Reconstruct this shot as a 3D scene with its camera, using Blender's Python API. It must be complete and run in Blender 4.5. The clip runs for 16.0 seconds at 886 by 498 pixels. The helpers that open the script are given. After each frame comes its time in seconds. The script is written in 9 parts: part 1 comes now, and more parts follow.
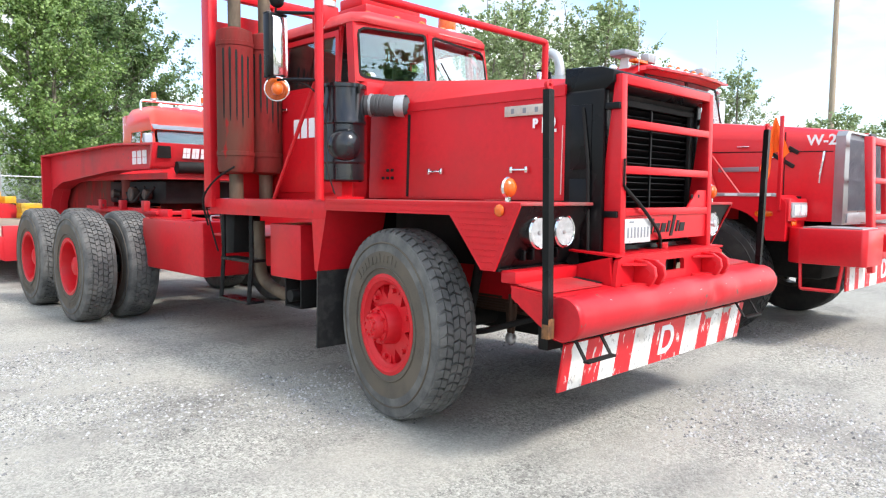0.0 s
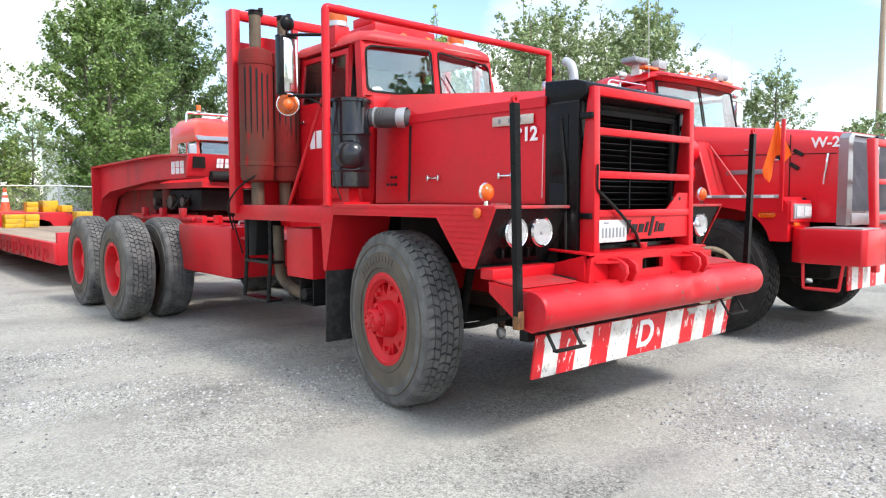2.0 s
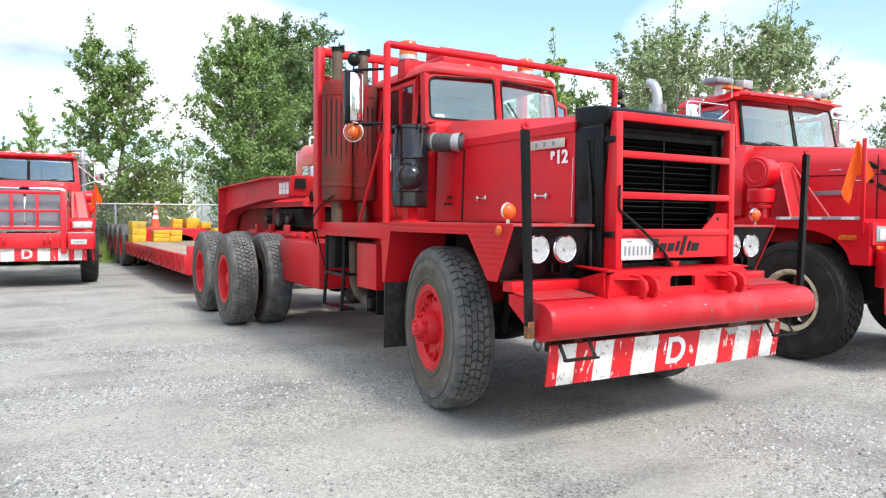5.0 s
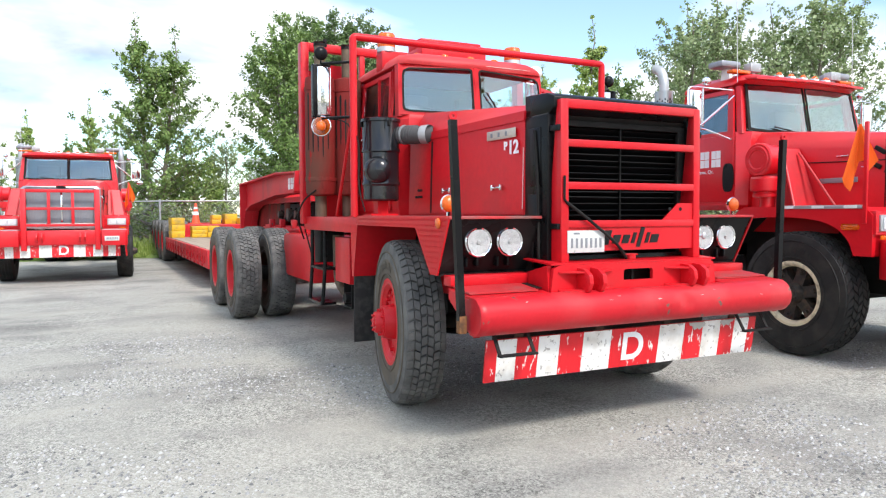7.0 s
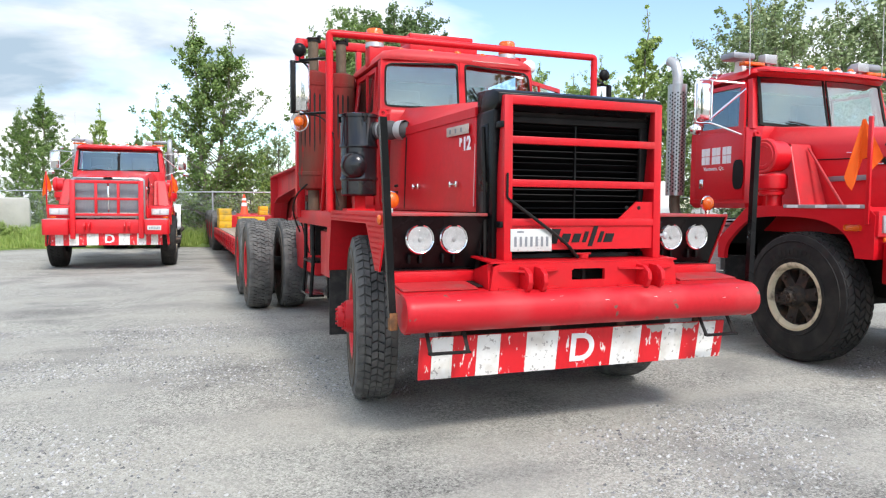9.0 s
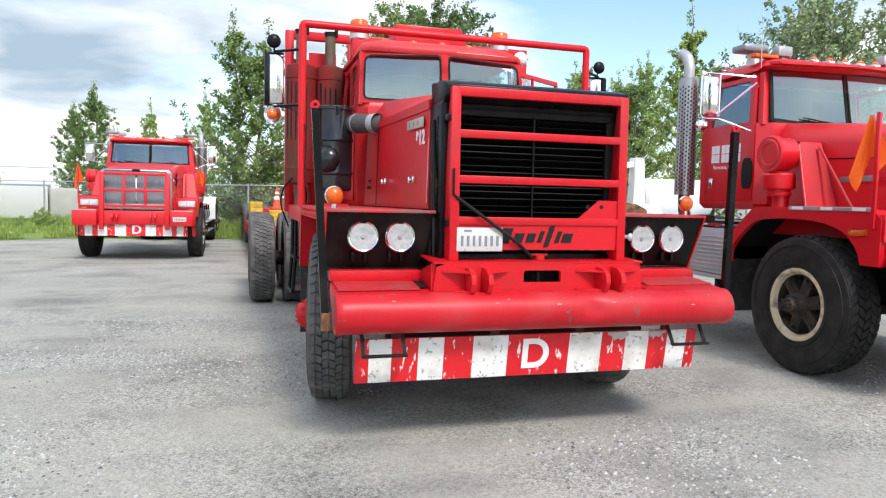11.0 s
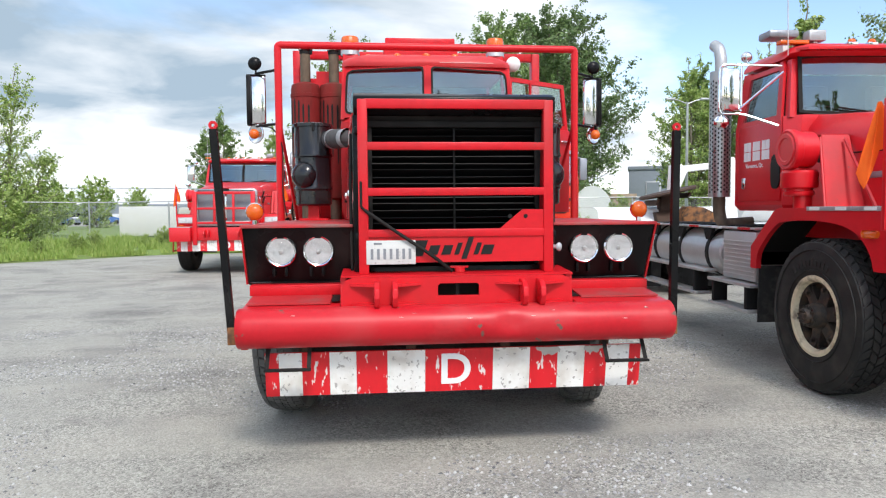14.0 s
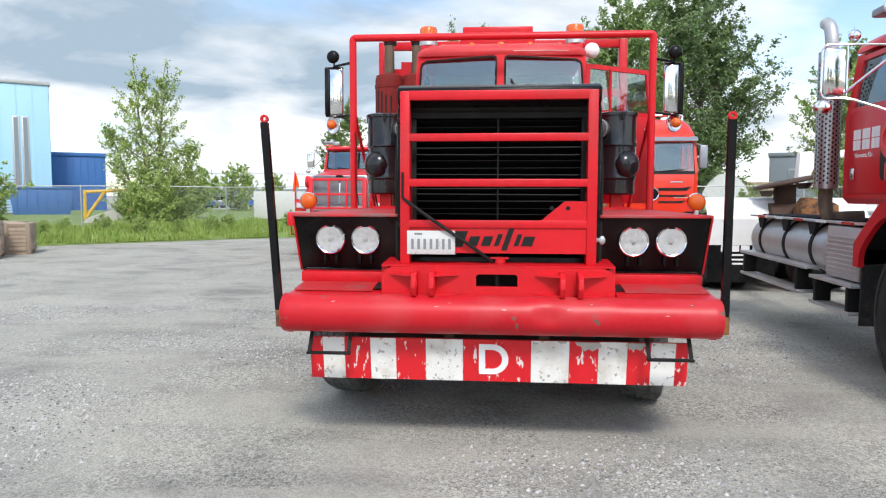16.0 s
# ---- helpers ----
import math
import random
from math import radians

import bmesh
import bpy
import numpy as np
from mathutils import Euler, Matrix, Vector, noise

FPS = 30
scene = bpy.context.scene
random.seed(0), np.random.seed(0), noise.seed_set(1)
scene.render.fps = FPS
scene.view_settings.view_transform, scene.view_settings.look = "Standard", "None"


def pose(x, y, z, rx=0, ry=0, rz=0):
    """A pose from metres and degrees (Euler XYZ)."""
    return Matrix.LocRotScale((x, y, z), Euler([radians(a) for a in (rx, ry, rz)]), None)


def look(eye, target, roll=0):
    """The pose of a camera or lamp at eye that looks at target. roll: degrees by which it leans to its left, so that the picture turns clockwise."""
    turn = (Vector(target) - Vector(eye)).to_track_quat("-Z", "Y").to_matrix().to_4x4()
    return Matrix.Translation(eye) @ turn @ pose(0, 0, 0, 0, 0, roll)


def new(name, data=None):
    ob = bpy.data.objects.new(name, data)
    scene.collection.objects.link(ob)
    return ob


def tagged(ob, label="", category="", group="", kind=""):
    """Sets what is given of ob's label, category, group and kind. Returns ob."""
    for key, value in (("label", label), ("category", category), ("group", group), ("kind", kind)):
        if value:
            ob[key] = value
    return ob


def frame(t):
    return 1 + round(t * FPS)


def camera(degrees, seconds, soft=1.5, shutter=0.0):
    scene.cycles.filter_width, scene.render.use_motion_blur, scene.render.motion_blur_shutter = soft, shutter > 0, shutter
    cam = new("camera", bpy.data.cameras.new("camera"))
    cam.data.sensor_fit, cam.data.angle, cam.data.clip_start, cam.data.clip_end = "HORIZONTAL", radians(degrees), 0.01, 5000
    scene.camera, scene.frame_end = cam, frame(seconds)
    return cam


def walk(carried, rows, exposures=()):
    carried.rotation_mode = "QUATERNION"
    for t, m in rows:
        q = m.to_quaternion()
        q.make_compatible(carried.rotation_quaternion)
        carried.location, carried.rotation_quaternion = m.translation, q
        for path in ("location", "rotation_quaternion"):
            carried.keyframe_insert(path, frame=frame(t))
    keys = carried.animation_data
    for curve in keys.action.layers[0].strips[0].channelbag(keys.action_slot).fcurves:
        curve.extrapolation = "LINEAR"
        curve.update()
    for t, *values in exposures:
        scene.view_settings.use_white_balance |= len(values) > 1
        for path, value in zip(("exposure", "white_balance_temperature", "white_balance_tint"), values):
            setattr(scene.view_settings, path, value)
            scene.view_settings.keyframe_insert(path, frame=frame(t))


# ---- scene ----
cam = camera(64.7, 16.0, soft=1.2)
METRES, EYE, TILT, LEAN, TURN = 5.84, 1.55, 0.0, 0.0, -42.9
ROWS = [
    (0.0, 0.0, 0.0, 0.0, 0.04, -4.42, -0.52),
    (0.5, 0.0094, -0.0262, 0.0003, -0.63, -5.4, -0.47),
    (1.0, 0.0219, -0.0383, 0.0008, -1.3, -5.18, -0.1),
    (1.5, 0.0462, -0.0517, 0.0016, 0.52, -4.04, 0.64),
    (2.0, 0.067, -0.0668, -0.0006, 3.8, -4.0, 0.04),
    (2.5, 0.0722, -0.0847, 0.0013, 5.44, -3.48, -0.46),
    (3.0, 0.0743, -0.1104, 0.0012, 7.79, -2.01, -0.12),
    (3.5, 0.0913, -0.1238, -0.0016, 9.87, -2.41, 0.94),
    (4.0, 0.1316, -0.124, -0.0037, 10.61, -3.68, 2.16),
    (4.5, 0.164, -0.1224, -0.0032, 12.33, -2.9, 0.84),
    (7.0, 0.317, -0.0689, -0.0034, 19.02, -2.91, 0.18),
    (7.5, 0.351, -0.0467, -0.0045, 19.39, -2.74, 0.38),
    (8.0, 0.3794, -0.032, -0.0015, 19.22, -2.95, 0.0),
    (8.5, 0.419, -0.0242, 0.0012, 21.46, -2.97, 0.42),
    (9.0, 0.4473, -0.0163, 0.0018, 24.4, -3.53, -0.44),
    (9.5, 0.4705, 0.008, -0.0005, 24.94, -3.9, 0.04),
    (10.0, 0.4916, 0.0317, 0.0018, 26.04, -4.13, -0.43),
    (12.5, 0.6322, 0.1289, 0.0063, 32.77, -3.7, 0.14),
    (13.0, 0.675, 0.1548, 0.0094, 35.02, -3.69, 0.71),
    (13.5, 0.7014, 0.1723, 0.0116, 37.79, -3.25, -0.24),
    (14.0, 0.7226, 0.207, 0.0096, 38.95, -3.28, 0.45),
    (14.5, 0.7376, 0.232, 0.0126, 40.32, -3.5, -0.8),
    (15.0, 0.7531, 0.2462, 0.0131, 41.87, -3.79, -0.43),
    (15.5, 0.7796, 0.256, 0.0149, 45.97, -4.14, -0.21),
    (16.0, 0.7944, 0.2686, 0.0143, 49.41, -4.36, -0.14),
]
walk(cam, [(t, pose(0, 0, EYE, TILT, LEAN, TURN) @ pose(METRES * x, METRES * y, METRES * z, 90 + pitch, roll, yaw)) for t, x, y, z, yaw, pitch, roll in ROWS],
     exposures=[(0.0, 0.50), (0.5, 0.42), (2.0, 0.35), (3.5, 0.31), (7.0, 0.24), (8.0, 0.17), (10.0, 0.07), (12.5, -0.03), (16.0, -0.10)])

# ---- world, sun, exposure ----
SUN_DIR = Vector((-0.20, 0.88, -1.0)).normalized()
world = bpy.data.worlds.new("sky")
scene.world = world
world.use_nodes = True
wt = world.node_tree
wt.nodes.clear()


def wnode(kind, **inputs):
    n = wt.nodes.new(kind)
    for k, v in inputs.items():
        n.inputs[k.replace("_", " ")].default_value = v
    return n


w_out = wnode("ShaderNodeOutputWorld")
w_sky = wnode("ShaderNodeTexSky")
w_sky.sky_type, w_sky.sun_disc = "NISHITA", False
w_sky.sun_elevation = math.asin(-SUN_DIR.z)
w_sky.sun_rotation = math.atan2(-SUN_DIR.x, -SUN_DIR.y)
w_sky.air_density, w_sky.dust_density, w_sky.ozone_density = 1.0, 0.6, 2.0
w_bg_sky = wnode("ShaderNodeBackground", Strength=0.25)
w_bg_cloud = wnode("ShaderNodeBackground", Strength=1.35)
w_mix = wnode("ShaderNodeMixShader")
w_tc = wnode("ShaderNodeTexCoord")
w_sep = wnode("ShaderNodeSeparateXYZ")
w_den = wt.nodes.new("ShaderNodeMath")
w_den.operation = "MAXIMUM"
w_den.inputs[1].default_value = 0.0
w_add = wt.nodes.new("ShaderNodeMath")
w_add.operation = "ADD"
w_add.inputs[1].default_value = 0.16
w_div = wt.nodes.new("ShaderNodeVectorMath")
w_div.operation = "DIVIDE"
w_flat = wt.nodes.new("ShaderNodeCombineXYZ")
w_shape = wnode("ShaderNodeTexNoise", Scale=0.62, Detail=7.0, Roughness=0.52, Distortion=0.25)
w_shade = wnode("ShaderNodeTexNoise", Scale=1.5, Detail=6.0, Roughness=0.52, Distortion=0.3)
w_ramp = wt.nodes.new("ShaderNodeValToRGB")
w_ramp.color_ramp.elements[0].position, w_ramp.color_ramp.elements[1].position = 0.38, 0.52
w_tone = wt.nodes.new("ShaderNodeValToRGB")
w_tone.color_ramp.elements[0].position, w_tone.color_ramp.elements[0].color = 0.25, (0.34, 0.44, 0.54, 1)
w_tone.color_ramp.elements[1].position, w_tone.color_ramp.elements[1].color = 0.63, (0.985, 1.0, 1.02, 1)
L = wt.links.new
L(w_tc.outputs["Generated"], w_sep.inputs[0])
L(w_sep.outputs["Z"], w_den.inputs[0])
L(w_den.outputs[0], w_add.inputs[0])
for k in "XYZ":
    L(w_add.outputs[0], w_flat.inputs[k])
L(w_tc.outputs["Generated"], w_div.inputs[0])
L(w_flat.outputs[0], w_div.inputs[1])
w_off = wt.nodes.new("ShaderNodeVectorMath")
w_off.operation = "ADD"
w_off.inputs[1].default_value = (3.1, 7.4, 2.0)
L(w_div.outputs[0], w_off.inputs[0])
L(w_off.outputs[0], w_shape.inputs["Vector"])
L(w_div.outputs[0], w_shade.inputs["Vector"])


def toward(axis, lo, hi, out):
    """Rises from 0 to out as the direction nears axis (by the cosine)."""
    d = wt.nodes.new("ShaderNodeVectorMath")
    d.operation = "DOT_PRODUCT"
    d.inputs[1].default_value = Vector(axis).normalized()
    r = wt.nodes.new("ShaderNodeMapRange")
    r.interpolation_type = "SMOOTHSTEP"
    for k, v in (("From Min", lo), ("From Max", hi), ("To Max", out)):
        r.inputs[k].default_value = v
    L(w_tc.outputs["Generated"], d.inputs[0])
    L(d.outputs["Value"], r.inputs["Value"])
    return r.outputs[0]


# a break of blue in the clouds beyond the trucks; clouds glow brighter round the sun
w_gap = wt.nodes.new("ShaderNodeMath")
w_gap.operation = "SUBTRACT"
L(w_shape.outputs["Fac"], w_gap.inputs[0])
L(toward((0.40, 0.80, 0.46), 0.91, 0.985, 0.24), w_gap.inputs[1])
w_unseen_gap = wt.nodes.new("ShaderNodeMath")  # cloud thinned on the unseen side, for windscreen reflections and fill light
w_unseen_gap.operation = "SUBTRACT"
L(w_gap.outputs[0], w_unseen_gap.inputs[0])
L(toward((0.1, -0.85, 0.5), 0.2, 0.8, 0.04), w_unseen_gap.inputs[1])
L(w_unseen_gap.outputs[0], w_ramp.inputs[0])
w_glow = wt.nodes.new("ShaderNodeMath")
w_glow.operation = "ADD"
w_glow.inputs[1].default_value = 1.38
L(toward(-SUN_DIR, -0.15, 0.95, 0.95), w_glow.inputs[0])
L(w_glow.outputs[0], w_bg_cloud.inputs["Strength"])
w_side = wt.nodes.new("ShaderNodeMath")  # clouds are thicker and greyer towards -x
w_side.operation = "MULTIPLY_ADD"
w_side.inputs[1].default_value = 0.07
L(w_sep.outputs["X"], w_side.inputs[0])
L(w_shade.outputs["Fac"], w_side.inputs[2])
w_low = wt.nodes.new("ShaderNodeMapRange")  # white heaps along the horizon below it
w_low.interpolation_type = "SMOOTHSTEP"
for k, v in (("From Min", 0.10), ("From Max", 0.165), ("To Min", -0.35), ("To Max", 1.0)):
    w_low.inputs[k].default_value = v
w_edge = wt.nodes.new("ShaderNodeMath")  # their tops billow
w_edge.operation = "MULTIPLY_ADD"
w_edge.inputs[1].default_value = 0.11
L(w_shape.outputs["Fac"], w_edge.inputs[0])
w_z = wt.nodes.new("ShaderNodeMath")
w_z.operation = "SUBTRACT"
w_z.inputs[1].default_value = 0.055
L(w_sep.outputs["Z"], w_z.inputs[0])
L(w_z.outputs[0], w_edge.inputs[2])
L(w_edge.outputs[0], w_low.inputs["Value"])
w_bank = wt.nodes.new("ShaderNodeMath")
w_bank.operation = "MULTIPLY"
L(toward((-0.36, 0.90, 0.24), 0.86, 0.99, 0.17), w_bank.inputs[0])
L(w_low.outputs[0], w_bank.inputs[1])
w_heavy = wt.nodes.new("ShaderNodeMath")  # a heavy grey bank on that side
w_heavy.operation = "SUBTRACT"
L(w_side.outputs[0], w_heavy.inputs[0])
L(w_bank.outputs[0], w_heavy.inputs[1])
L(w_heavy.outputs[0], w_tone.inputs[0])
L(w_tone.outputs[0], w_bg_cloud.inputs["Color"])
L(w_sky.outputs[0], w_bg_sky.inputs["Color"])
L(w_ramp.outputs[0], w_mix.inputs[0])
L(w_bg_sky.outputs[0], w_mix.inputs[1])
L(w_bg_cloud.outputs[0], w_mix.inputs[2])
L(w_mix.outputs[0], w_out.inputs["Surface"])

sun = new("sun", bpy.data.lights.new("sun", "SUN"))
sun.data.energy, sun.data.angle, sun.data.color = 3.1, radians(12.0), (1.0, 0.95, 0.89)
sun.matrix_world = look((0, 0, 40), Vector((0, 0, 40)) + SUN_DIR)


# ---- materials ----
def material(name, base, rough=0.5, metal=0.0, vary=0.12, scale=2.0, fine=30.0, bump=0.15, coat=0.0,
             dirt=None, dirt_at=0.6, dirt_scale=1.5, chips=None, chips_at=0.7, chips_scale=14.0, rand=0.0, stretch=(1, 1, 1)):
    """Paint, metal, rubber, stone: colour that varies broadly and finely, dirt in patches, chips, a fine relief."""
    m = bpy.data.materials.new(name)
    m.use_nodes = True
    t = m.node_tree
    link = t.links.new
    p = t.nodes["Principled BSDF"]
    tc = t.nodes.new("ShaderNodeTexCoord")
    mp = t.nodes.new("ShaderNodeMapping")
    mp.inputs["Scale"].default_value = stretch
    link(tc.outputs["Object"], mp.inputs["Vector"])

    def noise_node(sc, detail=4.0, off=0.0):
        n = t.nodes.new("ShaderNodeTexNoise")
        n.inputs["Scale"].default_value, n.inputs["Detail"].default_value = sc, detail
        if off:
            a = t.nodes.new("ShaderNodeVectorMath")
            a.inputs[1].default_value = (off, off * 1.7, off * 0.6)
            link(mp.outputs[0], a.inputs[0])
            link(a.outputs[0], n.inputs["Vector"])
        else:
            link(mp.outputs[0], n.inputs["Vector"])
        return n

    def mix(fac, a, b):
        n = t.nodes.new("ShaderNodeMix")
        n.data_type = "RGBA"
        for sock, v in ((n.inputs[0], fac), (n.inputs[6], a), (n.inputs[7], b)):
            if isinstance(v, bpy.types.NodeSocket):
                link(v, sock)
            else:
                sock.default_value = v if isinstance(v, float) else (*v, 1)
        return n.outputs[2]

    def step(src, at, width):
        n = t.nodes.new("ShaderNodeMapRange")
        n.inputs["From Min"].default_value, n.inputs["From Max"].default_value = at - width, at + width
        link(src, n.inputs["Value"])
        return n.outputs[0]

    big, small = noise_node(scale), noise_node(fine, 6.0)
    dark, light = [c * (1 - vary) for c in base], [min(1, c * (1 + vary)) for c in base]
    col = mix(step(big.outputs["Fac"], 0.5, 0.2), dark, light)
    col = mix(step(small.outputs["Fac"], 0.5, 0.3), col, light)
    if rand:
        oi = t.nodes.new("ShaderNodeObjectInfo")
        hsv = t.nodes.new("ShaderNodeHueSaturation")
        mr = t.nodes.new("ShaderNodeMapRange")
        mr.inputs["To Min"].default_value, mr.inputs["To Max"].default_value = 1 - rand, 1 + rand
        link(oi.outputs["Random"], mr.inputs["Value"])
        link(mr.outputs[0], hsv.inputs["Value"])
        link(col, hsv.inputs["Color"])
        col = hsv.outputs[0]
    if dirt:
        col = mix(step(noise_node(dirt_scale, 8.0, 5.3).outputs["Fac"], dirt_at, 0.12), col, dirt)
    if chips:
        col = mix(step(noise_node(chips_scale, 5.0, 9.1).outputs["Fac"], chips_at, 0.015), col, chips)
    link(col, p.inputs["Base Color"])
    r = t.nodes.new("ShaderNodeMapRange")
    r.inputs["To Min"].default_value, r.inputs["To Max"].default_value = max(0.02, rough - 0.1), min(1, rough + 0.1)
    link(big.outputs["Fac"], r.inputs["Value"])
    link(r.outputs[0], p.inputs["Roughness"])
    p.inputs["Metallic"].default_value = metal
    p.inputs["Coat Weight"].default_value, p.inputs["Coat Roughness"].default_value = coat, 0.12
    if bump:
        b = t.nodes.new("ShaderNodeBump")
        b.inputs["Strength"].default_value, b.inputs["Distance"].default_value = bump, 0.004
        link(small.outputs["Fac"], b.inputs["Height"])
        link(b.outputs[0], p.inputs["Normal"])
    return m


def glass_material(name, tint, rough=0.0):
    m = bpy.data.materials.new(name)
    m.use_nodes = True
    p = m.node_tree.nodes["Principled BSDF"]
    p.inputs["Base Color"].default_value = (*tint, 1)
    p.inputs["Transmission Weight"].default_value, p.inputs["Roughness"].default_value = 1.0, rough
    p.inputs["IOR"].default_value = 2.1
    p.inputs["Specular Tint"].default_value = (0.86, 1.0, 0.99, 1)
    return m


def lens_material(name, tint, rough=0.12):
    m = material(name, tint, rough + 0.1, vary=0.06, scale=20, fine=90, bump=0.5, coat=0.25)
    m.node_tree.nodes["Principled BSDF"].inputs["Transmission Weight"].default_value = 0.1
    return m


RED = material("worn_red_paint", (0.53, 0.009, 0.016), 0.36, vary=0.18, scale=0.9, fine=22, bump=0.06,
               dirt=(0.40, 0.026, 0.026), dirt_at=0.63, dirt_scale=1.1, chips=(0.20, 0.07, 0.05), chips_at=0.745)
RED_BUMPER = material("knocked_red_bumper_paint", (0.47, 0.010, 0.018), 0.40, vary=0.14, scale=1.6, fine=30, bump=0.12,
                      dirt=(0.50, 0.045, 0.05), dirt_at=0.62, dirt_scale=2.4, chips=(0.15, 0.09, 0.07), chips_at=0.665, chips_scale=8)
RED_FLOOR = material("scuffed_red_deck_paint", (0.42, 0.020, 0.025), 0.55, vary=0.2, scale=2.5, fine=40, bump=0.25,
                     dirt=(0.22, 0.10, 0.09), dirt_at=0.58, dirt_scale=3)
RED_B = material("bright_red_paint", (0.60, 0.008, 0.016), 0.34, vary=0.09, scale=0.8, fine=25, bump=0.02, coat=0.12,
                 dirt=(0.48, 0.012, 0.018), dirt_at=0.66, dirt_scale=1.3)
RED_T = material("trailer_red_paint", (0.50, 0.012, 0.020), 0.42, vary=0.16, scale=1.2, fine=20, bump=0.1,
                 dirt=(0.25, 0.03, 0.03), dirt_at=0.62, chips=(0.12, 0.06, 0.05), chips_at=0.72)
ORANGE_RED = material("orange_red_paint", (0.68, 0.034, 0.012), 0.25, vary=0.06, scale=0.8, fine=25, bump=0.02, coat=0.5)
ROOF_RED = material("sun_faded_red_paint", (0.50, 0.028, 0.032), 0.55, vary=0.16, scale=2.0, fine=30, bump=0.1,
                    dirt=(0.55, 0.07, 0.07), dirt_at=0.6, dirt_scale=2.5, chips=(0.62, 0.42, 0.38), chips_at=0.70, chips_scale=11)
RUST_BRIGHT = material("flaking_orange_rust", (0.20, 0.085, 0.028), 0.8, vary=0.4, scale=14, fine=60, bump=0.5, dirt=(0.03, 0.02, 0.016), dirt_at=0.55, dirt_scale=12)
RUSTY_RED = material("heat_faded_red", (0.165, 0.013, 0.012), 0.75, vary=0.35, scale=4.5, fine=40, bump=0.4,
                     dirt=(0.115, 0.040, 0.028), dirt_at=0.55, dirt_scale=3.2, chips=(0.27, 0.014, 0.014), chips_at=0.63, chips_scale=6, stretch=(1, 1, 0.3))
RUSTY_RED.node_tree.nodes["Principled BSDF"].inputs["Specular IOR Level"].default_value = 0.2
RUST = material("rusty_steel", (0.060, 0.033, 0.021), 0.7, metal=0.3, vary=0.35, scale=6, fine=60, bump=0.4)
PIPE = material("burnt_exhaust_pipe", (0.13, 0.095, 0.062), 0.65, metal=0.3, vary=0.3, scale=5, fine=50, bump=0.2,
                dirt=(0.045, 0.026, 0.017), dirt_at=0.56, dirt_scale=6, stretch=(1, 1, 0.4))
HOSE = material("dusty_grey_hose_rubber", (0.055, 0.055, 0.056), 0.7, vary=0.25, scale=8, fine=60, bump=0.2)
BLACK = material("black_enamel", (0.006, 0.006, 0.0065), 0.28, vary=0.3, scale=3, fine=40, bump=0.05,
                 dirt=(0.022, 0.021, 0.02), dirt_at=0.66, dirt_scale=3)
BLACK_GLOSS = material("glossy_black_enamel", (0.008, 0.009, 0.011), 0.18, vary=0.3, scale=3, fine=40, bump=0.05,
                       dirt=(0.03, 0.03, 0.03), dirt_at=0.66, dirt_scale=3)
BLACK_DULL = material("dusty_black_steel", (0.012, 0.0115, 0.011), 0.65, vary=0.4, scale=4, fine=50, bump=0.2,
                      dirt=(0.03, 0.028, 0.025), dirt_at=0.62, dirt_scale=3)
RUBBER = material("dusty_tyre_rubber", (0.080, 0.079, 0.076), 0.85, vary=0.3, scale=5, fine=80, bump=0.3,
                  dirt=(0.155, 0.15, 0.14), dirt_at=0.52, dirt_scale=7)
RUBBER_WALL = material("dusty_tyre_sidewall", (0.082, 0.071, 0.057), 0.85, vary=0.3, scale=4, fine=60, bump=0.25,
                       dirt=(0.125, 0.103, 0.078), dirt_at=0.55, dirt_scale=4)
RUBBER_B = material("black_tyre_rubber", (0.015, 0.0145, 0.014), 0.6, vary=0.3, scale=5, fine=80, bump=0.2,
                    dirt=(0.036, 0.033, 0.029), dirt_at=0.56, dirt_scale=7)
FLAP = material("mud_splashed_rubber", (0.02, 0.019, 0.018), 0.6, vary=0.3, scale=6, fine=70, bump=0.3,
                dirt=(0.06, 0.056, 0.05), dirt_at=0.60, dirt_scale=14)
CHROME = material("chrome", (0.75, 0.75, 0.76), 0.1, metal=1.0, vary=0.05, bump=0.02)
CHROME.node_tree.nodes["Principled BSDF"].inputs["Roughness"].default_value = 0.1
STEEL = material("bare_aluminium", (0.52, 0.51, 0.50), 0.42, metal=0.6, vary=0.15, scale=5, fine=50, bump=0.1)
GALV = material("galvanised_steel", (0.42, 0.43, 0.44), 0.5, metal=0.7, vary=0.2, scale=8, fine=60, bump=0.1)
IVORY = material("worn_ivory_rim_paint", (0.63, 0.54, 0.37), 0.5, vary=0.12, scale=9, fine=60, bump=0.2, dirt=(0.2, 0.15, 0.1), dirt_at=0.62, dirt_scale=12)
IRON = material("oily_cast_iron", (0.035, 0.030, 0.026), 0.55, metal=0.3, vary=0.4, scale=10, fine=60, bump=0.4, dirt=(0.13, 0.08, 0.05), dirt_at=0.6, dirt_scale=12)
WHITE = material("white_paint", (0.80, 0.80, 0.78), 0.5, vary=0.05, scale=3, fine=30, bump=0.05)
SIGN_WHITE = material("chipped_white_sign_paint", (0.78, 0.77, 0.74), 0.5, vary=0.06, scale=6, fine=40, bump=0.15,
                      dirt=(0.60, 0.56, 0.50), dirt_at=0.60, dirt_scale=7, chips=(0.40, 0.38, 0.35), chips_at=0.632, chips_scale=36)
SIGN_RED = material("chipped_red_sign_paint", (0.64, 0.010, 0.018), 0.40, vary=0.10, scale=6, fine=40, bump=0.15,
                    chips=(0.74, 0.69, 0.65), chips_at=0.632, chips_scale=38, stretch=(1, 1, 0.33))
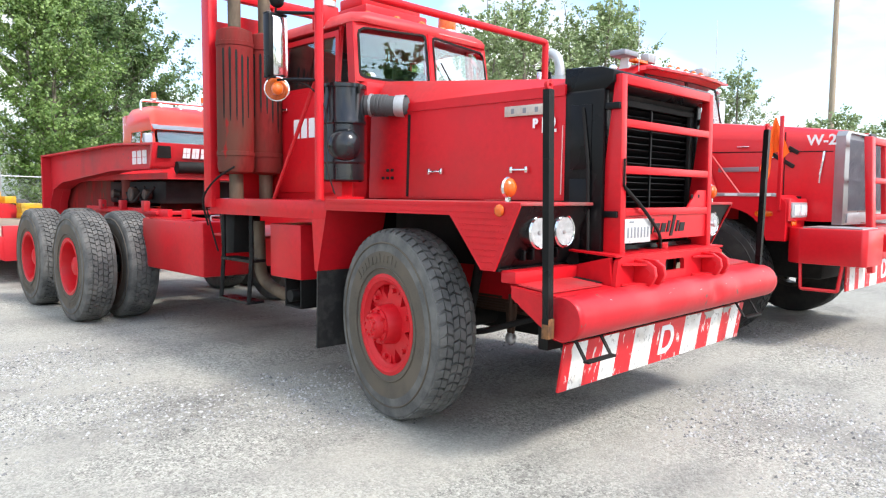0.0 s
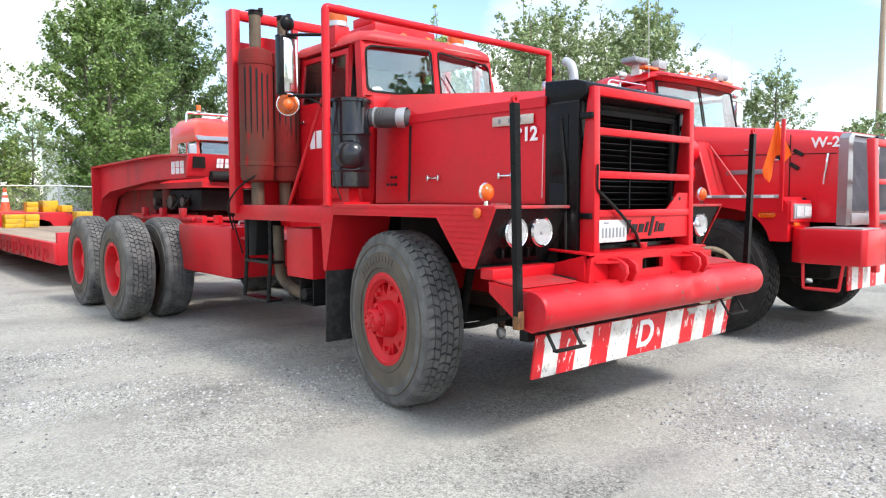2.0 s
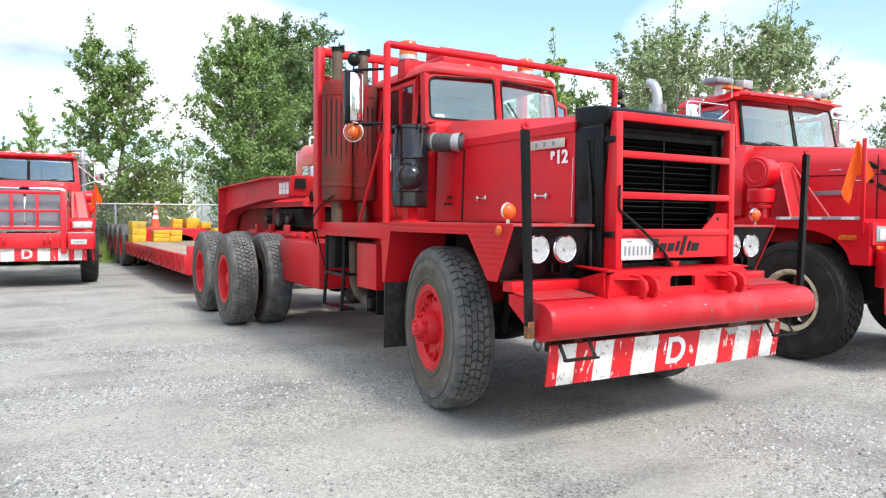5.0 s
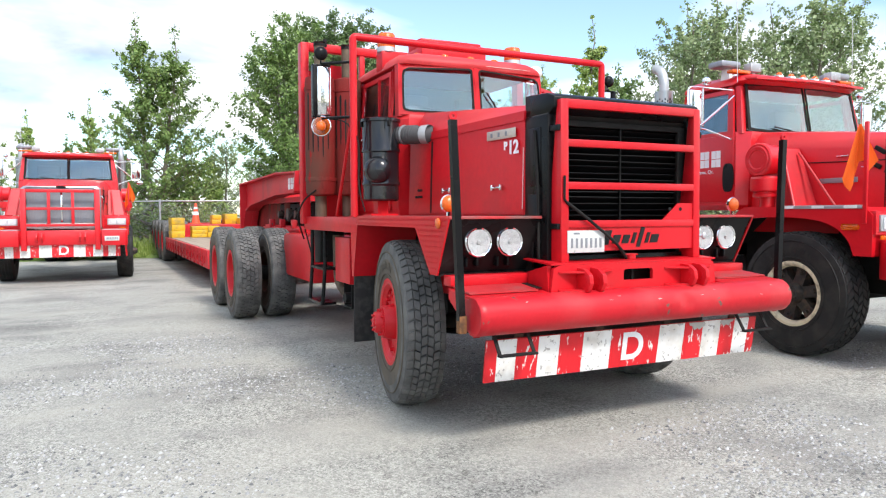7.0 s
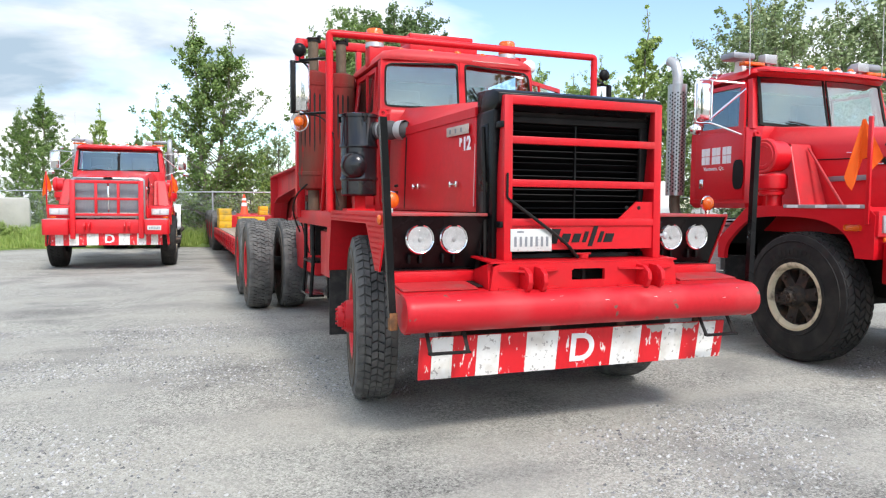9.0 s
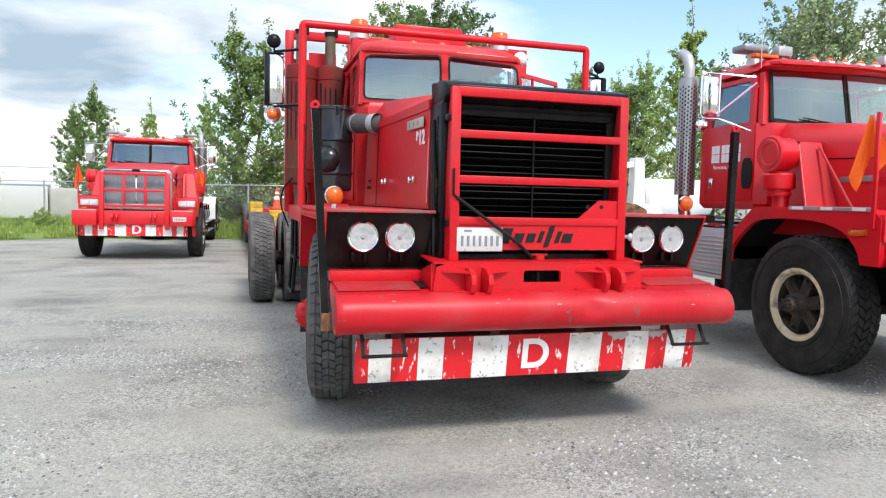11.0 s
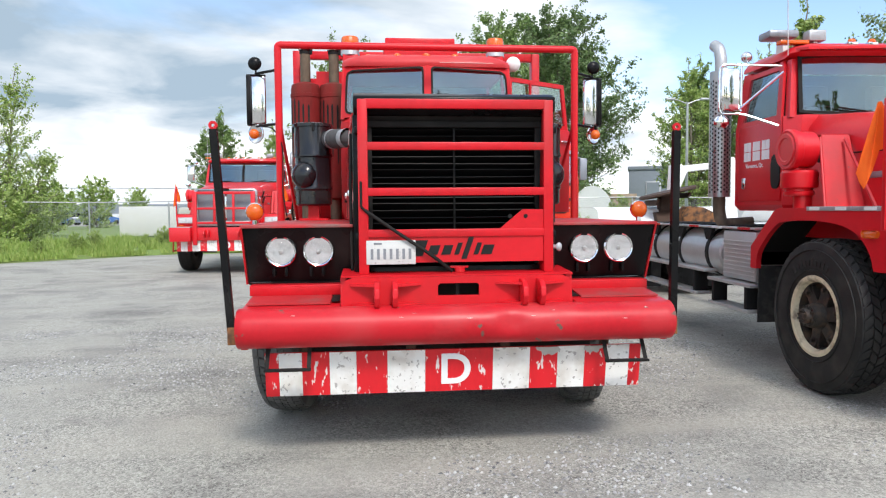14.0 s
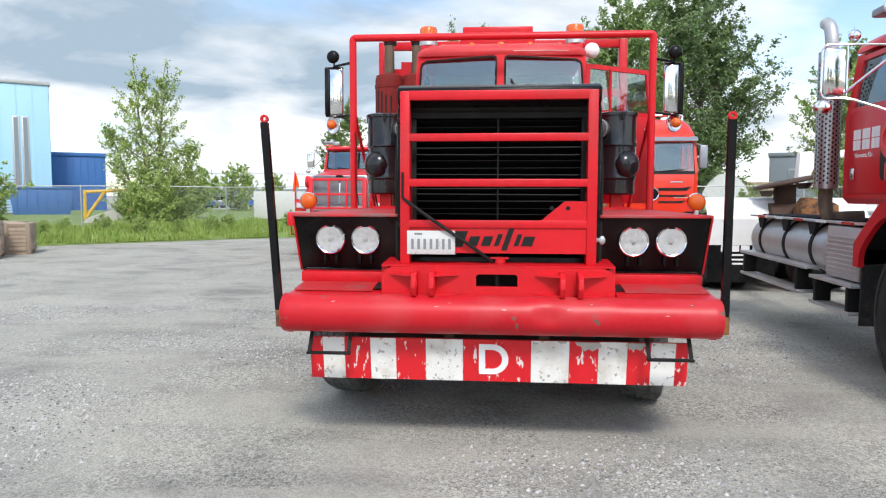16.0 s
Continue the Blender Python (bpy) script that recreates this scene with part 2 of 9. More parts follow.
SCRATCH = material("scratched_primer", (0.62, 0.40, 0.37), 0.5, vary=0.2, scale=30, fine=120, bump=0.2)
MARK_WHITE = material("white_lettering", (0.82, 0.82, 0.82), 0.5, vary=0.04, bump=0)
MARK_FADED = material("faded_nameplate", (0.48, 0.42, 0.36), 0.45, metal=0.4, vary=0.2, scale=20, fine=80, bump=0.2)
MARK_BLACK = material("black_lettering", (0.008, 0.008, 0.008), 0.5, vary=0.1, bump=0)
PLATE = material("dusty_white_plate", (0.56, 0.56, 0.54), 0.5, vary=0.12, scale=12, fine=60, bump=0.15, chips=(0.35, 0.34, 0.33), chips_at=0.66, chips_scale=40)
GRILLE_BLACK = material("black_shutter", (0.0055, 0.0055, 0.006), 0.5, vary=0.3, scale=4, fine=40, bump=0.1)
MARK_GREY = material("grey_lettering", (0.20, 0.21, 0.23), 0.5, vary=0.1, bump=0)
AMBER = lens_material("amber_lens", (0.72, 0.12, 0.006))
RED_LENS = lens_material("red_lens", (0.55, 0.01, 0.02))
for m in (MARK_BLACK, RED_BUMPER, RED, BLACK, BLACK_DULL, RUBBER, RUBBER_WALL, RUBBER_B):
    m.node_tree.nodes["Principled BSDF"].inputs["Specular IOR Level"].default_value = 0.3
for m in (BLACK, BLACK_DULL, GRILLE_BLACK):
    m.node_tree.nodes["Principled BSDF"].inputs["Specular IOR Level"].default_value = 0.16
GLASS = glass_material("cab_glass", (0.55, 0.72, 0.78))
CLEAR = material("headlamp_glass", (0.03, 0.03, 0.03), 0.06, vary=0.02, fine=90, bump=0.2)
CLEAR.node_tree.nodes["Principled BSDF"].inputs["Alpha"].default_value = 0.10
REFLECTOR = material("silvered_reflector", (0.47, 0.49, 0.49), 0.25, metal=0.0, vary=0.28, scale=34, fine=60, bump=1.0,
                     dirt=(0.66, 0.67, 0.67), dirt_at=0.56, dirt_scale=24)
SURROUND = material("dulled_chrome", (0.36, 0.365, 0.37), 0.3, metal=0.9, vary=0.1, scale=6, fine=50, bump=0.05)
MIRROR = material("mirror_silver", (0.9, 0.9, 0.9), 0.05, metal=1.0, vary=0.02, bump=0)
MIRROR.node_tree.nodes["Principled BSDF"].inputs["Roughness"].default_value = 0.04
GRILLE = material("dark_grille_metal", (0.27, 0.28, 0.31), 0.45, metal=0.5, vary=0.15, scale=6, fine=60, bump=0.1)
CLOTH = material("orange_flag_cloth", (0.95, 0.20, 0.02), 0.8, vary=0.08, scale=9, fine=120, bump=0.2)
CONE = material("traffic_cone_orange", (0.85, 0.09, 0.03), 0.5, vary=0.1, scale=5)
YELLOW = material("chipped_yellow_paint", (0.62, 0.36, 0.012), 0.5, vary=0.15, scale=4, fine=40, bump=0.2, dirt=(0.30, 0.22, 0.06), dirt_at=0.62, dirt_scale=5)
WOOD = material("weathered_planks", (0.27, 0.21, 0.155), 0.8, vary=0.3, scale=3, fine=30, bump=0.4, rand=0.25, stretch=(1, 1, 0.25))
CONCRETE = material("old_concrete", (0.40, 0.385, 0.35), 0.85, vary=0.2, scale=1.5, fine=25, bump=0.4)
INTERIOR = material("dark_cab_trim", (0.04, 0.038, 0.036), 0.8, vary=0.2, scale=5)
BARK = material("grey_bark", (0.16, 0.14, 0.11), 0.9, vary=0.35, scale=6, fine=30, bump=0.6, stretch=(1, 1, 0.3))


def leaf_material(name, base, light):
    m = material(name, base, 0.5, vary=0.3, scale=0.7, fine=8, bump=0)
    t = m.node_tree
    p = t.nodes["Principled BSDF"]
    src = p.inputs["Base Color"].links[0].from_socket
    g = t.nodes.new("ShaderNodeNewGeometry")
    mx = t.nodes.new("ShaderNodeMix")
    mx.data_type = "RGBA"
    t.links.new(g.outputs["Random Per Island"], mx.inputs[0])
    t.links.new(src, mx.inputs[6])
    mx.inputs[7].default_value = (*light, 1)
    t.links.new(mx.outputs[2], p.inputs["Base Color"])
    tr = t.nodes.new("ShaderNodeBsdfTranslucent")
    t.links.new(mx.outputs[2], tr.inputs["Color"])
    ms = t.nodes.new("ShaderNodeMixShader")
    ms.inputs[0].default_value = 0.25
    out = t.nodes["Material Output"]
    t.links.new(p.outputs[0], ms.inputs[1])
    t.links.new(tr.outputs[0], ms.inputs[2])
    t.links.new(ms.outputs[0], out.inputs["Surface"])
    return m


LEAF = leaf_material("poplar_leaves", (0.078, 0.145, 0.030), (0.29, 0.40, 0.125))
LEAF_D = leaf_material("dark_poplar_leaves", (0.058, 0.112, 0.030), (0.22, 0.31, 0.115))
# paler silvery leaves: the look of backlit foliage is put into the colour
LEAF_S = leaf_material("silvery_poplar_leaves", (0.13, 0.20, 0.062), (0.43, 0.50, 0.27))
LEAF_B = leaf_material("bright_poplar_leaves", (0.17, 0.28, 0.050), (0.48, 0.56, 0.19))
GRASS = leaf_material("roadside_grass", (0.17, 0.28, 0.045), (0.42, 0.50, 0.15))


def ground_material():
    m = material("gravelled_yard", (0.300, 0.293, 0.258), 0.9, vary=0.18, scale=0.5, fine=70, bump=0.0,
                 dirt=(0.205, 0.20, 0.18), dirt_at=0.60, dirt_scale=0.9)
    t = m.node_tree
    link = t.links.new
    p = t.nodes["Principled BSDF"]
    src = p.inputs["Base Color"].links[0].from_socket
    tc = t.nodes.new("ShaderNodeTexCoord")

    def voro(sc):
        v = t.nodes.new("ShaderNodeTexVoronoi")
        v.inputs["Scale"].default_value = sc
        link(tc.outputs["Object"], v.inputs["Vector"])
        return v

    v1, v2 = voro(95.0), voro(42.0)
    # stones vary one by one; the larger ones lie in loose patches
    bw = t.nodes.new("ShaderNodeRGBToBW")
    link(v1.outputs["Color"], bw.inputs[0])
    mr = t.nodes.new("ShaderNodeMapRange")
    mr.inputs["To Min"].default_value, mr.inputs["To Max"].default_value = 0.32, 1.68
    mr.inputs["From Min"].default_value, mr.inputs["From Max"].default_value = 0.15, 0.85
    bw2 = t.nodes.new("ShaderNodeRGBToBW")
    link(v2.outputs["Color"], bw2.inputs[0])
    both = t.nodes.new("ShaderNodeMix")
    both.inputs[0].default_value = 0.35
    link(bw.outputs[0], both.inputs[2])
    link(bw2.outputs[0], both.inputs[3])
    link(both.outputs[0], mr.inputs["Value"])
    # compacted patches show less of the single stones than loose ones
    pn = t.nodes.new("ShaderNodeTexNoise")
    pn.inputs["Scale"].default_value, pn.inputs["Detail"].default_value = 0.8, 6
    link(tc.outputs["Object"], pn.inputs["Vector"])
    pm = t.nodes.new("ShaderNodeMapRange")
    pm.inputs["From Min"].default_value, pm.inputs["From Max"].default_value, pm.inputs["To Min"].default_value, pm.inputs["To Max"].default_value = 0.42, 0.58, 0.5, 1.0
    link(pn.outputs["Fac"], pm.inputs["Value"])
    pl = t.nodes.new("ShaderNodeMix")
    pl.inputs[2].default_value = 1.0
    link(pm.outputs[0], pl.inputs[0])
    link(mr.outputs[0], pl.inputs[3])
    hsv = t.nodes.new("ShaderNodeHueSaturation")
    link(src, hsv.inputs["Color"])
    link(pl.outputs[0], hsv.inputs["Value"])
    # pale sandy wheel tracks
    n = t.nodes.new("ShaderNodeTexNoise")
    mp = t.nodes.new("ShaderNodeMapping")
    mp.inputs["Rotation"].default_value = (0, 0, 0.6)
    mp.inputs["Scale"].default_value = (0.12, 0.60, 1)
    link(tc.outputs["Object"], mp.inputs["Vector"])
    link(mp.outputs[0], n.inputs["Vector"])
    n.inputs["Scale"].default_value, n.inputs["Detail"].default_value, n.inputs["Distortion"].default_value = 2.1, 9, 0.9
    tr = t.nodes.new("ShaderNodeMapRange")
    tr.inputs["From Min"].default_value, tr.inputs["From Max"].default_value = 0.47, 0.66
    link(n.outputs["Fac"], tr.inputs["Value"])
    mul = t.nodes.new("ShaderNodeMath")
    mul.operation = "MULTIPLY"
    mul.inputs[1].default_value = 0.5
    link(tr.outputs[0], mul.inputs[0])
    mx = t.nodes.new("ShaderNodeMix")
    mx.data_type = "RGBA"
    link(mul.outputs[0], mx.inputs[0])
    link(hsv.outputs[0], mx.inputs[6])
    mx.inputs[7].default_value = (0.42, 0.40, 0.345, 1)
    # oil stains
    o = t.nodes.new("ShaderNodeTexNoise")
    o.inputs["Scale"].default_value, o.inputs["Detail"].default_value = 0.9, 5
    link(tc.outputs["Object"], o.inputs["Vector"])
    orr = t.nodes.new("ShaderNodeMapRange")
    orr.inputs["From Min"].default_value, orr.inputs["From Max"].default_value, orr.inputs["To Max"].default_value = 0.62, 0.74, 0.6
    link(o.outputs["Fac"], orr.inputs["Value"])
    mo = t.nodes.new("ShaderNodeMix")
    mo.data_type = "RGBA"
    link(orr.outputs[0], mo.inputs[0])
    link(mx.outputs[2], mo.inputs[6])
    mo.inputs[7].default_value = (0.12, 0.115, 0.11, 1)
    link(mo.outputs[2], p.inputs["Base Color"])
    add = t.nodes.new("ShaderNodeMath")
    add.operation = "ADD"
    link(v1.outputs["Distance"], add.inputs[0])
    link(v2.outputs["Distance"], add.inputs[1])
    b = t.nodes.new("ShaderNodeBump")
    b.inputs["Strength"].default_value, b.inputs["Distance"].default_value = 0.6, 0.006
    b.invert = True
    link(add.outputs[0], b.inputs["Height"])
    link(b.outputs[0], p.inputs["Normal"])
    return m


GROUND = ground_material()
SOIL = material("grassy_soil", (0.13, 0.19, 0.045), 0.95, vary=0.3, scale=0.8, fine=12, bump=0.4, dirt=(0.18, 0.17, 0.09), dirt_at=0.66)


# ---- mesh tools ----
def fresh():
    return bmesh.new()


def box(bm, x0, x1, y0, y1, z0, z1, bev=0.0, turn=None):
    """A box with its edges broken by bev."""
    vs = [bm.verts.new((x, y, z)) for x in (x0, x1) for y in (y0, y1) for z in (z0, z1)]
    fs = [bm.faces.new([vs[i] for i in q]) for q in ((0, 1, 3, 2), (4, 6, 7, 5), (0, 4, 5, 1), (2, 3, 7, 6), (0, 2, 6, 4), (1, 5, 7, 3))]
    if turn is not None:
        c = Vector(((x0 + x1) / 2, (y0 + y1) / 2, (z0 + z1) / 2))
        for v in vs:
            v.co = turn @ (v.co - c) + c
    if bev > 0:
        es = list({e for f in fs for e in f.edges})
        bmesh.ops.bevel(bm, geom=es, offset=bev, segments=2, profile=0.5, affect="EDGES")
    return bm


def prism(bm, pts, axis, a0, a1, bev=0.0):
    """A polygon in the plane across axis (x: y,z; y: x,z; z: x,y), from a0 to a1."""
    def at(p, a):
        return {"x": (a, p[0], p[1]), "y": (p[0], a, p[1]), "z": (p[0], p[1], a)}[axis]
    lo, hi = [bm.verts.new(at(p, a0)) for p in pts], [bm.verts.new(at(p, a1)) for p in pts]
    fs = [bm.faces.new(lo[::-1]), bm.faces.new(hi)]
    n = len(pts)
    fs += [bm.faces.new((lo[i], lo[(i + 1) % n], hi[(i + 1) % n], hi[i])) for i in range(n)]
    bmesh.ops.recalc_face_normals(bm, faces=fs)
    if bev > 0:
        bmesh.ops.bevel(bm, geom=list({e for f in fs for e in f.edges}), offset=bev, segments=2, profile=0.5, affect="EDGES")
    return bm


def axes(d):
    d = Vector(d).normalized()
    u = d.cross(Vector((0, 0, 1)) if abs(d.z) < 0.9 else Vector((1, 0, 0))).normalized()
    return d, u, d.cross(u)


def lathe(bm, prof, centre, d, seg=24, closed=False):
    """Turns a profile of (radius, way along d) about the line through centre along d."""
    c = Vector(centre)
    d, u, v = axes(d)
    rings = []
    for r, h in prof:
        if r < 1e-6:
            rings.append([bm.verts.new(c + d * h)])
        else:
            rings.append([bm.verts.new(c + d * h + (u * math.cos(a) + v * math.sin(a)) * r) for a in (2 * math.pi * i / seg for i in range(seg))])
    for a, b in zip(rings, rings[1:]):
        for i in range(seg):
            j = (i + 1) % seg
            if len(a) == 1 and len(b) == 1:
                break
            if len(a) == 1:
                bm.faces.new((a[0], b[i], b[j]))
            elif len(b) == 1:
                bm.faces.new((a[i], b[0], a[j]))
            else:
                bm.faces.new((a[i], b[i], b[j], a[j]))
    if closed:
        a, b = rings[-1], rings[0]
        for i in range(seg):
            j = (i + 1) % seg
            bm.faces.new((a[i], b[i], b[j], a[j]))
    return bm


def rod(bm, p0, p1, r, r1=None, seg=14, bev=0.0):
    p0, p1 = Vector(p0), Vector(p1)
    h = (p1 - p0).length
    r1 = r if r1 is None else r1
    b = bev
    prof = [(0, 0), (r - b, 0)] + ([(r, b)] if b else []) + ([(r1, h - b)] if b else []) + [(r1 - b, h), (0, h)]
    return lathe(bm, prof, p0, p1 - p0, seg)


def pipe(bm, pts, r, seg=10, bend=0.0):
    """A round bar along a line of points, its corners rounded by bend."""
    pts = [Vector(p) for p in pts]
    if bend > 0:
        out = [pts[0]]
        for a, b, c in zip(pts, pts[1:], pts[2:]):
            k = min(bend, (b - a).length * 0.45, (c - b).length * 0.45)
            s, e = b + (a - b).normalized() * k, b + (c - b).normalized() * k
            out += [s.lerp(b, f).lerp(b.lerp(e, f), f) for f in (0, 0.25, 0.5, 0.75, 1)]
        pts = out + [pts[-1]]
    rings, u = [], None
    for i, p in enumerate(pts):
        d = (pts[min(i + 1, len(pts) - 1)] - pts[max(i - 1, 0)]).normalized()
        if u is None:
            _, u, v = axes(d)
        else:
            u = (u - d * u.dot(d)).normalized()
            v = d.cross(u)
        rings.append([bm.verts.new(p + (u * math.cos(a) + v * math.sin(a)) * r) for a in (2 * math.pi * k / seg for k in range(seg))])
    for a, b in zip(rings, rings[1:]):
        for k in range(seg):
            j = (k + 1) % seg
            bm.faces.new((a[k], a[j], b[j], b[k]))
    bm.faces.new(rings[0][::-1])
    bm.faces.new(rings[-1])
    return bm


def ball(bm, c, r, sx=1.0, sy=1.0, sz=1.0, seg=16):
    m = Matrix.Translation(c) @ Matrix.Diagonal((r * sx, r * sy, r * sz, 1))
    bmesh.ops.create_uvsphere(bm, u_segments=seg, v_segments=max(6, seg // 2), radius=1, matrix=m)
    return bm


def plate(bm, quad, thick):
    """A flat sheet through the corners of quad, thick along its normal."""
    q = [Vector(p) for p in quad]
    n = (q[1] - q[0]).cross(q[-1] - q[0]).normalized() * thick
    lo, hi = [bm.verts.new(p) for p in q], [bm.verts.new(p + n) for p in q]
    k = len(q)
    fs = [bm.faces.new(lo[::-1]), bm.faces.new(hi)] + [bm.faces.new((lo[i], lo[(i + 1) % k], hi[(i + 1) % k], hi[i])) for i in range(k)]
    bmesh.ops.recalc_face_normals(bm, faces=fs)
    return bm


def loft(bm, rings, caps=True):
    """A skin over rings of as many points each."""
    rs = [[bm.verts.new(p) for p in ring] for ring in rings]
    n = len(rs[0])
    fs = []
    for a, b in zip(rs, rs[1:]):
        fs += [bm.faces.new((a[i], a[(i + 1) % n], b[(i + 1) % n], b[i])) for i in range(n)]
    if caps:
        fs += [bm.faces.new(rs[0][::-1]), bm.faces.new(rs[-1])]
    bmesh.ops.recalc_face_normals(bm, faces=fs)
    return bm


def mesh_of(bm, mat, angle=35, turn_out=True):
    if turn_out:
        bmesh.ops.recalc_face_normals(bm, faces=bm.faces)
    me = bpy.data.meshes.new("mesh")
    bm.to_mesh(me)
    bm.free()
    for m in mat if isinstance(mat, (list, tuple)) else (mat,):
        me.materials.append(m)
    me.polygons.foreach_set("use_smooth", [True] * len(me.polygons))
    me.set_sharp_from_angle(angle=radians(angle))
    return me


def thing(name, at, label, category, group="", turn=0.0):
    """An Empty at a thing's base; its parts are built in its own axes."""
    ob = new(name)
    ob.empty_display_size = 0.2
    ob.matrix_world = pose(*at, 0, 0, turn)
    return tagged(ob, label, category, group)


def part(name, bm, mat, parent, label="", at=None, angle=35):
    """A bmesh (or a mesh already made) as one mesh object under a thing or a part."""
    me = bm if isinstance(bm, bpy.types.Mesh) else mesh_of(bm, mat, angle)
    ob = new(name, me)
    ob.parent = parent
    if at is not None:
        ob.matrix_basis = at
    return tagged(ob, label)


def single(name, bm, mat, label, category, at=None, group="", kind="", angle=35):
    """A thing, or a piece of the setting, that is one mesh."""
    ob = new(name, mesh_of(bm, mat, angle) if not isinstance(bm, bpy.types.Mesh) else bm)
    if at is not None:
        ob.matrix_basis = at
    return tagged(ob, label, category, group, kind)


def letters(text, size, mat, thick=0.004, bold=0.0):
    """A mesh of raised letters in the x, z plane, facing -y, its middle at the origin."""
    cu = bpy.data.curves.new("letters", "FONT")
    cu.body, cu.size, cu.extrude, cu.offset = text, size, thick, bold
    cu.align_x, cu.align_y = "CENTER", "CENTER"
    ob = new("letters", cu)
    me = bpy.data.meshes.new_from_object(ob.evaluated_get(bpy.context.evaluated_depsgraph_get()))
    bpy.data.objects.remove(ob)
    me.transform(pose(0, 0, 0, 90))
    me.materials.clear()
    me.materials.append(mat)
    return me


def bars(rows, mat, thick=0.004, slant=0.0):
    """Plain bars (x, z, width, height) in the x, z plane, facing -y."""
    bm = fresh()
    for x, z, w, h in rows:
        prism(bm, [(x - w / 2 - slant * h / 2, z - h / 2), (x + w / 2 - slant * h / 2, z - h / 2), (x + w / 2 + slant * h / 2, z + h / 2), (x - w / 2 + slant * h / 2, z + h / 2)], "y", -thick, thick)
    return mesh_of(bm, mat)


# ---- wheels ----
def tyre_mesh(R, W, bead, columns, pitches, tread_mat, wall_mat, skew=0.35, depth=0.016):
    """A tyre about the x axis, outer side at -x: carcass, shoulders and single tread blocks."""
    bm = fresh()
    h = W / 2
    R0 = R - depth
    half = [(bead, h * 0.80), (bead + 0.012, h * 0.90), (bead + 0.03, h * 0.93), (bead + (R - bead) * 0.30, h * 1.0), (bead + (R - bead) * 0.55, h * 1.01),
            (bead + (R - bead) * 0.80, h * 0.965), (bead + (R - bead) * 0.90, h * 0.925), (R0 - 0.008, h * 0.87), (R0, h * 0.78), (R0, h * 0.3)]
    lathe(bm, [(r, -a) for r, a in half] + [(r, a) for r, a in half[::-1]], (0, 0, 0), (1, 0, 0), 56)
    for f in bm.faces:
        c = f.calc_center_median()
        f.material_index = 0 if math.hypot(c.y, c.z) > bead + (R - bead) * 0.58 else 1
    span = 2 * h * 0.90
    for k in range(columns):
        a0, a1 = -span / 2 + span * k / columns, -span / 2 + span * (k + 1) / columns
        g = span / columns * 0.07
        a0, a1 = a0 + g, a1 - g
        edge = k in (0, columns - 1)
        for i in range(pitches):
            t0 = 2 * math.pi * (i + 0.37 * (k * 2 % 5)) / pitches
            dt = 2 * math.pi / pitches * (0.80 if edge else 0.86)
            sk = skew * 2 * math.pi / pitches * (1 if k % 2 else -1)
            vs = []
            for top in (0, 1):
                for a, s in ((a0, 0), (a1, 1)):
                    r = R0 - 0.004 if not top else R - 0.01 * (abs(a) / h) ** 3
                    if edge and abs(a) > h * 0.8:
                        r -= 0.012
                    for q in (0, 1):
                        t = t0 + dt * (q if not top else 0.06 + 0.88 * q) + sk * s
                        vs.append(bm.verts.new((a, r * math.cos(t), r * math.sin(t))))
            for q in ((4, 5, 7, 6), (0, 1, 5, 4), (2, 6, 7, 3), (0, 4, 6, 2), (1, 3, 7, 5)):
                bm.faces.new([vs[j] for j in q])
    # ribs and raised marks on the outer wall
    for r in (bead + (R - bead) * 0.22, bead + (R - bead) * 0.72):
        prof = [(r - 0.006, -h * 0.985), (r - 0.003, -h * 1.03), (r + 0.003, -h * 1.03), (r + 0.006, -h * 0.985)]
        n0 = len(bm.faces)
        lathe(bm, prof, (0, 0, 0), (1, 0, 0), 56)
        bm.faces.ensure_lookup_table()
        for f in bm.faces[n0:]:
            f.material_index = 1
    n0 = len(bm.faces)
    for k in range(11):
        a = 0.5 + k * 0.115
        r0, r1 = bead + (R - bead) * 0.33, bead + (R - bead) * (0.47 if k % 3 else 0.52)
        ring = [(r0, a), (r1, a + 0.01), (r1, a + 0.062), (r0, a + 0.055)]
        loft(bm, [[(x, r * math.cos(t), r * math.sin(t)) for r, t in ring] for x in (-h * 0.99, -h * 1.032)])
    bm.faces.ensure_lookup_table()
    for f in bm.faces[n0:]:
        f.material_index = 1
    return mesh_of(bm, (tread_mat, wall_mat), 32)


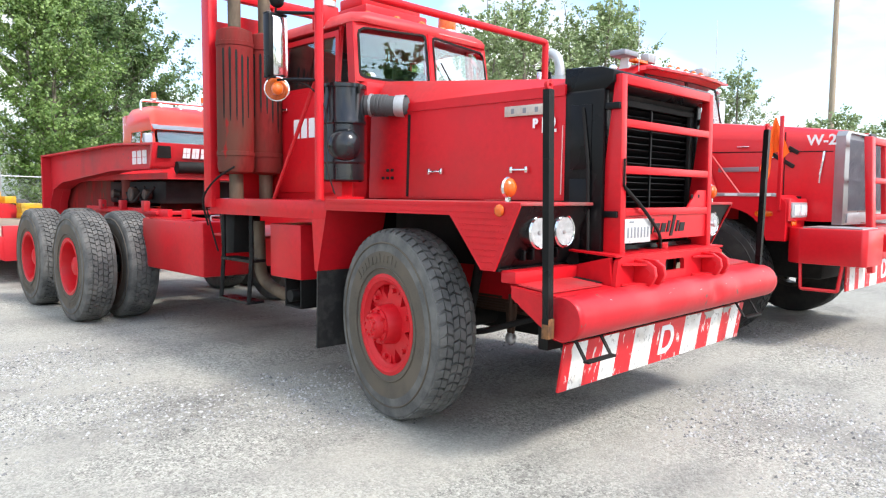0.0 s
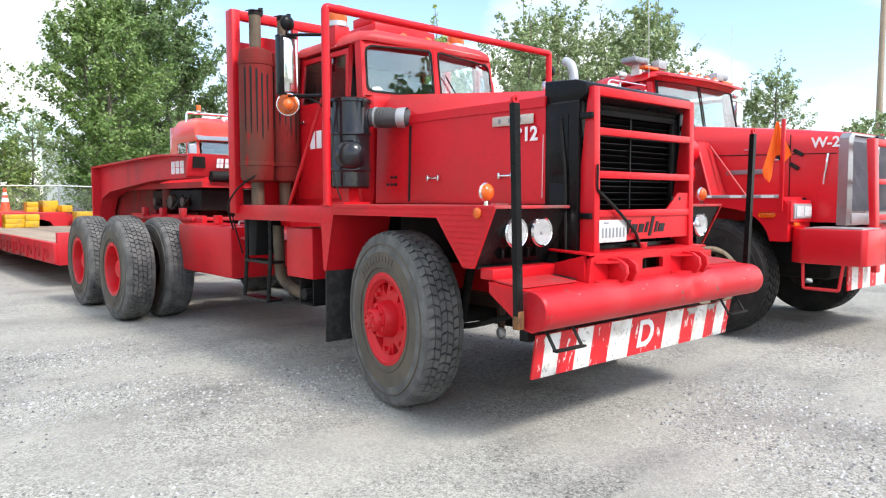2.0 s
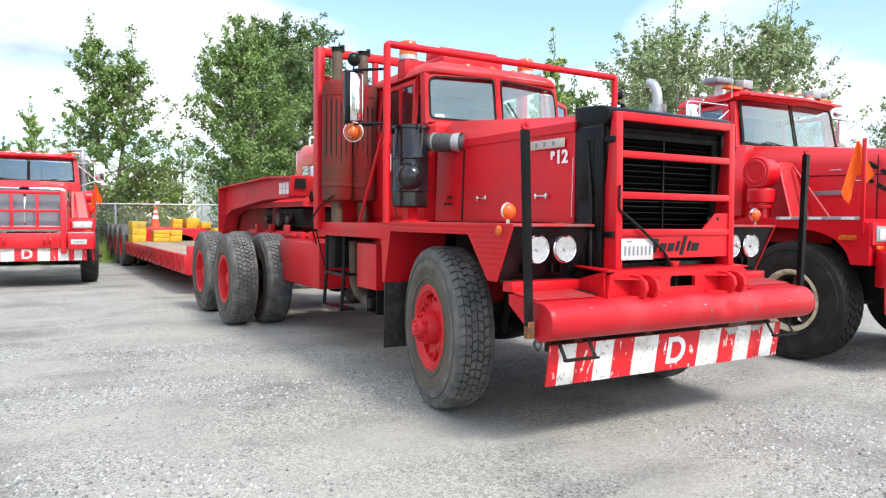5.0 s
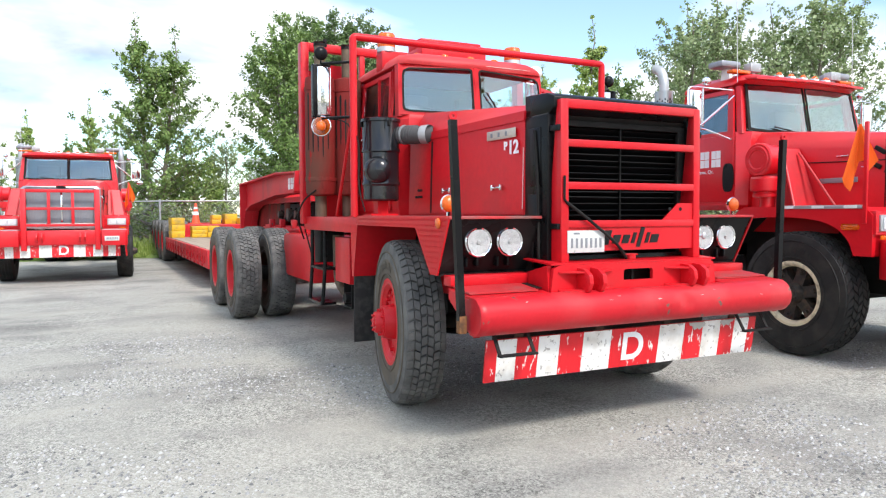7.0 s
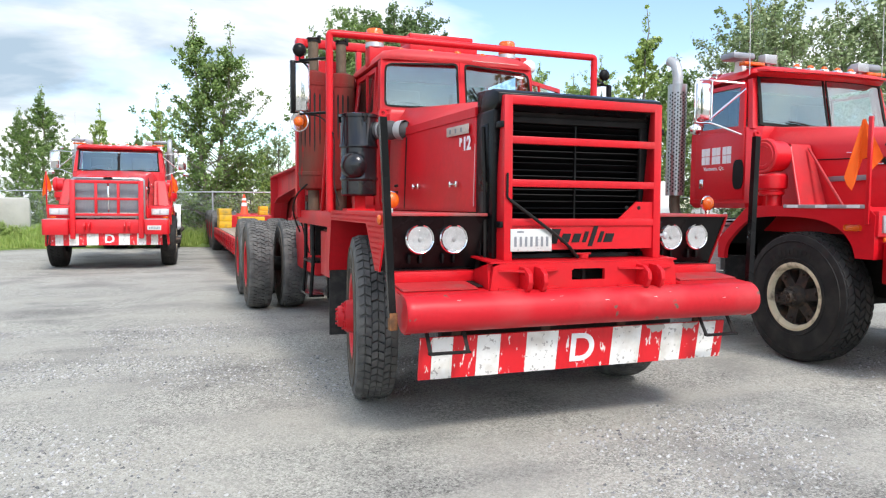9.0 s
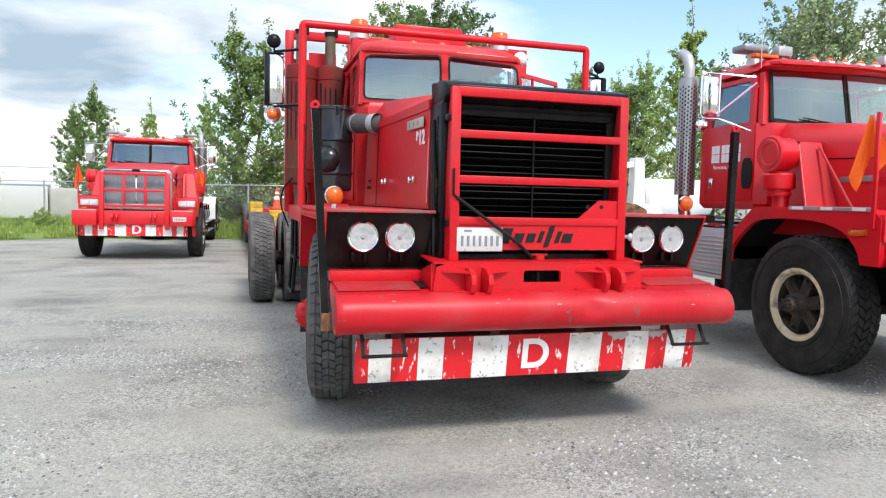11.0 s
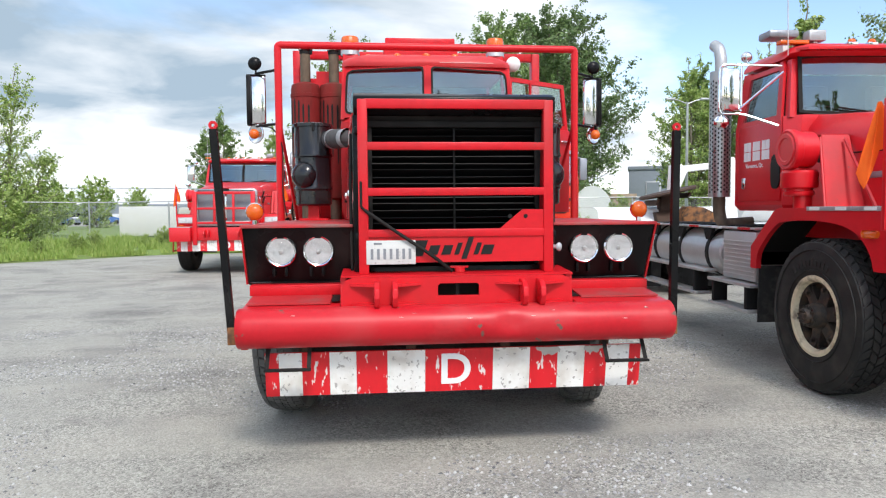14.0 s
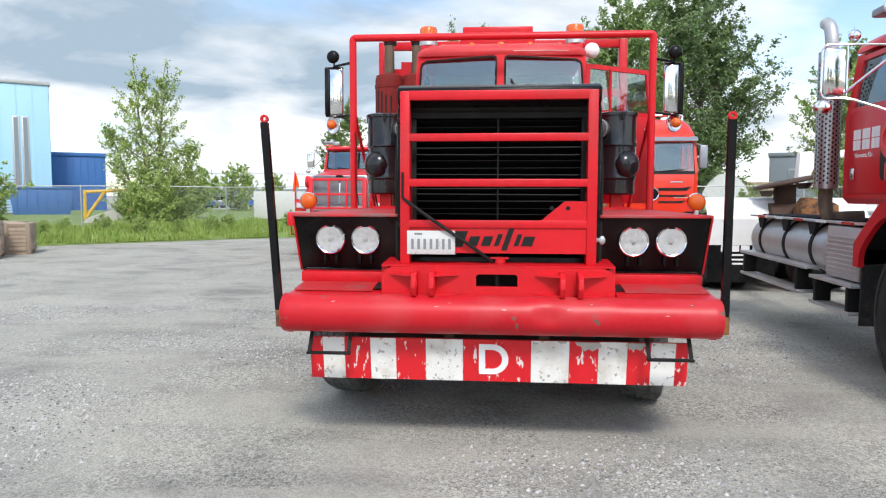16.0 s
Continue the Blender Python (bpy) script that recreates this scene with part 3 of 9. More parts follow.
def spoke_wheel_meshes(bead, W, rim_mat, spoke_mat, reach, core=0.36, lip=0.042, fat=1.0):
    """A cast spoke wheel: the rim ring; the six-spoke hub, with wedge clamps and nuts; the hub cap. Outer side at -x."""
    h = W / 2
    bm = fresh()
    lathe(bm, [(bead + 0.035, -h * 0.86), (bead + 0.035, -h * 0.95), (bead + 0.012, -h * 0.98), (bead + 0.004, -h * 0.955), (bead - lip * 0.3, -h * 0.93), (bead - lip * 0.5, -h * 0.84), (bead - lip * 0.8, -h * 0.80), (bead - lip, -h * 0.72), (bead - lip * 0.7, -h * 0.70)], (0, 0, 0), (1, 0, 0), 48)
    rim = mesh_of(bm, rim_mat)
    bm = fresh()
    lathe(bm, [(bead - 0.028, -h * 0.70), (bead - 0.038, -h * 0.4), (bead - 0.04, h * 0.8), (bead + 0.02, h * 0.9)], (0, 0, 0), (1, 0, 0), 40)
    hub_r = bead * core
    lathe(bm, [(bead * 0.55, h * 0.5), (bead * 0.50, -h * 0.15), (hub_r * 1.1, -h * 0.55), (hub_r, -h * 0.75 - reach * 0.4), (hub_r * 0.95, -h * 0.80 - reach * 0.45), (0, -h * 0.8 - reach * 0.45)], (0, 0, 0), (1, 0, 0), 30)
    for k in range(6):
        a = 2 * math.pi * (k + 0.5) / 6
        c, s = math.cos(a), math.sin(a)

        def P(x, r, w):
            w *= fat
            return (x, r * c - w * s, r * s + w * c)
        loft(bm, [[P(-h * 0.66, hub_r * 0.8, -0.062), P(-h * 0.66, hub_r * 0.8, 0.062), P(-h * 0.05, hub_r * 0.8, 0.065), P(-h * 0.05, hub_r * 0.8, -0.065)],
                  [P(-h * 0.60, bead * 0.72, -0.058), P(-h * 0.60, bead * 0.72, 0.058), P(-h * 0.02, bead * 0.72, 0.07), P(-h * 0.02, bead * 0.72, -0.07)],
                  [P(-h * 0.55, bead - 0.03, -0.082), P(-h * 0.55, bead - 0.03, 0.082), P(-h * 0.05, bead - 0.03, 0.085), P(-h * 0.05, bead - 0.03, -0.085)]])
        rod(bm, P(-h * 0.45, bead - 0.075, 0), P(-h * 0.82, bead - 0.075, 0), 0.018, seg=6)
        loft(bm, [[P(-h * 0.60, bead - 0.11, -0.03), P(-h * 0.60, bead - 0.11, 0.03), P(-h * 0.5, bead - 0.11, 0.03), P(-h * 0.5, bead - 0.11, -0.03)],
                  [P(-h * 0.72, bead - 0.028, -0.045), P(-h * 0.72, bead - 0.028, 0.045), P(-h * 0.45, bead - 0.028, 0.045), P(-h * 0.45, bead - 0.028, -0.045)]])
    spider = mesh_of(bm, spoke_mat, 40)
    bm = fresh()
    x0 = -h * 0.78 - reach * 0.4
    lathe(bm, [(hub_r * 0.9, x0), (hub_r * 0.9, x0 - 0.02), (hub_r * 0.70, x0 - 0.026), (hub_r * 0.64, x0 - reach * 0.40), (hub_r * 0.60, x0 - reach * 0.46), (hub_r * 0.30, x0 - reach * 0.48), (hub_r * 0.26, x0 - reach * 0.54), (0, x0 - reach * 0.55)], (0, 0, 0), (1, 0, 0), 28)
    for k in range(8):
        a = 2 * math.pi * k / 8
        p = Vector((x0 - 0.02, hub_r * 0.79 * math.cos(a), hub_r * 0.79 * math.sin(a)))
        rod(bm, p, p - Vector((0.022, 0, 0)), 0.011, seg=6)
        p = Vector((x0 - reach * 0.46, hub_r * 0.46 * math.cos(a), hub_r * 0.46 * math.sin(a)))
        rod(bm, p, p - Vector((0.016, 0, 0)), 0.009, seg=6)
    cap = mesh_of(bm, spoke_mat)
    return rim, spider, cap


def dish_wheel_meshes(bead, W, mat, depth):
    """A deep-set dual wheel: the rim ring; the dished disc with hand holes and nuts."""
    h = W / 2
    bm = fresh()
    lathe(bm, [(bead + 0.03, -h * 0.86), (bead + 0.03, -h * 0.96), (bead + 0.008, -h * 0.98), (bead - 0.014, -h * 0.92), (bead - 0.03, -h * 0.6), (bead - 0.05, h * 0.8), (bead + 0.02, h * 0.9)], (0, 0, 0), (1, 0, 0), 48)
    rim = mesh_of(bm, mat)
    bm = fresh()
    x = -h * 0.9 + depth
    lathe(bm, [(bead - 0.02, x - 0.02), (bead * 0.82, x), (bead * 0.62, x - 0.03), (bead * 0.5, x - 0.05), (bead * 0.36, x - 0.06), (bead * 0.34, x - 0.14), (bead * 0.2, x - 0.16), (0, x - 0.16)], (0, 0, 0), (1, 0, 0), 32)
    for k in range(10):
        a = 2 * math.pi * k / 10
        p = Vector((x - 0.03, bead * 0.55 * math.cos(a), bead * 0.55 * math.sin(a)))
        rod(bm, p, p - Vector((0.05, 0, 0)), 0.016, seg=6)
    for k in range(5):
        a = 2 * math.pi * (k + 0.5) / 5
        p = Vector((x - 0.012, bead * 0.74 * math.cos(a), bead * 0.74 * math.sin(a)))
        lathe(bm, [(0.045, 0), (0.05, -0.012), (0.04, -0.014), (0.035, 0.01)], p, (1, 0, 0), 12)
    disc = mesh_of(bm, mat)
    return rim, disc


WHEEL_R, WHEEL_W, BEAD = 0.66, 0.32, 0.315
TYRE_FRONT = tyre_mesh(WHEEL_R, WHEEL_W, BEAD, 6, 56, RUBBER, RUBBER_WALL, 0.22, 0.02)
TYRE_REAR = tyre_mesh(WHEEL_R, 0.36, BEAD, 6, 60, RUBBER, RUBBER_WALL, 0.3)
TYRE_B = tyre_mesh(0.665, 0.36, BEAD, 5, 46, RUBBER_B, RUBBER_B, 0.5, 0.02)
SPOKES_RED = spoke_wheel_meshes(BEAD, WHEEL_W, RED, RED, 0.165, 0.42, 0.042, 1.45)
SPOKES_IVORY = spoke_wheel_meshes(BEAD, 0.36, IVORY, IRON, 0.15, 0.33, 0.026)
DISH_RED = dish_wheel_meshes(BEAD, 0.36, RED, 0.20)
DISH_DARK = dish_wheel_meshes(BEAD, 0.36, RUST, 0.25)
TYRE_SMALL = tyre_mesh(0.42, 0.26, 0.20, 4, 36, RUBBER_B, RUBBER_B, 0.4)
DISH_SMALL = dish_wheel_meshes(0.20, 0.26, GALV, 0.10)


def add_wheel(parent, at, tyre, meshes, outer_left, spin=0.0, label="", steer=0.0):
    """A wheel under a truck: the rim, with tyre and hub pieces as its parts. It touches the ground."""
    m = pose(*at, 0, 0, steer + (0 if outer_left else 180)) @ pose(0, 0, 0, spin)
    w = part("wheel", meshes[0], None, parent, label, m)
    part("tyre", tyre, None, w, "worn dusty black tyre")
    for nm, me in zip(("hub", "hub_cap"), meshes[1:]):
        part(nm, me, None, w)
    return w


# ---- shared fittings ----
def round_headlamp(parent, x, y, z, r=0.088):
    """A sealed beam: chrome ring, silvered bowl with a bulb shield, domed clear glass."""
    bm = fresh()
    lathe(bm, [(r * 0.99, 0.02), (r * 1.10, 0.046), (r * 1.16, -0.012), (r * 1.08, -0.022), (r * 0.99, -0.018), (r * 0.99, 0.02)], (x, y, z), (0, 1, 0), 32)
    lamp = part("headlight", bm, CHROME, parent, "round sealed-beam headlight in a chrome ring")
    bm = fresh()
    lathe(bm, [(r * 0.97, -0.017), (r * 0.85, -0.016), (r * 0.6, -0.013), (r * 0.3, -0.009), (0, -0.006)], (x, y, z), (0, 1, 0), 32)
    part("reflector", bm, REFLECTOR, lamp, "silvered reflector bowl")
    bm = fresh()
    lathe(bm, [(0, -0.018), (r * 0.14, -0.016), (r * 0.17, -0.011), (r * 0.1, -0.004)], (x, y, z - r * 0.05), (0, 1, 0), 14)
    part("bulb_shield", bm, STEEL, lamp)
    bm = fresh()
    out = [(r * 0.97, -0.016), (r * 0.9, -0.026), (r * 0.6, -0.038), (r * 0.3, -0.044), (0.002, -0.046)]
    lathe(bm, out + [(q, h + 0.004) for q, h in out[::-1]], (x, y, z), (0, 1, 0), 32, True)
    part("lens", bm, CLEAR, lamp, "domed clear glass lens").visible_shadow = False
    return lamp


def amber_ball(parent, x, y, z, r=0.055, name="turn_signal"):
    """An amber lamp on a short stalk, seen from both sides."""
    bm = fresh()
    rod(bm, (x, y, z - r * 1.5), (x, y, z - r * 0.8), r * 0.28, seg=8)
    lathe(bm, [(r * 0.9, 0.012), (r * 1.0, 0.0), (r * 0.9, -0.012)], (x, y, z), (0, 1, 0), 20, True)
    lamp = part(name, bm, CHROME, parent)
    bm = fresh()
    ball(bm, (x, y, z), r * 0.93, 1, 0.75, 1, 18)
    part("lens", bm, AMBER, lamp, "amber plastic lens")
    return lamp


def roof_marker(parent, x, y, z):
    bm = fresh()
    box(bm, x - 0.05, x + 0.05, y - 0.03, y + 0.05, z - 0.02, z + 0.012, 0.006)
    m = part("marker_light", bm, CHROME, parent)
    bm = fresh()
    ball(bm, (x, y, z + 0.018), 0.042, 1, 0.8, 0.75, 12)
    part("lens", bm, AMBER, m, "amber plastic lens")


def beacon(parent, x, y, z, r=0.085, h=0.15):
    """A flashing beacon: chrome foot, amber dome."""
    bm = fresh()
    rod(bm, (x, y, z), (x, y, z + 0.06), r * 1.05, r * 1.0, 24, 0.008)
    b = part("beacon", bm, GALV, parent, "amber beacon on a bright metal foot")
    bm = fresh()
    lathe(bm, [(r * 0.98, 0.055), (r * 1.0, 0.075), (r * 0.97, 0.07 + h * 0.8), (r * 0.85, 0.07 + h * 0.95), (0, 0.07 + h)], (x, y, z), (0, 0, 1), 24)
    part("dome", bm, AMBER, b, "amber beacon dome")
    return b


def stripe_board(parent, x0, x1, y, z0, z1, cuts, first_red, D_at, thick=0.012):
    """A striped wide-load board: a steel back, one painted stripe beside the other, and its letter."""
    bm = fresh()
    box(bm, x0, x1, y, y + thick, z0, z1, 0.003)
    board = part("sign_board", bm, RED, parent, "chipped red and white striped warning board")
    xs = [x0] + [x0 + (x1 - x0) * c for c in cuts] + [x1]
    for i, (a, b) in enumerate(zip(xs, xs[1:])):
        bm = fresh()
        box(bm, a + 0.001, b - 0.001, y - 0.004, y - 0.0005, z0 + 0.002, z1 - 0.002)
        red = (i % 2 == 0) == first_red
        part("stripe", bm, SIGN_RED if red else SIGN_WHITE, board, "red stripe" if red else "white stripe")
    me = letters("D", (z1 - z0) * 0.98, MARK_WHITE, 0.002, 0.006)
    part("letter", me, None, board, "white letter D", pose(D_at, y - 0.007, (z0 + z1) / 2))
    return board


# ---- the heavy-haul truck ----
TX, TY, TURN_T = 4.31, 2.30, 1.6
truck = thing("heavy_haul_truck", (TX, TY, 0), "weathered red heavy-haul tractor with black radiator, parked on gravel", "truck", "", TURN_T)


def build_front(T):
    """Tube bumper, apron, grille guard, striped board, poles."""
    bm = fresh()
    rod(bm, (-1.345, 0, 0.895), (1.345, 0, 0.895), 0.122, seg=36, bev=0.006)
    # old dents in the tube
    bmesh.ops.subdivide_edges(bm, edges=[e for e in bm.edges if abs(e.verts[0].co.x - e.verts[1].co.x) > 1], cuts=60)
    for v in bm.verts:
        if abs(v.co.x) < 1.325:
            for cx, cz, wid, dep in ((0.31, 0.02, 0.062, 0.030), (-1.16, 0.02, 0.035, 0.004), (0.66, 0.03, 0.05, 0.005)):
                if v.co.y < 0.03:
                    d2 = ((v.co.x - cx) / wid) ** 2 + ((v.co.z - 0.89 - cz) / wid) ** 2
                    k = dep * math.exp(-d2)
                    v.co.y += k
                    v.co.z -= k * 0.4
    bumper = part("bumper", bm, RED_BUMPER, T, "dented red steel tube bumper", angle=45)
    # scratches down to the primer along the upper front of the tube
    rnd = random.Random(5)
    for x in (-1.02, -0.38, -0.30, 0.03, 0.42, 0.56, 1.0, 1.15):
        ln, ht, a0 = 0.012 + 0.022 * rnd.random(), 0.012 + 0.022 * rnd.random(), 0.25 + 0.65 * rnd.random()
        bm = fresh()
        r = 0.1226
        rim = []
        for k in range(7):
            u = k / 6
            w = ht * (0.15 + math.sin(math.pi * u) * (0.5 + 0.5 * rnd.random()))
            rim.append((x + ln * u, a0 - w, a0 + w * 0.6))
        lo = [bm.verts.new((q, -r * math.cos(a), 0.895 + r * math.sin(a))) for q, a, b in rim]
        hi = [bm.verts.new((q, -r * math.cos(b), 0.895 + r * math.sin(b))) for q, a, b in rim]
        for k in range(6):
            bm.faces.new((lo[k], lo[k + 1], hi[k + 1], hi[k]))
        part("scratch", bm, SCRATCH, bumper, "pale scratch in the paint")
    for s in (-1, 1):
        bm = fresh()
        prism(bm, [(0.0, 0.985), (0.36, 1.035), (0.36, 0.97), (0.06, 0.775), (0.0, 0.765)], "x", s * 1.29, s * 1.33)
        part("end_plate", bm, RED, bumper)
        bm = fresh()
        plate(bm, [(s * 1.325, 0.0, 1.005), (s * 1.325, 0.37, 1.04), (s * 0.74, 0.37, 1.04), (s * 0.74, 0.0, 1.005)], 0.012)
        part("deck_plate", bm, RED, bumper)
        bm = fresh()
        plate(bm, [(s * 1.31, 0.10, 1.030), (s * 1.31, 0.33, 1.052), (s * 0.80, 0.33, 1.052), (s * 0.80, 0.10, 1.030)], 0.010)
        part("doubler_plate", bm, RED_FLOOR, bumper, "scuffed red doubler plate")
        bm = fresh()
        plate(bm, [(s * 0.795, 0.14, 1.0345), (s * 0.795, 0.32, 1.0515), (s * 0.745, 0.32, 1.0515), (s * 0.745, 0.14, 1.0345)], 0.004)
        part("drain_slot", bm, BLACK_DULL, bumper, "dark open slot in the deck")
        bm = fresh()
        box(bm, min(s * 0.70, s * 1.33), max(s * 0.70, s * 1.33), 0.33, 0.44, 1.05, 1.12, 0.006)
        part("cross_beam", bm, RED, bumper)
        bm = fresh()
        prism(bm, [(0.36, 1.04), (0.36, 1.12), (0.10, 1.185), (0.08, 1.0)], "x", s * 0.70, s * 0.735)
        part("gusset", bm, RED, bumper)
    # apron with a slot and two pairs of hook lugs
    AY = 0.055
    bm = fresh()
    rim = [(-0.74, 0.96), (0.74, 0.96), (0.71, 1.165), (0.66, 1.185), (-0.66, 1.185), (-0.71, 1.165)]
    slot = [(-0.13, 1.065), (0.13, 1.065), (0.13, 1.13), (0.115, 1.142), (-0.115, 1.142), (-0.13, 1.13)]
    loft(bm, [[(x, y, z) for x, z in q] for q, y in ((rim, AY), (slot, AY), (slot, AY + 0.03), (rim, AY + 0.03), (rim, AY))], False)
    apron = part("apron", bm, RED, bumper, "red steel apron with towing lugs")
    bm = fresh()
    plate(bm, [(-0.73, AY + 0.002, 1.186), (0.73, AY + 0.002, 1.186), (0.73, 0.40, 1.205), (-0.73, 0.40, 1.205)], 0.012)
    part("top_plate", bm, RED, apron)
    bm = fresh()
    box(bm, -0.01, 0.01, AY + 0.06, AY + 0.09, 1.0, 1.18)
    box(bm, -0.3, 0.3, 0.22, 0.23, 0.98, 1.18)
    part("back_plate", bm, BLACK_DULL, apron, "dark plate behind the slot")
    for s in (-1, 1):
        for dx in (-0.055, 0.055):
            x = s * 0.455 + dx
            bm = fresh()
            prism(bm, [(AY + q, z) for q, z in ((0.0, 1.00), (0.0, 1.165), (-0.08, 1.16), (-0.135, 1.125), (-0.145, 1.07), (-0.12, 1.02), (-0.07, 0.99))], "x", x - 0.016, x + 0.016, 0.004)
            rod(bm, (x - 0.019, AY - 0.08, 1.085), (x + 0.019, AY - 0.08, 1.085), 0.030, seg=16)
            part("lug", bm, RED, apron)
        for sg in (-1, 1):
            for z in (1.02, 1.14):
                bm = fresh()
                x0 = s * 0.455 + sg * 0.07
                prism(bm, [(x0, AY), (x0, AY - 0.09), (x0 + sg * 0.15, AY - 0.01), (x0 + sg * 0.15, AY)], "z", z - 0.006, z + 0.006)
                part("gusset", bm, RED, apron)
    # little red cap on the apron
    bm = fresh()
    rod(bm, (0.02, 0.16, 1.20), (0.02, 0.16, 1.235), 0.035, seg=14, bev=0.005)
    box(bm, -0.045, 0.075, 0.145, 0.175, 1.23, 1.245, 0.004)
    part("pin", bm, RED, apron)

    # grille guard
    bm = fresh()
    box(bm, -0.575, 0.575, 0.116, 0.158, 2.232, 2.292, 0.006)
    g = part("grille_guard", bm, RED, T, "red welded steel grille guard")
    for s in (-1, 1):
        a, b = (s * 0.556, s * 0.618)
        bm = fresh()
        prism(bm, [(0.10, 1.20), (0.30, 1.20), (0.225, 1.75), (0.165, 2.29), (0.116, 2.29)], "x", min(a, b), max(a, b), 0.006)
        part("post", bm, RED, g)
    for z, hh in ((2.0, 0.05), (1.715, 0.05), (1.455, 0.05)):
        bm = fresh()
        yy = 0.116 - (2.29 - z) * 0.012
        box(bm, -0.575, 0.575, yy, yy + 0.04, z - hh / 2, z + hh / 2, 0.006)
        part("bar", bm, RED, g)
    bm = fresh()
    prism(bm, [(-0.57, 1.27), (0.575, 1.27), (0.575, 1.60), (0.42, 1.60), (0.27, 1.475), (0.20, 1.455), (-0.57, 1.455)], "y", 0.118, 0.131)
    badge_plate = part("badge_plate", bm, RED, g)
    for x in (0.34, 0.44):
        bm = fresh()
        rod(bm, (x, 0.1165, 1.557), (x, 0.123, 1.557), 0.014, seg=14)
        part("bolt_hole", bm, BLACK_DULL, badge_plate, "dark bolt hole")
    w = [(-0.20, 0, 0.075, 0.10), (-0.115, -0.012, 0.055, 0.06), (-0.045, -0.012, 0.05, 0.06), (0.012, -0.005, 0.026, 0.075), (0.06, 0.0, 0.03, 0.14), (0.115, -0.005, 0.026, 0.075), (0.17, -0.012, 0.06, 0.06)]
    for x, z, bw, bh in [(q[0] * 1.2 + 0.015, q[1], q[2] * 1.15, q[3]) for q in w]:
        part("badge_mark", bars([(0, 0, bw, bh)], MARK_BLACK, 0.003, 0.35), None, badge_plate, "black slanted piece of a maker's mark", pose(x - 0.02 + 0.35 * z, 0.115, 1.36 + z))
    bm = fresh()
    box(bm, -0.572, -0.265, 0.096, 0.102, 1.262, 1.412, 0.002)
    np_ = part("number_plate", bm, PLATE, g, "white registration plate with dark characters")
    for i in range(7):
        part("character_bar", bars([(0, 0, 0.017, 0.066)], MARK_GREY, 0.001), None, np_, "", pose(-0.537 + 0.0394 * i, 0.095, 1.327))
    part("legend_bar", bars([(0, 0, 0.05, 0.012)], MARK_GREY, 0.001), None, np_, "", pose(-0.50, 0.095, 1.392))
    # rubber strap across the plate
    bm = fresh()
    pipe(bm, [(-0.575, 0.10, 1.60), (-0.42, 0.075, 1.49), (-0.16, 0.085, 1.315), (-0.03, 0.15, 1.21)], 0.011, 8, 0.1)
    pipe(bm, [(-0.575, 0.10, 1.60), (-0.60, 0.095, 1.62), (-0.60, 0.095, 1.78)], 0.008, 8, 0.01)
    part("rubber_strap", bm, BLACK_DULL, g, "black rubber strap")
    bm = fresh()
    rod(bm, (0.61, 0.13, 1.36), (0.65, 0.09, 1.36), 0.014, seg=10)
    ball(bm, (0.65, 0.09, 1.36), 0.02, 1, 0.6, 1.4, seg=10)
    part("hitch_pin", bm, GALV, g)
    # striped board and its feet
    cuts = [0.035, 0.095, 0.165, 0.235, 0.315, 0.415, 0.595, 0.695, 0.77, 0.845, 0.905, 0.968]
    board = stripe_board(T, -1.205, 1.19, 0.075, 0.44, 0.725, cuts, True, -0.02)
    board.matrix_basis = pose(0, 0.075, 0.725, 9) @ pose(0, -0.075, -0.725)
    for cx, w, h in ((0.58, 0.075, 0.055), (0.87, 0.065, 0.045)):
        bm = fresh()
        q = [(cx + w * math.cos(a) * (1 + 0.18 * math.sin(5 * a + cx * 9)), 0.722 - h * math.sin(a) * (1 + 0.2 * math.sin(7 * a))) for a in [math.pi * k / 10 for k in range(11)]]
        prism(bm, q, "y", 0.064, 0.069)
        part("bare_patch", bm, CONCRETE, board, "bare grimy patch where paint has torn away")
    for s in (-1, 1):
        for x in (0.30, 0.95):
            bm = fresh()
            box(bm, s * x - 0.03, s * x + 0.03, 0.089, 0.109, 0.60, 0.84, 0.004)
            part("hanger", bm, RUST, board)
        # folding step below the bumper
        bm = fresh()
        xa, xb = s * 1.05 - 0.125, s * 1.05 + 0.125
        for xx in (xa, xb):
            plate(bm, [(xx - 0.012, 0.05, 0.80), (xx + 0.012, 0.05, 0.80), (xx + 0.012, -0.05, 0.65), (xx - 0.012, -0.05, 0.65)], 0.008)
        box(bm, xa - 0.014, xb + 0.014, -0.075, -0.035, 0.64, 0.655, 0.003)
        part("step", bm, BLACK_DULL, bumper, "small black steel step")
    # width poles with a red ring on top
    for s, lean in ((-1, -0.075), (1, 0.0)):
        bm = fresh()
        x0, x1 = s * 1.39, s * 1.39 + lean
        loft(bm, [[(x0 - 0.022, 0.034, 0.80), (x0 + 0.022, 0.034, 0.80), (x0 + 0.022, 0.074, 0.80), (x0 - 0.022, 0.074, 0.80)],
                  [(x1 - 0.022, 0.004, 2.09), (x1 + 0.022, 0.004, 2.09), (x1 + 0.022, 0.044, 2.09), (x1 - 0.022, 0.044, 2.09)]])
        p = part("width_pole", bm, BLACK, bumper, "black upright width pole")
        bm = fresh()
        lathe(bm, [(0.011, -0.010), (0.026, -0.010), (0.026, 0.010), (0.011, 0.010)], (x1, 0.024, 2.112), (0, 1, 0), 16, True)
        part("ring", bm, RED, p, "red steel ring")
        bm = fresh()
        box(bm, x0 - 0.026, x0 + 0.026, 0.030, 0.078, 0.79, 0.90, 0.004)
        part("socket", bm, RUST_BRIGHT, p, "rusty pole socket")


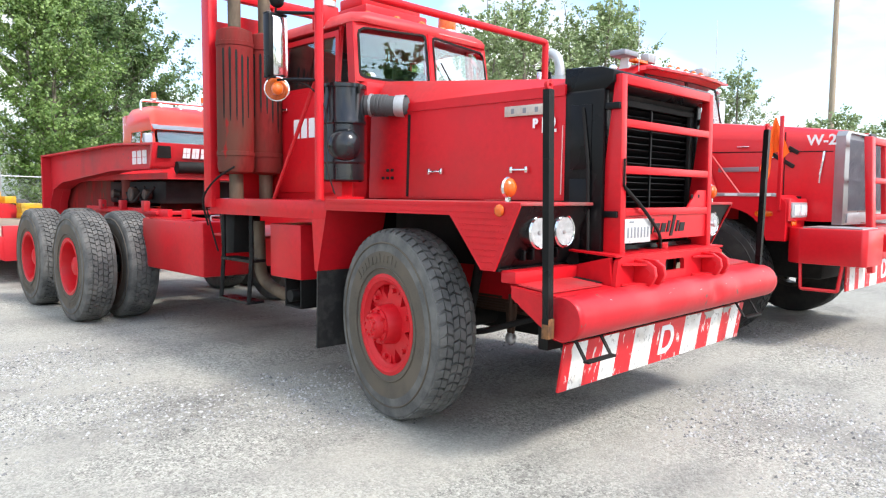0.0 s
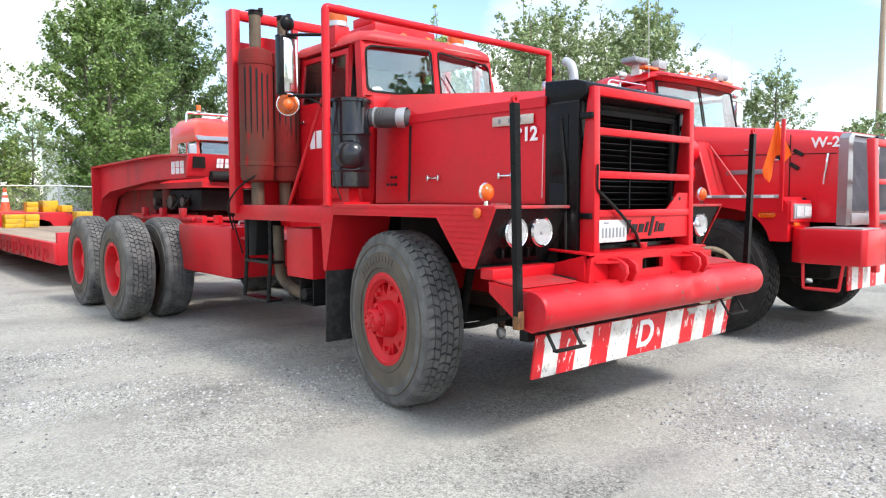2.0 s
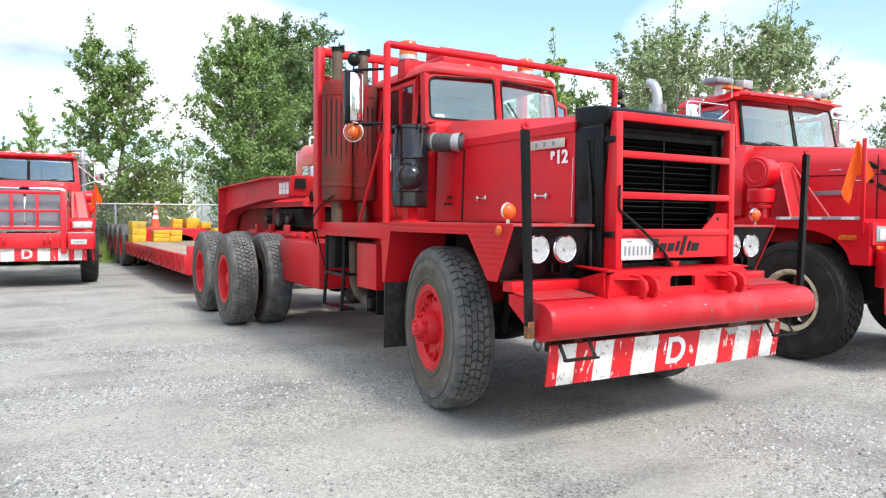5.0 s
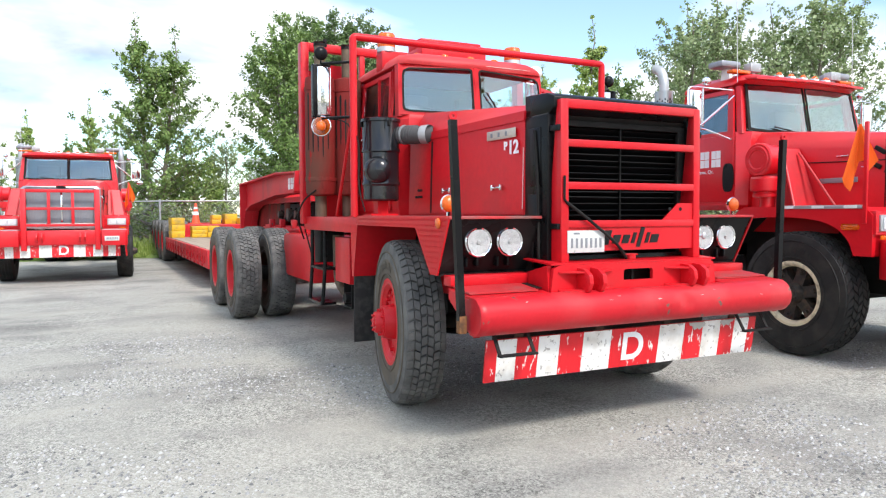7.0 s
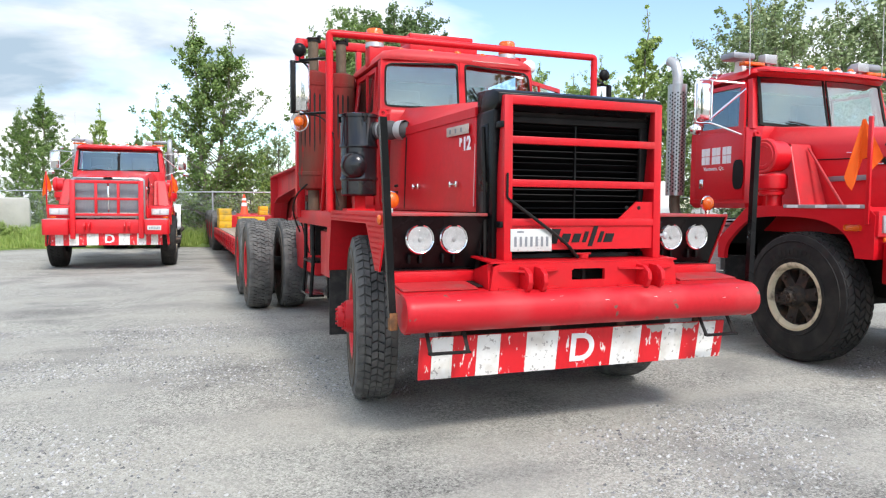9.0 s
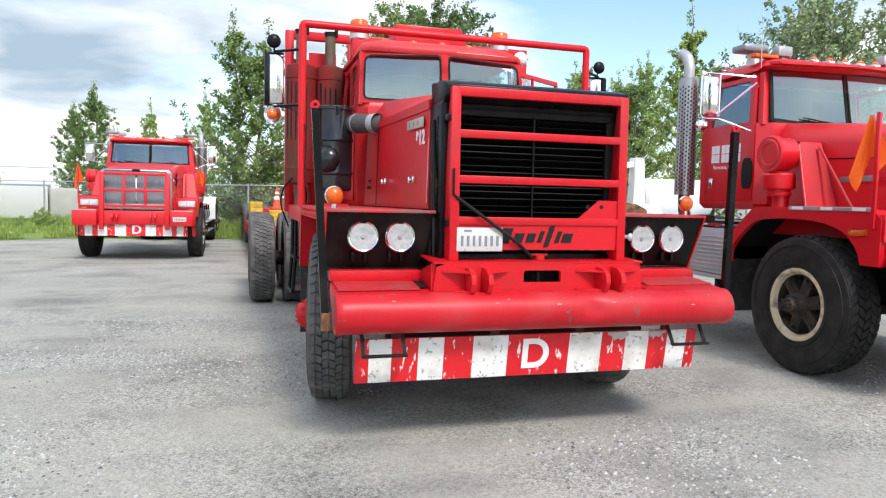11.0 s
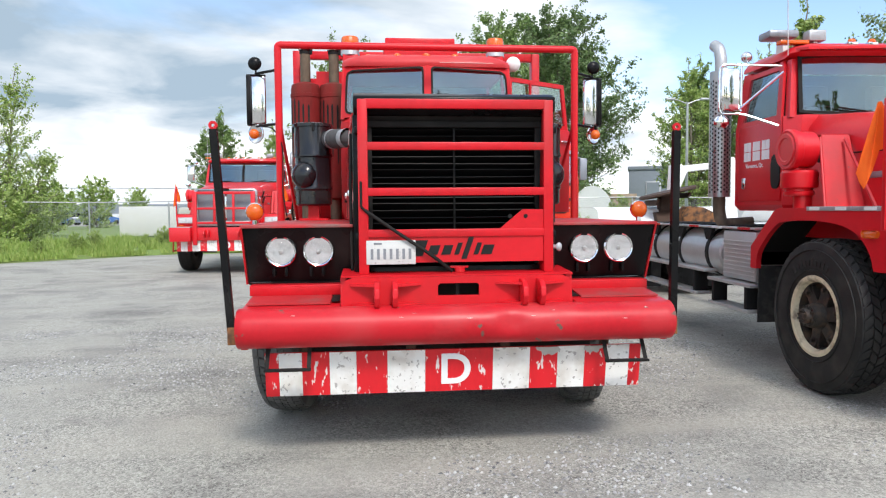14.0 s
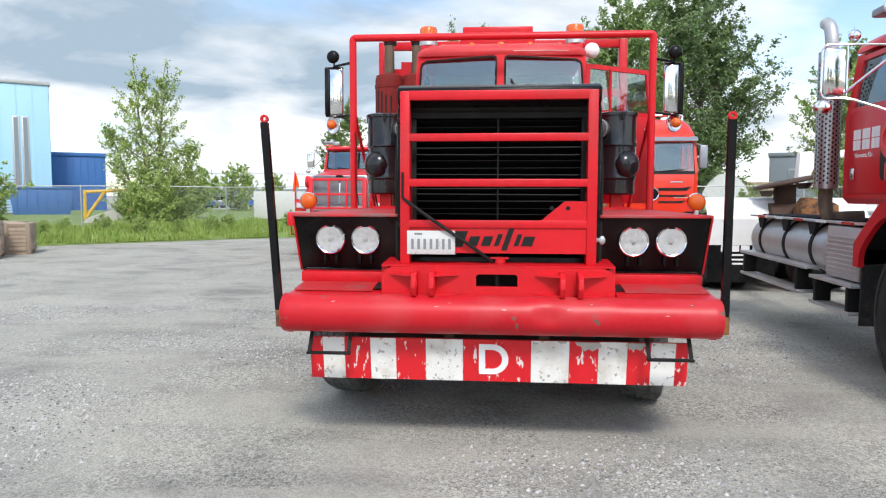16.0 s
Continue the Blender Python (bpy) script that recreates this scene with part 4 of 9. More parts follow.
def build_radiator(T):
    bm = fresh()
    prism(bm, [(0.16, 2.24), (0.16, 2.315), (0.25, 2.345), (0.52, 2.36), (0.52, 2.20), (0.22, 2.20)], "x", -0.645, 0.645, 0.012)
    r = part("radiator_shell", bm, BLACK, T, "black steel radiator shell")
    for s in (-1, 1):
        bm = fresh()
        prism(bm, [(s * 0.59, 1.20), (s * 0.652, 1.20), (s * 0.652, 2.20), (s * 0.59, 2.26)], "y", 0.22, 0.52, 0.01)
        part("side", bm, BLACK, r)
        # pressed panels on the flanks
        for z0, z1 in ((1.28, 1.66), (1.72, 2.12)):
            bm = fresh()
            box(bm, min(s * 0.651, s * 0.658), max(s * 0.651, s * 0.658), 0.30, 0.46, z0, z1, 0.003)
            part("flank_panel", bm, BLACK, r)
    bm = fresh()
    box(bm, -0.62, 0.62, 0.22, 0.52, 1.14, 1.24, 0.006)
    part("sill", bm, BLACK, r)
    bm = fresh()
    box(bm, -0.61, 0.61, 0.44, 0.47, 1.2, 2.25)
    part("core", bm, BLACK_DULL, r, "dark radiator core")
    for x0, x1, z0, z1 in ((-0.60, 0.60, 2.13, 2.17), (-0.60, -0.53, 1.24, 2.13), (0.53, 0.60, 1.24, 2.13)):
        bm = fresh()
        box(bm, x0, x1, 0.245, 0.275, z0, z1, 0.004)
        part("shutter_frame", bm, BLACK_DULL, r, "dull black shutter frame")
    bm = fresh()
    plate(bm, [(-0.60, 0.27, 2.17), (0.60, 0.27, 2.17), (0.60, 0.22, 2.245), (-0.60, 0.22, 2.245)], 0.006)
    part("header_plate", bm, BLACK_DULL, r)
    for k in range(20):
        z = 1.27 + k * 0.0435
        bm = fresh()
        box(bm, -0.54, 0.54, 0.27, 0.36, z, z + 0.006, turn=Euler((radians(-27 + 5 * math.sin(k * 2.3)), radians(0.25 * math.sin(k * 4.1)), 0)).to_matrix())
        part("slat", bm, GRILLE_BLACK, r)
    bm = fresh()
    box(bm, -0.006, 0.006, 0.258, 0.27, 1.25, 2.23)
    part("centre_rod", bm, BLACK, r)
    for s in (-1, 1):
        for z in (1.42, 2.08):
            bm = fresh()
            box(bm, s * 0.62 - 0.02, s * 0.62 + 0.02, 0.12, 0.24, z, z + 0.04, 0.004)
            part("bracket", bm, BLACK, r)
        # hoses down the side of the shell
        bm = fresh()
        pipe(bm, [(s * 0.665, 0.30, 1.18), (s * 0.672, 0.31, 1.75), (s * 0.665, 0.36, 2.1)], 0.011, 8, 0.05)
        part("hose", bm, BLACK_DULL, r)


def build_hood(T):
    """Sloping hood with folded top panels, side doors with latches, name and number."""
    # cross-sections from the radiator back to the cab: half width low, crease, crease height, top height
    secs = [(0.50, 0.655, 0.655, 2.20, 2.325), (1.05, 0.69, 0.685, 2.20, 2.375), (1.75, 0.735, 0.72, 2.20, 2.44), (2.35, 0.78, 0.755, 2.20, 2.495)]
    bm = fresh()
    rings = []
    for y, w0, w1, zc, zt in secs:
        rings.append([(-w0, y, 1.52), (w0, y, 1.52), (w1, y, zc), (w1 * 0.985, y, zc + 0.06), (w1 * 0.80, y, zt - 0.015), (0, y, zt), (-w1 * 0.80, y, zt - 0.015), (-w1 * 0.985, y, zc + 0.06), (-w1, y, zc)])
    loft(bm, rings)
    hood = part("hood", bm, RED, T, "dull red sloping sheet-metal hood", angle=25)
    for s in (-1, 1):
        def wx(y):
            return 0.655 + (y - 0.5) * 0.0676 + 0.004
        # side door, a proud sheet with a slanting front edge
        for y0, y1 in ((0.52, 1.89), (1.92, 2.30)):
            bm = fresh()
            q = [(s * wx(y0), y0, 1.535), (s * wx(y1), y1, 1.535), (s * (wx(y1) - 0.02), y1, 2.165), (s * (wx(y0) - 0.012), y0, 2.165)]
            plate(bm, q if s < 0 else q[::-1], 0.006)
            bmesh.ops.recalc_face_normals(bm, faces=bm.faces)
            d = part("side_door", bm, RED, hood)
            if y0 < 1:
                for y in (0.84, 1.60):
                    bm = fresh()
                    x = s * (wx(y) + 0.006)
                    box(bm, min(x, x + s * 0.012), max(x, x + s * 0.012), y - 0.075, y + 0.075, 1.715, 1.73, 0.004)
                    for yy in (y - 0.065, y + 0.065):
                        box(bm, min(x - s * 0.006, x + s * 0.02), max(x - s * 0.006, x + s * 0.02), yy - 0.012, yy + 0.012, 1.70, 1.745, 0.004)
                    part("latch", bm, CHROME, d, "chrome hood latch")
        bm = fresh()
        x = wx(1.905) + 0.002
        plate(bm, [(s * x, 1.892, 1.535), (s * x, 1.918, 1.535), (s * (x - 0.018), 1.918, 2.165), (s * (x - 0.018), 1.892, 2.165)][::-s], 0.003)
        part("seam", bm, BLACK_DULL, hood, "dark gap between the hood doors")
        bm = fresh()
        pipe(bm, [(s * (wx(0.52) + 0.004), 0.518, 1.56), (s * (wx(0.52) - 0.004), 0.518, 2.0)], 0.004, 6)
        part("worn_edge", bm, SCRATCH, hood, "paint worn off the door's front edge")
        # folded rain lip along the crease
        bm = fresh()
        loft(bm, [[(s * (w1 - 0.003), y, zc - 0.012), (s * (w1 + 0.012), y, zc - 0.012), (s * (w1 + 0.010), y, zc + 0.052), (s * (w1 - 0.012), y, zc + 0.055)] for y, w0, w1, zc, zt in secs])
        part("fold", bm, RED, hood)
    for s in (-1, 1):
        for k in range(5):
            bm = fresh()
            rod(bm, (s * 0.77, 2.06 + (k % 3) * 0.055, 1.68 + (k // 3) * 0.06), (s * 0.785, 2.06 + (k % 3) * 0.055, 1.68 + (k // 3) * 0.06), 0.012, seg=10)
            part("vent_hole", bm, BLACK_DULL, hood)
    # name strip and number on the side towards the yard
    bm = fresh()
    box(bm, -0.19, 0.19, -0.004, 0.004, -0.035, 0.035, 0.004)
    strip = part("nameplate", bm, MARK_FADED, hood, "faded metal maker's strip", pose(-0.690, 0.78, 2.115, 0, 0, -86.2))
    for i in range(6):
        part("mark_bar", bars([(0, 0, 0.026, 0.034)], MARK_FADED if i % 2 else MARK_GREY, 0.0015), None, strip, "", pose(-0.12 + 0.048 * i, -0.004, 0))
    part("number", letters("12", 0.135, MARK_WHITE, 0.002, 0.004), None, hood, "white number 12", pose(-0.680, 0.62, 2.005, 0, 0, -86.2))
    part("letter", letters("P", 0.08, MARK_WHITE, 0.002, 0.004), None, hood, "white letter P", pose(-0.688, 0.717, 2.022, 0, 0, -86.2))


def build_fenders(T):
    for s in (-1, 1):
        bm = fresh()
        # flat deck with a folded lip, the triangular cheek in front
        box(bm, min(s * 0.66, s * 1.37), max(s * 0.66, s * 1.37), 0.27, 2.12, 1.492, 1.512, 0.004)
        f = part("fender", bm, RED_FLOOR, T, "flat red checker-plate fender")
        bm = fresh()
        xo = s * 1.372
        prism(bm, [(0.27, 1.51), (2.12, 1.51), (2.12, 1.43), (0.82, 1.43), (0.56, 1.115), (0.455, 1.115), (0.275, 1.485)], "x", min(xo, xo - s * 0.012), max(xo, xo - s * 0.012))
        cheek = part("cheek", bm, RED, f, "red checker-plate cheek")
        # raised checker lozenges
        bm = fresh()
        for i in range(62):
            for j in range(11):
                y, z = 0.29 + i * 0.029 + (j % 2) * 0.0145, 1.125 + j * 0.036
                if z > 1.50 or (z < 1.44 and (y - 0.55) > (z - 1.115) * 0.82) or y > 2.1 or y < 0.30 + (1.485 - z) * 0.486:
                    continue
                k = 1 if j % 2 else -1
                xa, xb = xo + s * 0.0005, xo + s * 0.003
                prism(bm, [(y - 0.010, z - k * 0.005 - 0.003), (y + 0.010, z + k * 0.005 - 0.003), (y + 0.010, z + k * 0.005 + 0.003), (y - 0.010, z - k * 0.005 + 0.003)], "x", min(xa, xb), max(xa, xb))
        tagged(part("checker_relief", bm, RED, cheek), kind="stuff")
        # black lamp panel
        bm = fresh()
        plate(bm, [(s * 0.655, 0.455, 1.13), (s * 1.352, 0.455, 1.13), (s * 1.36, 0.287, 1.488), (s * 0.655, 0.287, 1.488)][::-s], 0.008)
        box(bm, min(s * 0.66, s * 1.35), max(s * 0.66, s * 1.35), 0.44, 0.50, 1.112, 1.128)
        panel = part("lamp_panel", bm, BLACK, f, "black painted headlight panel")
        for x in (0.885, 1.125):
            round_headlamp(panel, s * x, 0.335, 1.34)
            bm = fresh()
            lathe(bm, [(0.075, 0.0), (0.086, -0.03), (0.07, 0.07)], (s * x, 0.36, 1.34), (0, 1, 0), 20)
            part("lamp_bucket", bm, BLACK, panel)
        for x in (0.86, 0.94, 1.10, 1.18):
            bm = fresh()
            box(bm, s * x - 0.010, s * x + 0.010, 0.385, 0.43, 1.17, 1.235, 0.004)
            part("lamp_bracket", bm, BLACK, panel)
        amber_ball(f, s * 1.30, 0.42, 1.595, 0.062)
        bm = fresh()
        ball(bm, (s * 1.378, 0.42, 1.465), 0.036, 0.5, 1, 1, 14)
        part("side_marker", bm, AMBER, f, "round amber side marker")
        # inner wing and the rear skirt down to the flap
        bm = fresh()
        plate(bm, [(s * 0.67, 0.36, 1.49), (s * 0.67, 2.12, 1.49), (s * 0.67, 2.12, 1.05), (s * 0.67, 0.36, 1.05)], 0.01)
        part("inner_wing", bm, BLACK_DULL, f)
        bm = fresh()
        plate(bm, [(s * 1.37, 2.10, 1.44), (s * 0.80, 2.10, 1.44), (s * 0.80, 2.22, 0.97), (s * 1.37, 2.22, 0.97)], 0.012)
        prism(bm, [(2.10, 1.44), (2.30, 1.44), (2.26, 0.97), (2.22, 0.97)], "x", min(s * 1.36, s * 1.372), max(s * 1.36, s * 1.372))
        part("skirt", bm, RED, f)
        bm = fresh()
        plate(bm, [(s * 1.36, 2.235, 1.0), (s * 0.86, 2.235, 1.0), (s * 0.86, 2.25, 0.37), (s * 1.36, 2.25, 0.37)], 0.012)
        part("mud_flap", bm, FLAP, f, "mud-splashed black rubber flap")
        # running board
        bm = fresh()
        box(bm, min(s * 0.80, s * 1.37), max(s * 0.80, s * 1.37), 2.125, 3.95, 1.485, 1.50, 0.003)
        box(bm, min(s * 1.35, s * 1.374), max(s * 1.35, s * 1.374), 2.125, 3.95, 1.36, 1.50, 0.004)
        box(bm, min(s * 0.80, s * 1.35), max(s * 0.80, s * 1.35), 3.93, 3.95, 1.36, 1.485)
        part("running_board", bm, RED, T, "red folded running board")


def build_cab(T):
    """Cab with a split windscreen, side windows, roof; dark trim and seats inside."""
    # skin sections at floor, belt, and roof; (x, y) corners with cut front edges
    def ring(z, w, yf, yr, cut, mid=0.0):
        return [(-w, yr, z), (-w, yf + cut, z), (-w + cut, yf, z), (0, yf - mid, z), (w - cut, yf, z), (w, yf + cut, z), (w, yr, z), (0, yr + 0.001, z)]
    low = [ring(1.50, 0.80, 2.45, 3.72, 0.06), ring(1.60, 0.825, 2.42, 3.74, 0.08), ring(2.43, 0.825, 2.42, 3.74, 0.08, 0.03), ring(2.475, 0.815, 2.44, 3.74, 0.09, 0.035)]
    bm = fresh()
    loft(bm, low)
    cab = part("cab", bm, RED, T, "red steel truck cab with split windscreen", angle=30)
    roof = [ring(2.965, 0.812, 2.49, 3.72, 0.06, 0.01), ring(2.995, 0.81, 2.475, 3.71, 0.07, 0.015), ring(3.03, 0.795, 2.485, 3.70, 0.09, 0.02), ring(3.07, 0.75, 2.53, 3.66, 0.11, 0.02), ring(3.105, 0.66, 2.63, 3.57, 0.12, 0.01), ring(3.125, 0.45, 2.86, 3.36, 0.1, 0)]
    bm = fresh()
    loft(bm, roof)
    part("roof", bm, ROOF_RED, cab, "sun-faded red cab roof", angle=50)
    # pillars
    for s in (-1, 1):
        for (x0, y0), (x1, y1), w, d in (((0.828, 2.515), (0.805, 2.58), 0.04, 0.09), ((0.815, 3.66), (0.775, 3.64), 0.03, 0.14), ((0.815, 2.74), (0.775, 2.74), 0.028, 0.03)):
            bm = fresh()
            loft(bm, [[(s * (x0 - w), y0 - d / 2, 2.46), (s * x0, y0 - d / 2, 2.46), (s * x0, y0 + d / 2, 2.46), (s * (x0 - w), y0 + d / 2, 2.46)],
                      [(s * (x1 - w), y1 - d / 2, 2.97), (s * x1, y1 - d / 2, 2.97), (s * x1, y1 + d / 2, 2.97), (s * (x1 - w), y1 + d / 2, 2.97)]])
            part("pillar", bm, RED, cab)
    bm = fresh()
    loft(bm, [[(-0.018, 2.407, 2.46), (0.018, 2.407, 2.46), (0.018, 2.45, 2.46), (-0.018, 2.45, 2.46)], [(-0.018, 2.472, 2.985), (0.018, 2.472, 2.985), (0.018, 2.515, 2.985), (-0.018, 2.515, 2.985)]])
    part("centre_pillar", bm, RED, cab)
    # windscreen halves with red surround, rubber and glass
    for s in (-1, 1):
        def W(u, v):
            """Across (0 middle to 1 outer) and up the windscreen."""
            return Vector((s * (0.018 + u * (0.795 - 0.015 * v)), 2.412 + 0.012 * u + 0.045 * u ** 6 + v * 0.068, 2.475 + v * (0.515 - 0.03 * u * u)))
        outer = [W(0, 0), W(1, 0), W(1, 1), W(0, 1)]
        edge = ((0.02, 0.14), (0.03, 0.09), (0.07, 0.06), (0.90, 0.06), (0.955, 0.09), (0.97, 0.16), (0.965, 0.80), (0.95, 0.88), (0.89, 0.93), (0.07, 0.955), (0.03, 0.935), (0.02, 0.88))
        hole = [W(u, v) for u, v in edge]
        ob_pts = [W(0, 0.1), W(0, 0.02), W(0.05, 0), W(0.93, 0), W(1, 0), W(1, 0.1), W(1, 0.85), W(1, 1), W(0.93, 1), W(0.06, 1), W(0, 1), W(0, 0.9)]
        bm = fresh()
        back = Vector((0, 0.03, 0))
        loft(bm, [ob_pts, hole, [p + back for p in hole], [p + back for p in ob_pts], ob_pts], False)
        part("screen_surround", bm, RED, cab, angle=20)
        bm = fresh()
        inner = [W(0.5 + (u - 0.5) * 0.955, 0.5 + (v - 0.5) * 0.93) for u, v in edge]
        up = Vector((0, -0.006, 0))
        loft(bm, [hole, [p + up for p in hole], [p + up for p in inner], [p - up for p in inner], hole], False)
        win = part("windscreen", bm, BLACK_DULL, cab, "black rubber windscreen seal", angle=20)
        bm = fresh()
        plate(bm, [p + Vector((0, 0.006, 0)) for p in inner], 0.006)
        pane = part("pane", bm, GLASS, win, "windscreen glass")
        pane.visible_shadow = False
        # wiper
        bm = fresh()
        a, b = W(0.15 if s > 0 else 0.2, 0.02) - Vector((0, 0.02, 0)), W(0.42 if s > 0 else 0.02, 0.52) - Vector((0, 0.025, 0))
        if s > 0:
            a, b = W(0.32, 0.05) - Vector((0, 0.02, 0)), W(0.10, 0.50) - Vector((0, 0.03, 0))
            pipe(bm, [a, b], 0.007, 6)
            rod(bm, a + Vector((0, 0.01, 0)), a - Vector((0, 0.02, 0)), 0.016, seg=8)
            part("wiper", bm, BLACK_DULL, cab)
        # door with its window
        bm = fresh()
        box(bm, min(s * 0.826, s * 0.838), max(s * 0.826, s * 0.838), 2.68, 3.62, 1.56, 2.44, 0.006)
        door = part("door", bm, RED, cab, "red cab door with white lettering")
        bm = fresh()
        lo, hi = 0.832, 0.795
        rim_o = [(s * lo, 2.70, 2.44), (s * lo, 3.60, 2.44), (s * hi, 3.57, 2.93), (s * hi, 2.74, 2.93)]
        rim_i = [(s * lo, 2.74, 2.485), (s * lo, 3.55, 2.485), (s * (hi + 0.003), 3.53, 2.885), (s * (hi + 0.003), 2.78, 2.885)]
        dx = Vector((-s * 0.03, 0, 0))
        rim_o, rim_i = [Vector(p) for p in rim_o], [Vector(p) for p in rim_i]
        loft(bm, [rim_o, rim_i, [p + dx for p in rim_i], [p + dx for p in rim_o], rim_o], False)
        part("window_frame", bm, RED, door)
        bm = fresh()
        plate(bm, [p + dx * 0.6 for p in rim_i], 0.005)
        pane = part("pane", bm, GLASS, door, "door glass")
        pane.visible_shadow = False
        bm = fresh()
        box(bm, min(s * 0.80, s * 0.825), max(s * 0.80, s * 0.825), 3.02, 3.04, 2.48, 2.89)
        part("vent_bar", bm, RED, door)
        bm = fresh()
        box(bm, min(s * 0.84, s * 0.862), max(s * 0.84, s * 0.862), 3.46, 3.58, 2.30, 2.325, 0.006)
        part("handle", bm, CHROME, door)
        bm = fresh()
        for (x, y, z, w, hh) in ((0.842, 3.32, 2.13, 0.09, 0.17), (0.842, 3.20, 2.13, 0.09, 0.17), (0.842, 3.08, 2.13, 0.09, 0.17)):
            box(bm, min(s * x, s * 0.838), max(s * x, s * 0.838), y - w / 2, y + w / 2, z - hh / 2, z + hh / 2)
        part("mark", bm, MARK_WHITE, door, "white block mark")
        if s > 0:  # the far door stands ajar
            door.matrix_basis = pose(0.83, 2.70, 0, 0, 0, -56) @ pose(-0.83, -2.70, 0)
        # drip rail
        bm = fresh()
        pipe(bm, [(s * 0.79, 2.62, 2.97), (s * 0.795, 3.70, 2.97)], 0.012, 8)
        part("drip_rail", bm, RED, cab)
    # white wear above the screen
    bm = fresh()
    pipe(bm, [(0.12, 2.462, 3.002), (0.5, 2.470, 3.002), (0.70, 2.482, 3.0)], 0.004, 6)
    part("worn_edge", bm, SCRATCH, cab, "paint worn to primer along the roof edge")
    # inside
    bm = fresh()
    box(bm, -0.76, 0.76, 2.50, 3.70, 2.0, 2.478)
    for x in (-0.42, 0.42):
        box(bm, x - 0.24, x + 0.24, 3.20, 3.34, 2.45, 2.80, 0.03)
    box(bm, -0.76, 0.76, 3.62, 3.70, 2.46, 2.96)
    lathe(bm, [(0.20, 0), (0.215, 0.012), (0.23, 0), (0.215, -0.012)], (-0.42, 2.78, 2.56), (0, -0.4, 1), 20, True)
    part("interior", bm, INTERIOR, cab, "dark seats and dashboard")
    # roof furniture
    for x, y in ((-0.56, 2.62), (-0.28, 2.57), (0.0, 2.55), (0.28, 2.57), (0.56, 2.62)):
        roof_marker(cab, x, y + 0.02, 3.062)
    for s in (-1, 1):
        bm = fresh()
        box(bm, s * 0.74 - 0.08, s * 0.74 + 0.08, 2.92, 3.10, 2.98, 3.17, 0.01)
        part("beacon_stand", bm, RED, cab)
        beacon(cab, s * 0.745, 3.0, 3.16, 0.092, 0.13)
    bm = fresh()
    box(bm, -0.41, 0.34, 2.86, 3.30, 3.10, 3.25, 0.02)
    box(bm, -0.39, 0.32, 2.94, 3.28, 3.25, 3.345, 0.014)
    part("roof_box", bm, RED, cab, "red box on the roof")
    bm = fresh()
    ball(bm, (0.885, 2.74, 3.05), 0.075, 1, 0.8, 1, 18)
    rod(bm, (0.80, 2.76, 2.96), (0.885, 2.74, 3.0), 0.015, seg=8)
    part("spotlight", bm, WHITE, cab, "white work light beside the roof")


